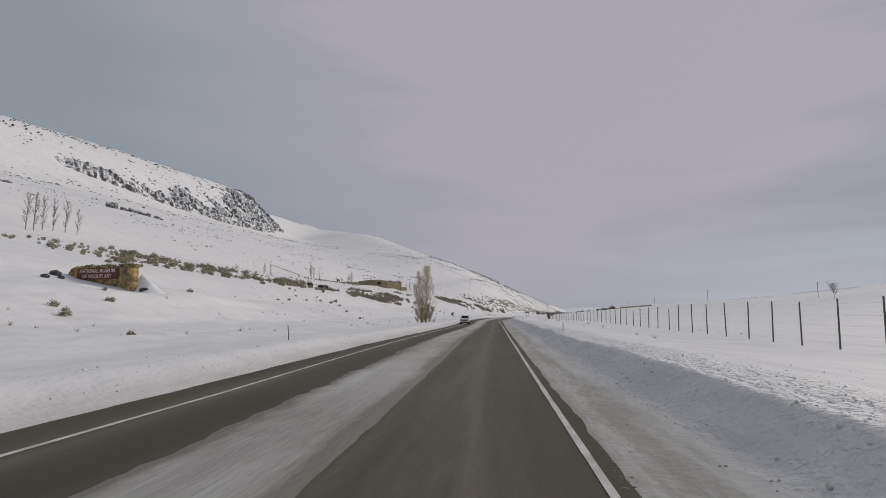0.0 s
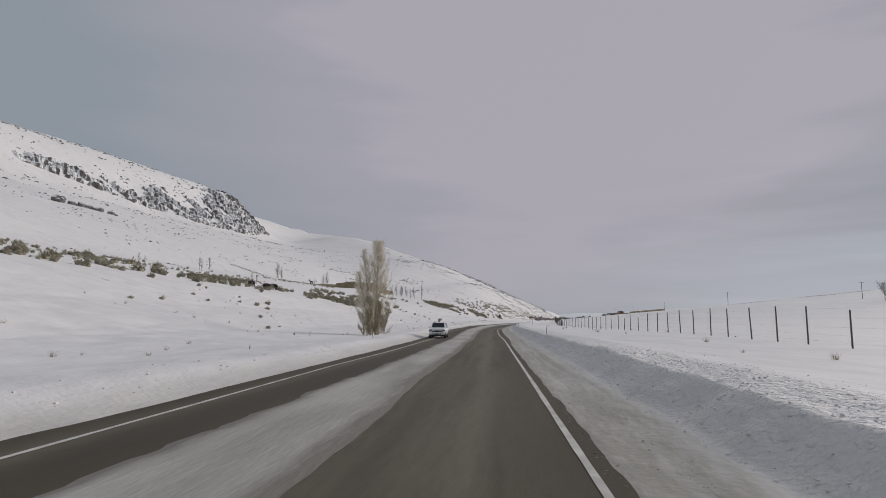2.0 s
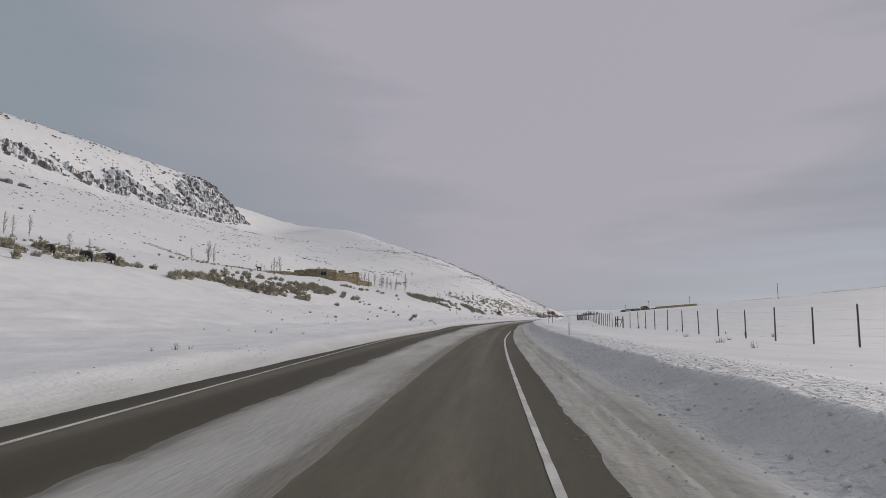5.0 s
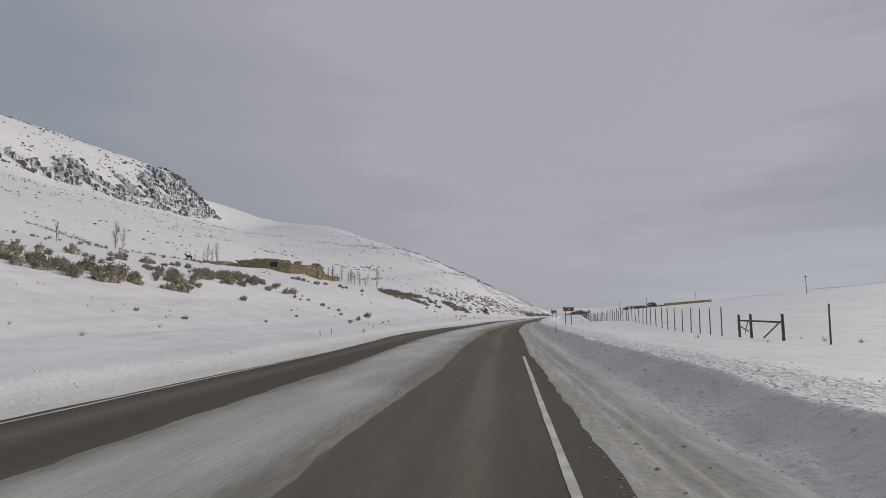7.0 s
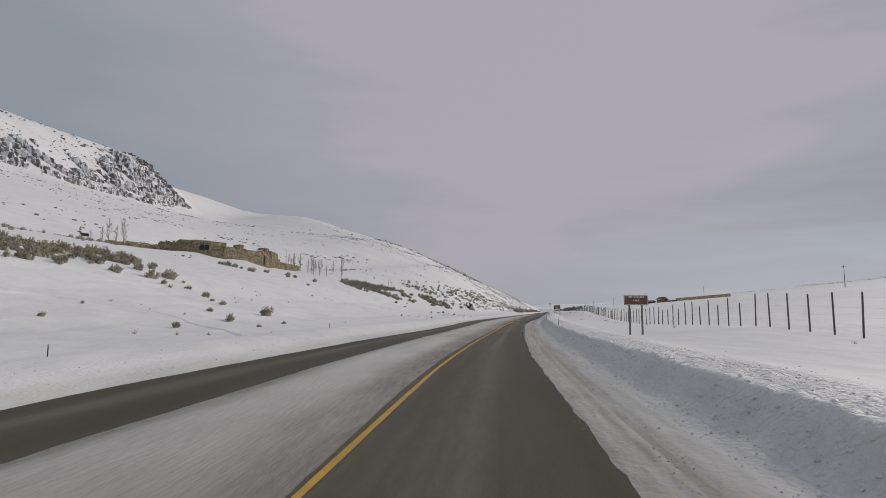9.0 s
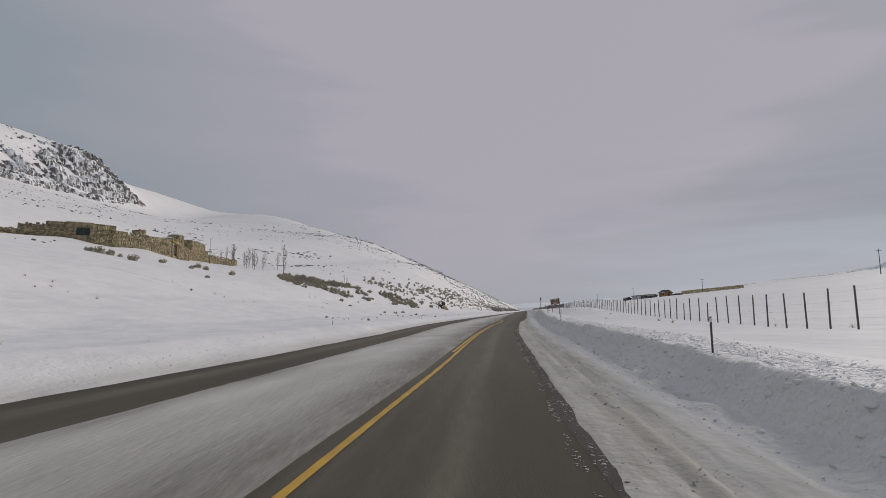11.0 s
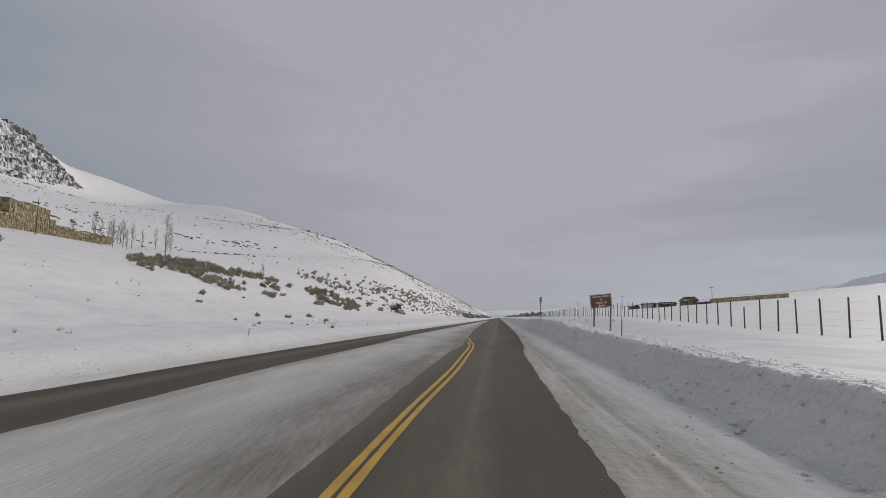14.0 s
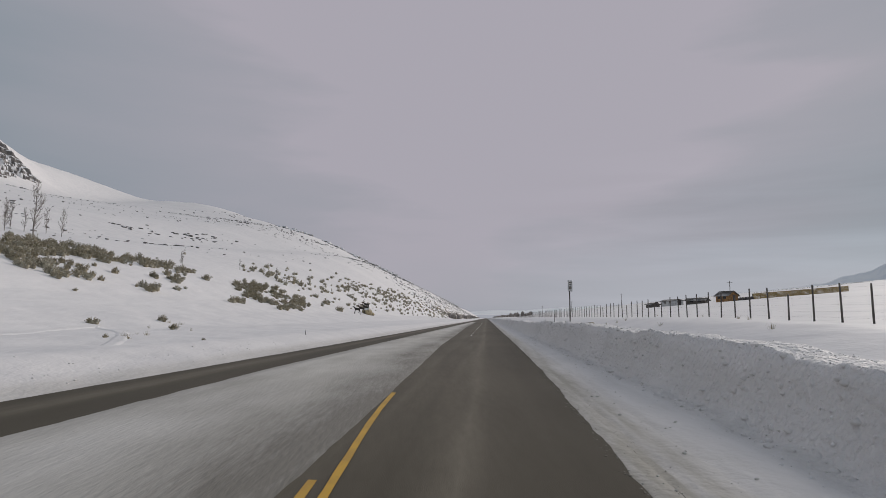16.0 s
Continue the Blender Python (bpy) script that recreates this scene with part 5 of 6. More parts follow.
for s, lat, lean in ((105.3, 4.92, 2), (170, 5.0, -1), (234, 4.6, 1), (293.8, 5.1, 0), (329.4, 4.97, -3), (373.3, 6.1, -2), (440, 6.3, 0),
                     (31.7, -11.6, 6), (82.5, -13.5, 0), (103.6, -11.0, 12), (227, -14.2, 4), (231, -14.6, 0), (252.2, -16.2, 0), (283, -15.9, 0), (331, -15.5, 0), (381, -16.0, 0), (435, -15.7, 0)):
    copy_thing(marker, Matrix.Translation(spot(s, lat, -0.4 if lat < 0 and s > 150 else -0.6 if s == 82.5 else 0.0)) @ pose(0, 0, 0, 0, -lean, facing(s)))


# ---- signs ----
def road_sign(s, lat, words, width, height, bottom, label, posts=(-0.68, 0.68), lean=0.0, arrow=False, size=0.2, turn=0.0):
    """A brown board on two posts, its face towards the traffic that comes along the road."""
    base = spot(s, lat)
    sign = thing("road_sign", label, "sign", base, facing(s) + turn)
    for k in posts:
        bm = bmesh.new()
        x, y = plan(s, lat + k * width / 2)
        gz = float(ground(s, lat + k * width / 2)) - base.z
        block(0.11, 0.09, bottom + height * 0.8 - gz + 0.4, 0.01, (k * width / 2, 0.09, gz - 0.4), (0, -lean * 0.4, 0), bm)
        part("post", bm, PALE_POST, sign)
    bm = bmesh.new()
    block(width, 0.03, height, 0.008, (0, 0, bottom), (0, 0, 0), bm)
    board = part("board", bm, BROWN_SIGN, sign, "dark brown sign board with a pale border")
    board.matrix_basis = pose(0, 0, bottom + height / 2, 0, lean, 0) @ Matrix.Translation((0, 0, -bottom - height / 2))
    for k, (w, h, x, z) in enumerate(((width - 0.08, 0.022, 0, height - 0.045), (width - 0.08, 0.022, 0, 0.025), (0.022, height - 0.1, -width / 2 + 0.05, 0.05), (0.022, height - 0.1, width / 2 - 0.05, 0.05))):
        bm = bmesh.new()
        block(w, 0.006, h, 0.0, (x, -0.019, bottom + z), (0, 0, 0), bm)
        part("border", bm, WHITE_SHEET, board)
    for k, text in enumerate(words):
        letters(text, size, WHITE_SHEET, board, (0, -0.02, bottom + height - 0.2 * height / 1.0 - k * size * 1.28 + 0.02), squeeze=0.86, bold=0.004)
    if arrow:
        bm = bmesh.new()
        z = bottom + 0.17
        block(0.42, 0.006, 0.075, 0.0, (0.08, -0.019, z - 0.0375), (0, 0, 0), bm)
        v = [bm.verts.new((x, -0.022, zz)) for x, zz in ((-0.13, z + 0.11), (-0.33, z), (-0.13, z - 0.11))]
        bm.faces.new(v)
        r = bmesh.ops.extrude_face_region(bm, geom=bm.faces[-1:])
        part("arrow", bm, WHITE_SHEET, board, "white arrow pointing to the museum")
    return sign


road_sign(274.3, 9.18, ("FISH HATCHERY", "1 MILE"), 1.76, 0.68, 2.76 - spot(274.3, 9.18).z, "brown two-post road sign for the fish hatchery in snow", posts=(-0.52, 0.52), size=0.19, turn=14)
road_sign(390.4, 8.14, ("NATIONAL MUSEUM", "OF", "WILDLIFE ART"), 1.86, 1.06, 2.97 - spot(390.4, 8.14).z, "brown two-post road sign for the wildlife art museum", posts=(-0.66, 0.86), lean=-6.0, arrow=True, size=0.185, turn=20)

plate = thing("speed_sign", "pale upright regulatory sign on one grey post in snow", "sign", spot(430.4, 6.4), facing(430) + 48)
bm = bmesh.new()
block(0.09, 0.06, 3.5, 0.008, (0, 0.05, -0.4), (0, 0, 0), bm)
part("post", bm, WOOD, plate)
bm = bmesh.new()
block(0.62, 0.012, 0.85, 0.005, (0, 0, 2.35), (0, 0, 0), bm)
part("panel", bm, ALUMINIUM, plate, "pale metal sign panel with dark bars")
for z, w in ((2.98, 0.4), (2.84, 0.36), (2.52, 0.3)):
    bm = bmesh.new()
    block(w, 0.004, 0.08 if z > 2.6 else 0.22, 0, (0, -0.009, z), (0, 0, 0), bm)
    part("bar", bm, STEEL, plate)


# ---- stone entrance sign ----
def flagstones(parent, length, bottom, top, pitch, seed, mat):
    """Irregular many-sided stones that fill a wall's face (at -y) and wrap its depth: cells round jittered seeds, each its own piece."""
    r = random.Random(seed)
    seeds = []
    z = bottom
    row = 0
    while z < 3.2:
        x = -0.3 + (row % 2) * pitch * 0.8
        while x < length + 0.6:
            seeds.append(Vector((x + r.uniform(-0.5, 0.5) * pitch, z + r.uniform(-0.4, 0.4) * pitch)))
            x += pitch * r.choice((1.2, 1.6, 2.2))
        z += pitch * 1.05
        row += 1
    for p in seeds:
        if not (0 < p.x < length and bottom < p.y < top(min(max(p.x, 0), length)) - 0.05):
            continue
        cell = [p + Vector(c) for c in ((-1.2, -1.2), (1.2, -1.2), (1.2, 1.2), (-1.2, 1.2))]
        cuts = [(q - p, (p + q) / 2) for q in seeds if q is not p and (q - p).length < 2.4]
        cuts += [(Vector((1, 0)), Vector((length, 0))), (Vector((-1, 0)), Vector((0, 0)))]
        for normal, mid in cuts:
            kept = []
            for one, two in zip(cell, cell[1:] + cell[:1]):
                a, b = (one - mid).dot(normal), (two - mid).dot(normal)
                if a <= 0:
                    kept.append(one)
                if (a < 0) != (b < 0) and a != b:
                    kept.append(one.lerp(two, a / (a - b)))
            cell = kept
        if len(cell) < 3:
            continue
        mid = sum(cell, Vector((0, 0))) / len(cell)
        proud = r.uniform(-0.09, 0.05)
        bm = bmesh.new()
        rings = []
        for y, k in ((0.5, 0.96), (-0.08 + proud, 0.97), (-0.16 + proud, 0.86)):
            rings.append([bm.verts.new((mid.x + (c.x - mid.x) * k, y + r.uniform(-0.02, 0.02), min(mid.y + (c.y - mid.y) * k, top(min(max(c.x, 0), length)) + 0.12))) for c in cell])
        n = len(cell)
        for low, high in zip(rings, rings[1:]):
            for j in range(n):
                bm.faces.new((low[j], low[(j + 1) % n], high[(j + 1) % n], high[j]))
        bm.faces.new(rings[-1])
        bm.faces.new(rings[0][::-1])
        bmesh.ops.recalc_face_normals(bm, faces=bm.faces[:])
        part("stone", bm, mat, parent)


def entrance_sign():
    right_end, left_end = Vector((*plan(64.9, -43.75), 0)), Vector((*plan(68.3, -54.75), 0))
    d = right_end - left_end
    mid = (right_end + left_end) / 2
    sign = thing("entrance_sign", "tan stone museum entrance sign with a dark red plate in snow", "sign", (mid.x, mid.y, 5.7), math.degrees(math.atan2(d.y, d.x)))
    L = 12.1

    def top(x):
        rounded = 1.25 * math.sqrt(max(0.0, 1 - max(0.0, 1 - x / 1.4) ** 2))
        return 0.85 + rounded + 0.06 * math.sin(x * 1.9) + 0.12 * x / L

    bm = bmesh.new()
    block(L - 2.4, 0.7, 2.75, 0.08, (0.35, 0.25, -1.0), (0, 0, 0), bm)
    part("core", bm, STONE, sign)
    face = new("masonry")
    face.parent = sign
    face.matrix_basis = Matrix.Translation((-L / 2, 0, 0))
    flagstones(face, L, -1.7, top, 0.31, 5, FLAGSTONE)
    bm = bmesh.new()
    block(7.3, 0.12, 1.4, 0.03, (-0.15, -0.40, 0.38), (0, 0, 0), bm)
    slab = part("plate", bm, RED_PLATE, sign, "dark red plate with pale raised words")
    letters("NATIONAL MUSEUM", 0.66, PALE_LETTER, slab, (-0.15, -0.47, 1.40), squeeze=1.04, bold=0.012)
    letters("OF WILDLIFE ART", 0.66, PALE_LETTER, slab, (-0.15, -0.47, 0.72), squeeze=1.0, bold=0.012)
    bm = bmesh.new()
    rows_c = []
    for x in np.linspace(1.6, L - 0.1, 40):
        thick = 0.16 * math.sin(math.pi * min(1, (x - 1.6) / 1.2, (L - x) / 0.6) / 2) * (1 + 0.4 * noise.noise(Vector((x * 0.8, 2, 0))))
        rows_c.append([bm.verts.new((x - L / 2, 0.22 + 0.42 * w, top(x) - 0.02 + thick * max(0.0, 1 - w * w) ** 0.5)) for w in np.linspace(-1, 1, 7)])
    for one, two in zip(rows_c, rows_c[1:]):
        for k in range(6):
            bm.faces.new((one[k], one[k + 1], two[k + 1], two[k]))
    bmesh.ops.recalc_face_normals(bm, faces=bm.faces[:])
    part("snow_cap", bm, SNOW, sign, "rounded cap of fresh snow", True)
    bm = bmesh.new()
    rows_d = []
    for j in range(17):
        u = j / 16
        ridge = 2.5 * (1 - u) ** 1.15
        along, row_d = L / 2 - 0.5 + 3.9 * u, []
        for w in np.linspace(-1, 1, 13):
            sd, ld = 64.8 - 0.31 * (along - L / 2) + 0.95 * (1.7 + w * (1.5 + 0.4 * u)), -43.75 + 0.95 * (along - L / 2) + 0.31 * (1.7 + w * (1.5 + 0.4 * u))
            base = spot(sd, ld)
            base.z += -0.25 + ridge * max(0.0, 1 - abs(w) ** 1.5) * (0.9 + 0.15 * noise.noise(Vector((u * 5, w * 2, 1))))
            row_d.append(bm.verts.new(sign.matrix_world.inverted() @ base))
        rows_d.append(row_d)
    for one, two in zip(rows_d, rows_d[1:]):
        for k in range(12):
            bm.faces.new((one[k], one[k + 1], two[k + 1], two[k]))
    bmesh.ops.recalc_face_normals(bm, faces=bm.faces[:])
    part("snow_drift", bm, SNOW, sign, "snow drifted against the end of the wall", True)
    return sign


entrance_sign()
DARK_STONE = material("bare_dark_boulder", (0.10, 0.094, 0.09), 0.9, second=(0.06, 0.056, 0.053), scale=1.5, bump=0.5, bump_scale=6.0)
for s, lat, size in ((65.3, -42.5, 0.6), (64.6, -53.8, 0.68), (60.2, -51.3, 0.5), (63.2, -51.8, 0.36)):
    bm = bmesh.new()
    bmesh.ops.create_icosphere(bm, subdivisions=2, radius=1.0)
    for v in bm.verts:
        v.co = v.co * (1 + 0.35 * noise.noise(v.co * 1.7 + Vector((s, 0, 0))))
        v.co.z *= 0.7
    settle(bm, DARK_STONE, "boulder", "dark angular boulder half buried in snow", "boulder", spot(s, lat, 0.1), s * 31, "boulders by the stone sign", scale=size)

# ---- frosted poplar ----
poplar = thing("poplar_tree", "tall bare poplar with pale frosted twigs and brushy foot", "tree", spot(128.6, -15.9), 20)


def poplar_stem(tall, half_width, limbs, seed, thick):
    """A leader with limbs that sweep out and then up, and the fine twigs along them: two bmeshes."""
    r = random.Random(seed)
    wood_bm, fine_bm = bmesh.new(), bmesh.new()
    trunk = [Vector((0, 0, -0.3))]
    steps = 12
    for k in range(steps):
        trunk.append(trunk[-1] + Vector((r.uniform(-0.06, 0.06), r.uniform(-0.06, 0.06), (tall + 0.3) / steps)))
        tube(wood_bm, trunk[-2], trunk[-1], thick * (1 - k / steps) + 0.01, thick * (1 - (k + 1) / steps) + 0.01, 6)

    def spray(p, d, length, level):
        bend = (d + Vector((r.uniform(-0.2, 0.2), r.uniform(-0.2, 0.2), 0.25))).normalized()
        mid = p + d * length * 0.5
        tip = mid + bend * length * 0.5
        size = 0.0085 if level == 0 else 0.0064
        tube(fine_bm, p, mid, size, size * 0.85, 3)
        tube(fine_bm, mid, tip, size * 0.85, size * 0.5, 3)
        if level == 0:
            for _ in range(4):
                side = Vector((r.uniform(-1, 1), r.uniform(-1, 1), r.uniform(-0.3, 0.8)))
                spray(p.lerp(tip, r.uniform(0.2, 0.95)), (bend + 0.75 * side).normalized(), length * r.uniform(0.35, 0.6), 1)

    for j in range(limbs):
        k = 0.05 + 0.94 * ((j + r.random()) / limbs) ** 0.9
        i = min(steps - 1, int(k * steps))
        p = trunk[i].lerp(trunk[i + 1], k * steps - i)
        a = r.uniform(0, 2 * math.pi)
        reach = half_width(k) * r.uniform(0.55, 1.08)
        rise = min(reach * r.uniform(0.9, 1.7) * (0.45 + 1.1 * k) + 0.3, tall * 1.03 - p.z)
        flat = Vector((math.cos(a), math.sin(a), 0))
        n = 5
        points = [p + flat * reach * (q / n) ** 0.75 + Vector((r.uniform(-0.06, 0.06), r.uniform(-0.06, 0.06), rise * (q / n) ** 1.25)) * (q > 0) for q in range(n + 1)]
        rad = 0.012 + 0.022 * (1 - k)
        for q in range(n):
            tube(wood_bm if q < 3 else fine_bm, points[q], points[q + 1], rad * (1 - q / n) + 0.004, rad * (1 - (q + 1) / n) + 0.004, 4 if q < 3 else 3)
            along = (points[q + 1] - points[q]).normalized()
            for _ in range(3 if q else 1):
                side = Vector((r.uniform(-1, 1), r.uniform(-1, 1), r.uniform(-0.2, 0.9)))
                spray(points[q].lerp(points[q + 1], r.random()), (along + 0.7 * side).normalized(), r.uniform(0.35, 0.75) * (0.6 + 0.3 * half_width(k)), 0)
    return wood_bm, fine_bm


for tall, widths, limbs, seed, thick, lean in (
        (12.3, (2.0, 2.6, 2.6, 2.0, 1.45, 0.95, 0.4), 225, 4, 0.15, pose(0, 0, 0, 0, 1, 0)),
        (11.3, (0.9, 1.6, 1.9, 1.5, 0.95, 0.5, 0.2), 112, 9, 0.11, pose(-0.7, 0.3, 0, 0, -4.2, 0)),
        (8.2, (0.7, 1.1, 1.3, 1.1, 0.8, 0.5, 0.3), 70, 17, 0.07, pose(-0.9, -0.4, 0, 4, -13, 0))):
    stem_bm, haze_bm = poplar_stem(tall, lambda k: float(np.interp(k, (0.02, 0.15, 0.3, 0.5, 0.65, 0.85, 1.0), widths)), limbs, seed, thick)
    part("trunk", stem_bm, BARK, poplar).matrix_basis = lean
    part("crown", haze_bm, TWIG, poplar, "haze of fine pale frosted twigs").matrix_basis = lean
# suckers and brush round the foot
for k in range(8):
    turn = 2.4 * k
    reach = (0.5, 1.5, 1.1, 1.8)[k % 4]
    tall = (4.6, 3.0, 3.8, 2.6)[k % 4] * (0.9 + 0.05 * k)
    stem_bm, haze_bm = poplar_stem(tall, lambda f: 0.95 - 0.65 * f, 26, 40 + k, 0.035)
    lean = pose(reach * math.cos(turn) - 0.2, reach * math.sin(turn), -0.1, -6 * reach * math.sin(turn), 6 * reach * math.cos(turn), 0)
    part("sucker", stem_bm, FOOT_TWIG, poplar, "thin brown sucker stem").matrix_basis = lean
    part("brush", haze_bm, FOOT_TWIG, poplar, "olive-brown brush round the foot").matrix_basis = lean

# ---- bare aspens ----
aspens = []
for k in range(4):
    wood, tw = bare_tree(5.5, 0.8, 30 + k, limbs=18, twigs=3, up=1.0, r0=0.06, crown_low=0.15)
    t0 = thing("bare_tree", "slender bare grey tree standing in snow", "tree", (0, 0, -400), 0, "bare trees by the museum")
    part("trunk", wood, GREY_TWIG, t0)
    part("crown", tw, GREY_TWIG, t0)
    aspens.append(t0)
TREES = [(495, -93, 2.10), (499, -112, 1.26), (505, -113, 1.61), (512, -115, 1.47), (520, -117, 1.12), (526, -116, 1.26), (383.7, -126, 1.4), (391.7, -127.5, 1.6), (388, -127, 1.1), (381, -126, 0.9), (488, -116, 1.12), (494, -114, 1.68), (352, -139, 1.6), (354, -141, 1.8), (355, -139, 1.5),
         (162, -148, 2.17), (166, -149, 2.25), (172, -152, 2.10), (178, -154, 2.03), (184, -155, 2.10), (189, -155, 1.74), (225, -80, 0.7), (232, -82, 0.6), (300, -108, 0.9), (520, -75, 0.6), (526, -78, 0.65),
         (478, -100, 1.2), (479, -97.5, 1.35), (481, -95, 1.0), (521, -107.6, 1.3), (535, -140, 1.5), (540, -139, 1.6), (537, -138, 1.3), (560, -78, 0.6), (560, -66, 0.6), (565, -68, 0.7), (235, -105, 0.9), (238, -106, 0.8), (241, -105, 0.9), (375, -128, 0.7), (381, -130, 0.6), (185, -90, 0.6), (190, -92, 0.5)]
for k, (s, lat, size) in enumerate(TREES):
    m = Matrix.Translation(spot(s, lat, -0.1)) @ pose(0, 0, 0, 0, 0, 71 * k)
    if k < 4:
        aspens[k].matrix_world = m @ Matrix.Diagonal((size, size, size, 1))
    else:
        ob = copy_thing(aspens[k % 4], m)
        ob.scale = (size, size, size)


# ---- stone museum on the slope ----
def stone_block_mesh(name, length, depth, height, seed, parent, at, holes=(), size=0.9):
    """A wall block: a core with uneven stones over its face and ends and along its top, joined into one part."""
    r = random.Random(seed)
    bm = bmesh.new()
    block(length - 0.3, depth - 0.3, height + 1.6, 0.05, (length / 2, depth / 2, -2.0), (0, 0, 0), bm)

    def stone(x, y, z, w, d, h):
        k = len(bm.verts)
        q = bmesh.ops.create_cube(bm, size=1.0)["verts"]
        for v in q:
            v.co = Vector((x + v.co.x * w * r.uniform(0.72, 1.1), y + v.co.y * d * r.uniform(0.85, 1.3), z + v.co.z * h * r.uniform(0.72, 1.12)))

    z = -1.2
    while z < height - 0.25:
        h = size * r.uniform(0.4, 0.8)
        x = 0.0
        while x < length:
            w = size * r.uniform(0.6, 1.5)
            if not any(a < x + w / 2 < b and c < z + h / 2 < d for a, b, c, d in holes):
                stone(min(x + w / 2, length - w / 2), 0.1 + r.uniform(-0.1, 0.06), z + h / 2 + (r.uniform(-0.35, 0.4) if z + h >= height else 0), w * r.uniform(0.85, 1.0), 0.5 + r.uniform(-0.1, 0.15), h * r.uniform(0.85, 1.0))
            x += w
        y = 0.3
        while y < depth:
            w = size * r.uniform(0.6, 1.5)
            for e in (0.12, length - 0.12):
                stone(e, y + w / 2, z + h / 2, 0.5, w * 0.95, h * 0.95)
            y += w
        z += h
    return part(name, bm, STONE, parent)


GLASS = material("dark_window_glass", (0.02, 0.022, 0.025), 0.08, second=(0.03, 0.03, 0.033), scale=0.5)
museum = thing("museum_building", "low rubble-stone museum building stepping down a snowy slope", "building", spot(440, -112), facing(430) + 90)
m_inv = museum.matrix_world.inverted()
# each wall block: from s, lat to s, lat; its top; its depth
BLOCKS = [(391, -131.5, 406.4, -125.2, 24.7, 2, ""), (406, -125, 410.2, -120.5, 26.2, 7, ""), (410, -120.7, 413.7, -116.8, 27.3, 7, ""), (413, -117.6, 417.4, -113.2, 27.6, 9, "window"), (417, -113.6, 422.5, -110.4, 27.4, 9, ""), (422, -110.7, 426.3, -109.8, 26.2, 8, ""), (426, -109.9, 434.5, -108.4, 25.6, 8, ""),
          (434.4, -112.2, 436.8, -111.7, 28.0, 2.4, ""), (434, -108.4, 443.6, -107.1, 25.9, 8, ""), (443.2, -107.1, 447.9, -107.9, 26.6, 8, "door"), (447.5, -107.7, 450.8, -108.3, 28.2, 3, ""), (450.5, -108.5, 467, -115.6, 24.8, 5, ""), (466.5, -115.5, 477, -119.5, 29.0, 9, ""), (476.6, -119.4, 487.4, -122.8, 29.9, 9, ""),
          (487.6, -122.8, 490, -123, 27.6, 4, ""), (489.6, -123, 493.5, -123.1, 26.2, 4, ""), (493, -123.1, 514.4, -123.6, 25.8, 3, "")]
HOLES = {"door": ((0.7, 3.6, -1, 4.6),), "window": ((2.2, 5.6, 2.0, 4.0),), "": ()}
for k, (s0, lat0, s1, lat1, top, deep, kind) in enumerate(BLOCKS):
    a, b = spot(s0, lat0), spot(s1, lat1)
    d = b - a
    run = math.hypot(d.x, d.y)
    low = min(a.z, b.z)
    high = top - low
    wall_ob = stone_block_mesh("wall", run, deep, high, 60 + k, museum, None, HOLES[kind], 0.66)
    wall_ob.matrix_basis = m_inv @ Matrix.Translation((a.x, a.y, low)) @ pose(0, 0, 0, 0, 0, math.degrees(math.atan2(d.y, d.x)))
    if kind == "door":
        bm = bmesh.new()
        block(2.4, 0.12, 3.5, 0.02, (2.1, 0.12, 0.9), (0, 0, 0), bm)
        part("door", bm, GLASS, wall_ob, "dark recessed glass doorway")
        for x in (0.85, 3.35):
            bm = bmesh.new()
            block(0.24, 0.3, 3.6, 0.03, (x, -0.05, 0.9), (0, 0, 0), bm)
            part("jamb", bm, TAN_BOARD, wall_ob, "pale timber door post")
        bm = bmesh.new()
        block(5.4, 0.8, 0.3, 0.04, (1.6, -0.25, 4.75), (0, 9, 0), bm)
        part("lintel", bm, TAN_BOARD, wall_ob, "pale sloping timber lintel over the door")
    if kind == "window":
        for j in range(2):
            bm = bmesh.new()
            block(1.6, 0.12, 2.0, 0.02, (3.1 + 1.7 * j, 0.12, 2.0), (0, 0, 0), bm)
            part("window", bm, GLASS, wall_ob, "dark window set in stone")
    bm = bmesh.new()
    block(run - 0.7, deep - 0.9, 0.3, 0.12, (run / 2, deep / 2 + 0.2, high - 0.2), (0, 0, 0), bm)
    part("roof_snow", bm, SNOW, wall_ob, "flat layer of snow on the roof")
flag = thing("flagpole", "slim dark mast beside the stone museum", "flagpole", spot(467.4, -108.6))
bm = bmesh.new()
tube(bm, (0, 0, -0.5), (0, 0, 9.0), 0.14, 0.05, 8)
part("mast", bm, STEEL, flag)
bm = bmesh.new()
tube(bm, (0, 0, -0.3), (0, 0, 0.4), 0.28, 0.24, 10)
part("footing", bm, STONE, flag)
for s, lat, size in ((577, -40.5, 1.9), (580, -39.5, 1.1), (433, 8.3, 0.55)):
    bm = bmesh.new()
    bmesh.ops.create_icosphere(bm, subdivisions=2, radius=1.0)
    for v in bm.verts:
        v.co = v.co * (1 + 0.3 * noise.noise(v.co * 1.5 + Vector((lat, s, 0))))
        v.co.z *= 0.85
    settle(bm, STONE, "boulder", "tan sandstone boulder with snow on top", "boulder", spot(s, lat, 0.25 * size), s * 17, scale=size)


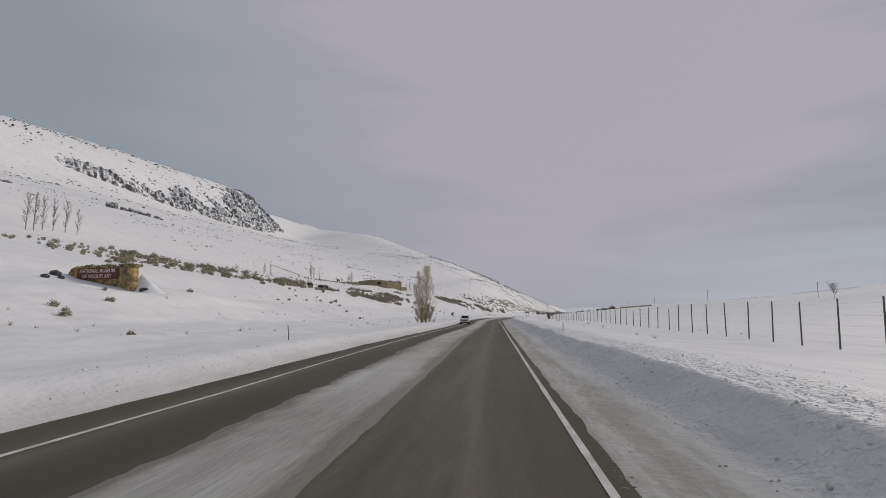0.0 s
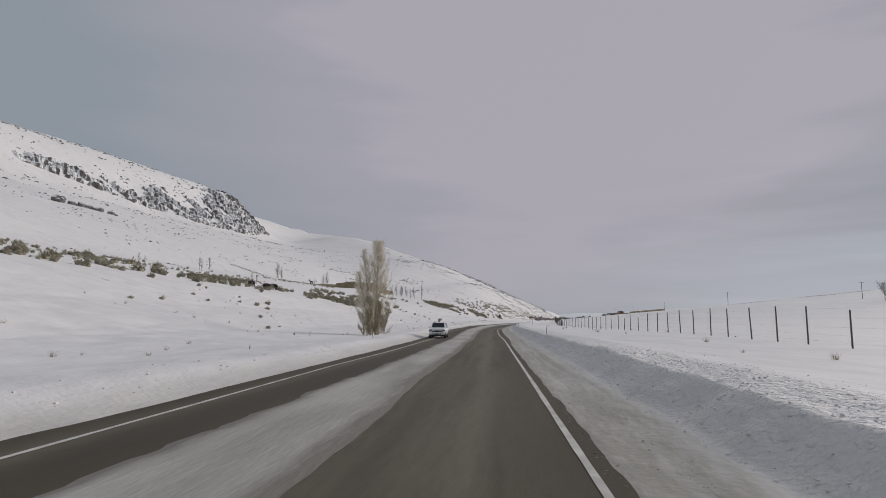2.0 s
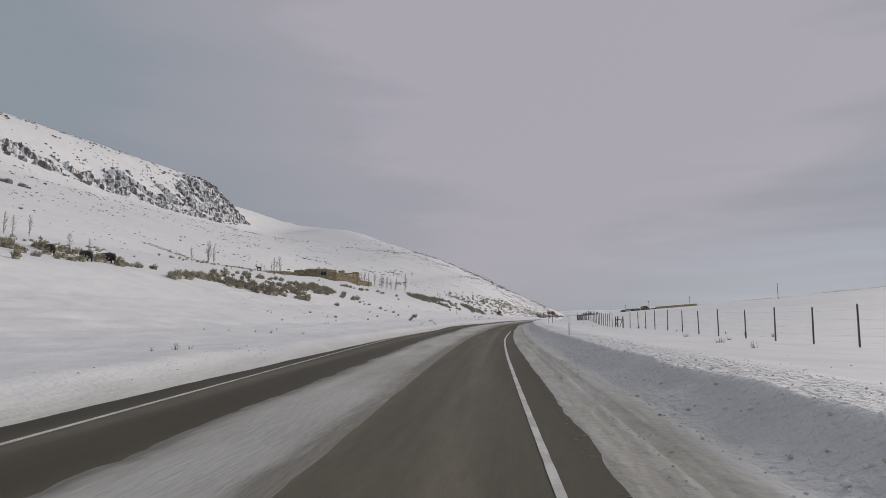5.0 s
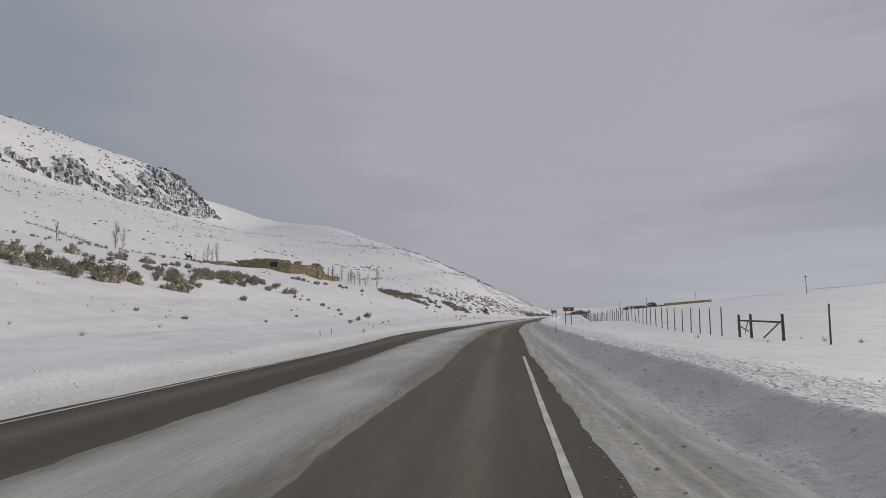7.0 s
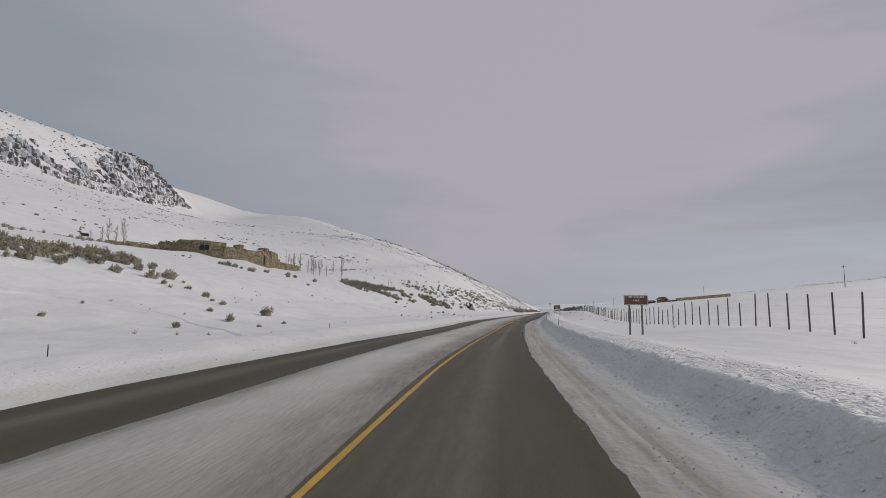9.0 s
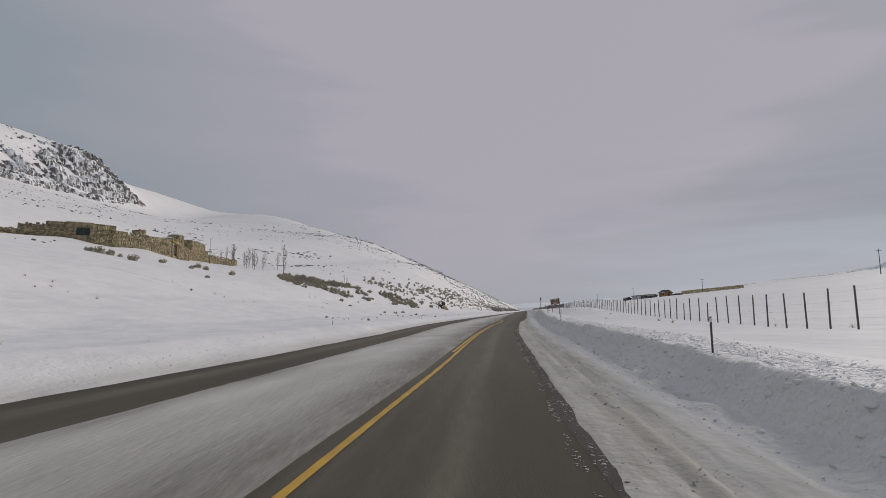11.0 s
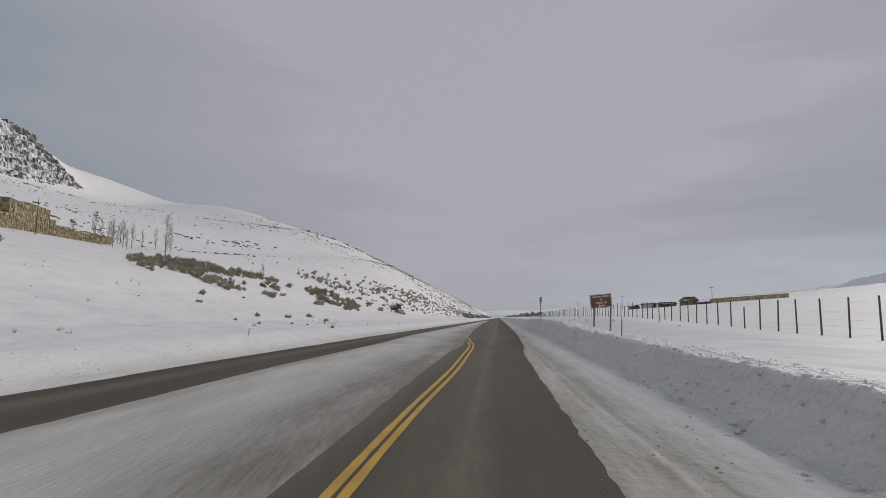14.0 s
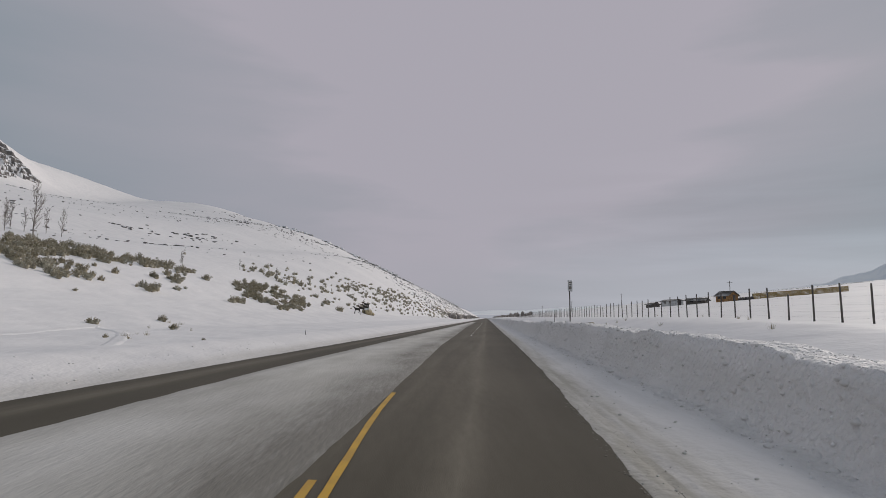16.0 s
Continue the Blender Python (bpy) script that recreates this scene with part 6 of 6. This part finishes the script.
# ---- bronze animal sculptures, plain shapes ----
def sculpture(s, lat, size, label, rear=0.0, turn=0.0, lift=0.0, head_up=True):
    bm = bmesh.new()
    tube(bm, (-0.75, 0, 1.25), (0.7, 0, 1.3 + rear), 0.34, 0.38, 9)
    tube(bm, (0.6, 0, 1.35 + rear), (1.15, 0, 1.95 + rear if head_up else 1.0 + rear), 0.24, 0.15, 7)
    tube(bm, (1.05, 0, 1.9 + rear if head_up else 0.95 + rear), (1.5, 0, 1.85 + rear if head_up else 0.6 + rear), 0.15, 0.08, 6)
    for x in (-0.65, 0.6):
        for y in (-0.2, 0.2):
            tube(bm, (x, y, 1.2 + (rear if x > 0 else 0)), (x + (0.35 if x > 0 else -0.15) * (rear > 0), y, -0.25 + (rear if x > 0 else 0) * 1.2), 0.11, 0.06, 5)
    if head_up:
        for y in (-0.1, 0.1):
            tube(bm, (1.15, y, 2.0 + rear), (0.75, y * 5, 2.75 + rear), 0.04, 0.02, 4)
            tube(bm, (0.95, y * 3, 2.4 + rear), (1.25, y * 4, 2.65 + rear), 0.03, 0.015, 4)
    return settle(bm, BRONZE, "sculpture", label, "sculpture", spot(s, lat, lift), facing(s) + turn, "bronze sculptures on the slope", scale=size)


sculpture(383.5, -134.3, 1.35, "dark bronze elk sculpture standing on a snowy slope", 0, 229)
for s, lat, rear, turn, lift, size in ((577, -40.6, 0.35, 200, 1.7, 1.05), (574, -40.2, 0.3, 195, 1.0, 1.05), (568, -40.2, 0.25, 200, 0.5, 1.05), (561, -40, 0.15, 200, 0.2, 1.05)):
    sculpture(s, lat, size, "dark bronze running elk sculpture above the road", rear, turn, lift)
for s, lat, turn in ((216, -75.5, 150), (221, -73, 165), (227, -73.5, 175)):
    bm = bmesh.new()
    bmesh.ops.create_icosphere(bm, subdivisions=2, radius=1.0)
    for v in bm.verts:
        v.co = Vector((v.co.x * 1.5, v.co.y * 0.7, v.co.z * 0.75 + 0.28 * max(v.co.x, 0) + 0.95))
    for x in (-0.9, 0.8):
        for y in (-0.35, 0.35):
            tube(bm, (x, y, 0.8), (x, y, -0.2), 0.18, 0.12, 6)
    settle(bm, BRONZE, "sculpture", "dark bronze bulky animal sculpture among sagebrush", "sculpture", spot(s, lat), facing(s) + turn, "bronze sculptures on the slope", scale=1.08)

# ---- cabin, sheds and plank fence beyond the wire fence ----
DARK_ROOF = material("dark_snow_patched_roof", (0.1, 0.09, 0.078), 0.85, second=(0.06, 0.054, 0.048), scale=1.2, third=(0.55, 0.54, 0.54), third_scale=0.25)
WHITE_WALL = material("white_painted_wall", (0.62, 0.62, 0.62), 0.7, second=(0.5, 0.5, 0.51), scale=0.7)


def cabin(s, lat, length, width, wall_h, roof_h, rz, wall_mat, label, category="cabin"):
    house = thing("cabin", label, category, spot(s, lat, -0.1), rz)
    bm = bmesh.new()
    w, l = width / 2, length / 2
    v = [bm.verts.new(p) for p in ((-l, -w, -0.4), (l, -w, -0.4), (l, w, -0.4), (-l, w, -0.4), (-l, -w, wall_h), (l, -w, wall_h), (l, w, wall_h), (-l, w, wall_h), (-l, 0, wall_h + roof_h), (l, 0, wall_h + roof_h))]
    for f in ((0, 1, 5, 4), (2, 3, 7, 6), (1, 2, 6, 9, 5), (3, 0, 4, 8, 7)):
        bm.faces.new([v[i] for i in f])
    part("wall", bm, wall_mat, house)
    for side in (-1, 1):
        bm = bmesh.new()
        slope = math.degrees(math.atan2(roof_h, w))
        block(length + 0.7, math.hypot(w, roof_h) + 0.5, 0.16, 0.02, (0, 0, 0), (0, 0, 0), bm)
        slab = part("roof", bm, DARK_ROOF, house, "dark roof slope with patches of snow")
        slab.matrix_basis = pose(0, side * (w / 2 + 0.18), wall_h + roof_h / 2 - 0.1, -side * slope)
    for x in (-l * 0.45, l * 0.4):
        bm = bmesh.new()
        block(0.9, 0.06, 0.8, 0.01, (x, -w - 0.01, wall_h * 0.45), (0, 0, 0), bm)
        part("window", bm, GLASS, house)
    bm = bmesh.new()
    block(0.05, 1.0, 1.9, 0.01, (l + 0.01, 0.3, -0.1), (0, 0, 0), bm)
    part("door", bm, STEEL, house)
    return house


cabin(541.5, 63.2, 3.9, 3.6, 1.6, 1.1, facing(540) - 62, BARN_WOOD, "brown log cabin with a dark snow-patched roof")
cabin(548, 58.0, 5.0, 3.0, 1.1, 0.5, facing(540) - 40, WOOD, "low dark shed beside the log cabin", "shed")
cabin(560, 55.0, 6.5, 3.0, 1.5, 0.35, facing(540) - 75, WHITE_WALL, "small white shed with a dark window", "shed")
cabin(566, 51.0, 3.5, 2.5, 1.0, 0.4, facing(540) - 75, WOOD, "low dark shed standing in snow", "shed")


def plank_fence():
    a, b = spot(543, 70.5), spot(548.3, 98)
    d = b - a
    f = thing("plank_fence", "long tan windbreak of horizontal boards in snow", "fence", a, math.degrees(math.atan2(d.y, d.x)))
    n = 12
    run = math.hypot(d.x, d.y)
    for k in range(n + 1):
        p = a.lerp(b, k / n)
        bm = bmesh.new()
        block(0.14, 0.14, 1.9, 0.01, (run * k / n, 0.12, p.z - a.z - 0.4), (0, 0, 0), bm)
        part("post", bm, WOOD, f)
    for k in range(n):
        p, q = a.lerp(b, k / n), a.lerp(b, (k + 1) / n)
        rise = math.degrees(math.atan2(d.z / n, run / n))
        for j in range(5):
            bm = bmesh.new()
            block(run / n - 0.02, 0.05, 0.27, 0.008, (0, 0, 0), (0, 0, 0), bm)
            board = part("board", bm, TAN_BOARD, f)
            board.matrix_basis = pose(run * (k + 0.5) / n, 0, (p.z + q.z) / 2 - a.z + 0.05 + 0.3 * j + 0.02 * math.sin(k * 3 + j), 0, -rise, 0)
    return f


plank_fence()
# dark farm litter between the cabin and the plank fence
for k in range(5):
    bm = bmesh.new()
    bmesh.ops.create_icosphere(bm, subdivisions=2, radius=1.0)
    for v in bm.verts:
        v.co = Vector((v.co.x * 0.9, v.co.y * 0.6, v.co.z * 0.55 + 0.3)) * (1 + 0.3 * noise.noise(v.co * 2 + Vector((k, 0, 0))))
    settle(bm, STEEL, "covered_machine", "dark low farm machine standing in snow", "machine", spot(541 + 0.6 * k, 66.3 + 1.0 * k), 40 * k, "farm litter by the cabin", scale=0.9)


# ---- power poles ----
def power_pole(s, lat, tall):
    p = thing("power_pole", "wooden power pole with one crossarm on a snowy field", "power pole", spot(s, lat), facing(s), "power poles across the field")
    bm = bmesh.new()
    tube(bm, (0, 0, -0.5), (0, 0, tall), 0.17, 0.11, 8)
    part("pole", bm, WOOD, p)
    bm = bmesh.new()
    block(2.4, 0.12, 0.14, 0.01, (0, -0.12, tall - 0.75), (0, 0, 0), bm)
    arm = part("crossarm", bm, WOOD, p)
    for x in (-1.05, -0.4, 0.4, 1.05):
        bm = bmesh.new()
        tube(bm, (x, -0.12, tall - 0.62), (x, -0.12, tall - 0.4), 0.05, 0.035, 6)
        part("insulator", bm, WHITE_WALL, arm)


for s, lat, tall in ((662, 113.8, 9.0), (525, 140.6, 10.0), (801, 96, 10.5), (430, 190, 10.0), (960, 84, 10.5), (1150, 74, 10.5)):
    power_pole(s, lat, tall)
wood, tw = bare_tree(9.0, 2.6, 77, limbs=22, twigs=5, up=0.7, r0=0.18, crown_low=0.25)
lone = thing("bare_tree", "lone bare spreading tree on a snowy field", "tree", spot(405, 190))
part("trunk", wood, GREY_TWIG, lone)
part("crown", tw, GREY_TWIG, lone)

# ---- far tree lines and mountains ----
n = 900
ts = rng.uniform(700, 3300, n)
tl = 548 + 10 * rough(ts, ts * 0, 200.0, 2) + rng.normal(0, 5, n)
keep = rough(ts, ts * 0 + 3, 130.0, 3, 0.6) > -0.05
ts, tl = ts[keep], tl[keep]
tw_ = rng.uniform(0.35, 0.9, len(ts))
scatter("far_trees", [lump_model(80 + k, 1.0, 0.3) for k in range(5)], place_rows(ts, tl, tw_, tw_ * rng.uniform(0.8, 1.5, len(ts)), 5), HAZED_TREE, "thin line of trees on a far bench, paled for haze", "trees")
n = 420
ts = rng.uniform(900, 2600, n)
tl = rng.uniform(-34, 26, n) * np.where(rng.rand(n) < 0.6, 1, 0.6)
tl = np.where(tl < 0, -26 - np.abs(tl) * 0.6, 24 + tl)
tw_ = rng.uniform(0.8, 2.2, n)
scatter("far_trees", [lump_model(90 + k, 1.0, 0.3) for k in range(5)], place_rows(ts, tl, tw_, tw_ * rng.uniform(1.0, 2.2, n), 5), GREY_TWIG, "bare grey brush where the road meets the hills", "trees")


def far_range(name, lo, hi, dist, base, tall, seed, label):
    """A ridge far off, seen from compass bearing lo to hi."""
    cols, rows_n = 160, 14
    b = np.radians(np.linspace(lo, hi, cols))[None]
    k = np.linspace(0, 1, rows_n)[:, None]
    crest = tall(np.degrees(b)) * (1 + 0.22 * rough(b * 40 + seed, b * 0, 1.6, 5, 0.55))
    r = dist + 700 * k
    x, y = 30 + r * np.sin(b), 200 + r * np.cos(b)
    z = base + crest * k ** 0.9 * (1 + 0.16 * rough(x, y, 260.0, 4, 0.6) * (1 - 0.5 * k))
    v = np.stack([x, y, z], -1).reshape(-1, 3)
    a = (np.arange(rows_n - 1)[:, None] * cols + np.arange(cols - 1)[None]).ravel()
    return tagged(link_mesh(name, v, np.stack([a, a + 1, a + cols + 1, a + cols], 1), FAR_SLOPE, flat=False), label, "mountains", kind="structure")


far_range("backdrop", 8, 75, 3700, 20, lambda d: np.interp(d, (8, 30, 36, 41, 46, 51, 60, 75), (15, 88, 150, 235, 315, 380, 450, 480)), 3.0, "far snowy mountains under the cloud, haze and shaded streaks in their colour")


# ---- white van-sized car in the far lane ----
def suv():
    paint = material("white_car_paint", (0.84, 0.84, 0.845), 0.3, second=(0.78, 0.78, 0.78), scale=1.0)
    black = material("black_trim", (0.018, 0.018, 0.02), 0.5, second=(0.03, 0.03, 0.03), scale=6.0)
    glass = material("tinted_car_glass", (0.02, 0.026, 0.028), 0.12, second=(0.03, 0.036, 0.038), scale=1.0)
    glass.node_tree.nodes["Principled BSDF"].inputs["Specular IOR Level"].default_value = 0.4
    rubber = material("tyre_rubber", (0.025, 0.025, 0.026), 0.85, second=(0.05, 0.048, 0.045), scale=5.0)
    chrome = material("dull_alloy", (0.22, 0.22, 0.225), 0.45, 0.6, second=(0.15, 0.145, 0.14), scale=4.0)
    lamp = material("headlight_lens", (0.24, 0.25, 0.26), 0.2, 0.2, second=(0.14, 0.145, 0.15), scale=9.0)
    amber = material("amber_lens", (0.28, 0.12, 0.04), 0.2, second=(0.22, 0.1, 0.035), scale=9.0)
    gold = material("gold_emblem", (0.26, 0.21, 0.11), 0.3, 0.8, second=(0.2, 0.16, 0.08), scale=9.0)
    s, lat = 119.7, -6.38
    x, y = plan(s, lat)
    car = thing("car", "white full-size utility car on the far lane", "car", (float(x), float(y), 0.0), facing(s) + 0.0)
    # local axes: front at -y, right side (as seen from the front: left) at +-x; loft of cross-sections along y
    #            y      half   sill   shoulder  top-half  top
    rings = [(-2.80, 0.80, 0.52, 0.80, 0.74, 0.96), (-2.72, 0.93, 0.46, 0.86, 0.86, 1.08), (-2.45, 0.985, 0.42, 0.95, 0.90, 1.16), (-1.55, 1.0, 0.40, 1.02, 0.92, 1.21), (-1.15, 1.0, 0.38, 1.08, 0.94, 1.24),
             (0.5, 1.0, 0.38, 1.08, 0.96, 1.25), (2.0, 1.0, 0.40, 1.08, 0.96, 1.25), (2.62, 0.98, 0.45, 1.06, 0.94, 1.25), (2.80, 0.90, 0.52, 1.0, 0.86, 1.22)]
    bm = bmesh.new()
    loops = []
    for yy, half, sill, shoulder, th, top in rings:
        pts = [(-half * 0.86, sill), (-half * 0.97, sill + 0.08), (-half, (sill + shoulder) / 2), (-half * 0.99, shoulder), (-th, top - 0.03), (-th + 0.12, top), (0, top + 0.025), (th - 0.12, top), (th, top - 0.03), (half * 0.99, shoulder), (half, (sill + shoulder) / 2), (half * 0.97, sill + 0.08), (half * 0.86, sill)]
        loops.append([bm.verts.new((px, yy, pz)) for px, pz in pts])
    for a, b in zip(loops, loops[1:]):
        for k in range(len(a) - 1):
            bm.faces.new((a[k], a[k + 1], b[k + 1], b[k]))
        bm.faces.new((a[-1], a[0], b[0], b[-1]))
    bm.faces.new(loops[0][::-1])
    bm.faces.new(loops[-1])
    bmesh.ops.recalc_face_normals(bm, faces=bm.faces[:])
    body = part("body", bm, paint, car, "", True)
    # cabin above the belt line
    bm = bmesh.new()
    loops = []
    for yy, half, low, th, top in ((-1.22, 0.90, 1.21, 0.88, 1.24), (-0.62, 0.92, 1.22, 0.77, 1.76), (-0.42, 0.92, 1.22, 0.75, 1.84), (1.2, 0.92, 1.22, 0.75, 1.90), (2.45, 0.92, 1.22, 0.74, 1.88), (2.62, 0.92, 1.22, 0.74, 1.80), (2.76, 0.90, 1.20, 0.84, 1.30)):
        pts = [(-half, low), (-th - 0.04, top - 0.09), (-th + 0.06, top), (0, top + 0.03), (th - 0.06, top), (th + 0.04, top - 0.09), (half, low)]
        loops.append([bm.verts.new((px, yy, pz)) for px, pz in pts])
    for a, b in zip(loops, loops[1:]):
        for k in range(len(a) - 1):
            bm.faces.new((a[k], a[k + 1], b[k + 1], b[k]))
    bm.faces.new(loops[0][::-1])
    bm.faces.new(loops[-1])
    bmesh.ops.recalc_face_normals(bm, faces=bm.faces[:])
    part("cabin", bm, paint, car, "", True)

    def pane(name, pts, thick=0.012, mat=glass, label=""):
        bm = bmesh.new()
        f = bm.faces.new([bm.verts.new(p) for p in pts])
        bm.normal_update()
        r = bmesh.ops.extrude_face_region(bm, geom=[f])
        bmesh.ops.translate(bm, vec=f.normal * thick, verts=[e for e in r["geom"] if isinstance(e, bmesh.types.BMVert)])
        bmesh.ops.recalc_face_normals(bm, faces=bm.faces[:])
        return part(name, bm, mat, car, label)

    pane("windscreen", [(-0.80, -1.23, 1.315), (0.80, -1.23, 1.315), (0.70, -0.64, 1.835), (-0.70, -0.64, 1.835)], 0.02, glass, "dark sloping windscreen")
    for side in (-1, 1):
        for y0, y1, y2, y3 in ((-0.78, 0.22, 0.22, -0.42), (0.36, 1.28, 1.25, 0.36), (1.42, 2.58, 2.40, 1.40)):
            pane("side_window", [(side * 0.925, y0, 1.29), (side * 0.925, y1, 1.29), (side * 0.80, y2, 1.76), (side * 0.80, y3, 1.76)][::side], 0.014)
        for k in range(3):
            bm = bmesh.new()
            block(0.006, 0.62 - 0.1 * k, 0.05 + 0.03 * (k == 1), 0, (side * (0.912 - 0.035 * k + 0.012), 1.98, 1.36 + 0.13 * k), (0, side * -15, 0), bm)
            part("window_lettering", bm, paint, car, "plain pale bars on the rear side window")
        bm = bmesh.new()
        block(0.22, 0.16, 0.17, 0.04, (side * 1.10, -0.82, 1.22), (0, 0, 0), bm)
        part("mirror", bm, paint, car, "white side mirror")
        bm = bmesh.new()
        tube(bm, (side * 0.62, -0.25, 1.925), (side * 0.62, 2.3, 1.945), 0.022, 0.022, 6)
        for yy in (-0.2, 1.0, 2.25):
            tube(bm, (side * 0.62, yy, 1.84), (side * 0.62, yy, 1.935), 0.028, 0.02, 5)
        part("roof_rail", bm, black, car, "dark roof rail")
        bm = bmesh.new()
        block(0.30, 0.10, 0.25, 0.03, (side * 0.77, -2.74, 0.80), (0, 0, side * 16), bm)
        light = part("headlight", bm, lamp, car, "clear headlight")
        bm = bmesh.new()
        block(0.07, 0.10, 0.17, 0.01, (side * 0.93, -2.66, 0.84), (0, 0, side * 30), bm)
        part("indicator", bm, amber, light, "amber corner lens")
        bm = bmesh.new()
        tube(bm, (side * 0.68, -2.80, 0.60), (side * 0.68, -2.84, 0.60), 0.06, 0.055, 10)
        part("fog_lamp", bm, lamp, car)
        bm = bmesh.new()
        block(0.16, 2.3, 0.07, 0.02, (side * 1.0, 0.15, 0.36), (0, 0, 0), bm)
        part("running_board", bm, black, car)
        for yy in (0.15, 1.2):
            bm = bmesh.new()
            block(0.03, 0.2, 0.035, 0.01, (side * 1.005, yy, 1.03), (0, 0, 0), bm)
            part("door_handle", bm, paint, car)
        for yy in (-1.72, 1.58):
            bm = bmesh.new()
            for k in range(20):
                a0, a1 = math.pi * k / 19 * 1.16 - 0.25, math.pi * (k + 1) / 19 * 1.16 - 0.25
                if k < 19:
                    v = [bm.verts.new((side * 1.008, yy + r * math.cos(a), 0.40 + r * math.sin(a))) for r, a in ((0.36, a0), (0.50, a0), (0.50, a1), (0.36, a1))]
                    bm.faces.new(v)
            part("wheel_arch", bm, black, car, "dark wheel arch opening")
            wheel = new("wheel")
            wheel.parent = car
            wheel.matrix_basis = pose(side * 0.90, yy, 0.40)
            bm = bmesh.new()
            prof = [(0.27, -0.13), (0.37, -0.13), (0.40, -0.08), (0.40, 0.08), (0.37, 0.13), (0.27, 0.13)]
            rings_w = [[bm.verts.new((w * side, r * math.cos(2 * math.pi * k / 28), r * math.sin(2 * math.pi * k / 28))) for k in range(28)] for r, w in prof]
            for a, b in zip(rings_w, rings_w[1:]):
                for k in range(28):
                    bm.faces.new((a[k], a[(k + 1) % 28], b[(k + 1) % 28], b[k]))
            bmesh.ops.recalc_face_normals(bm, faces=bm.faces[:])
            part("tyre", bm, rubber, wheel)
            bm = bmesh.new()
            tube(bm, (0, 0, 0), (side * 0.09, 0, 0), 0.27, 0.25, 24)
            for k in range(6):
                a = 2 * math.pi * k / 6
                tube(bm, (side * 0.10, 0.05 * math.cos(a), 0.05 * math.sin(a)), (side * 0.115, 0.23 * math.cos(a), 0.23 * math.sin(a)), 0.04, 0.03, 5)
            part("rim", bm, chrome, wheel, "dull dirty alloy rim")
    for z, h in ((0.93, 0.085), (0.76, 0.12)):
        bm = bmesh.new()
        block(1.16, 0.06, h, 0.02, (0, -2.80, z), (0, 0, 0), bm)
        part("grille", bm, black, car, "black grille opening")
    bm = bmesh.new()
    block(1.22, 0.05, 0.055, 0.015, (0, -2.825, 0.885), (0, 0, 0), bm)
    part("grille_bar", bm, paint, car)
    bm = bmesh.new()
    block(0.26, 0.03, 0.08, 0.02, (0, -2.85, 0.875), (0, 0, 0), bm)
    part("emblem", bm, gold, car, "small gold emblem shape")
    bm = bmesh.new()
    block(1.9, 0.28, 0.26, 0.07, (0, -2.72, 0.44), (0, 0, 0), bm)
    part("bumper", bm, paint, car, "white front bumper")
    for xx in (-0.42, 0.42):
        bm = bmesh.new()
        block(0.2, 0.05, 0.09, 0.02, (xx, -2.845, 0.55), (0, 0, 0), bm)
        part("air_intake", bm, black, car)
    bm = bmesh.new()
    block(1.7, 0.2, 0.16, 0.03, (0, -2.62, 0.28), (0, 0, 0), bm)
    part("air_dam", bm, black, car)
    bm = bmesh.new()
    block(0.34, 0.02, 0.17, 0.01, (0, -2.87, 0.48), (0, 0, 0), bm)
    number = part("number_plate", bm, STEEL, car, "dark number plate with pale bars")
    bm = bmesh.new()
    block(0.2, 0.01, 0.05, 0, (0, -2.885, 0.54), (0, 0, 0), bm)
    part("bar", bm, WHITE_SHEET, number)
    for side in (-0.5, 0.45):
        bm = bmesh.new()
        tube(bm, (side, -1.22, 1.275), (side + 0.5, -1.1, 1.36), 0.012, 0.01, 5)
        part("wiper", bm, black, car)
    bm = bmesh.new()
    block(1.5, 4.6, 0.2, 0.05, (0, 0.1, 0.30), (0, 0, 0), bm)
    part("underbody", bm, black, car)
    car.scale = (0.95, 0.97, 0.96)
    return car


suv()
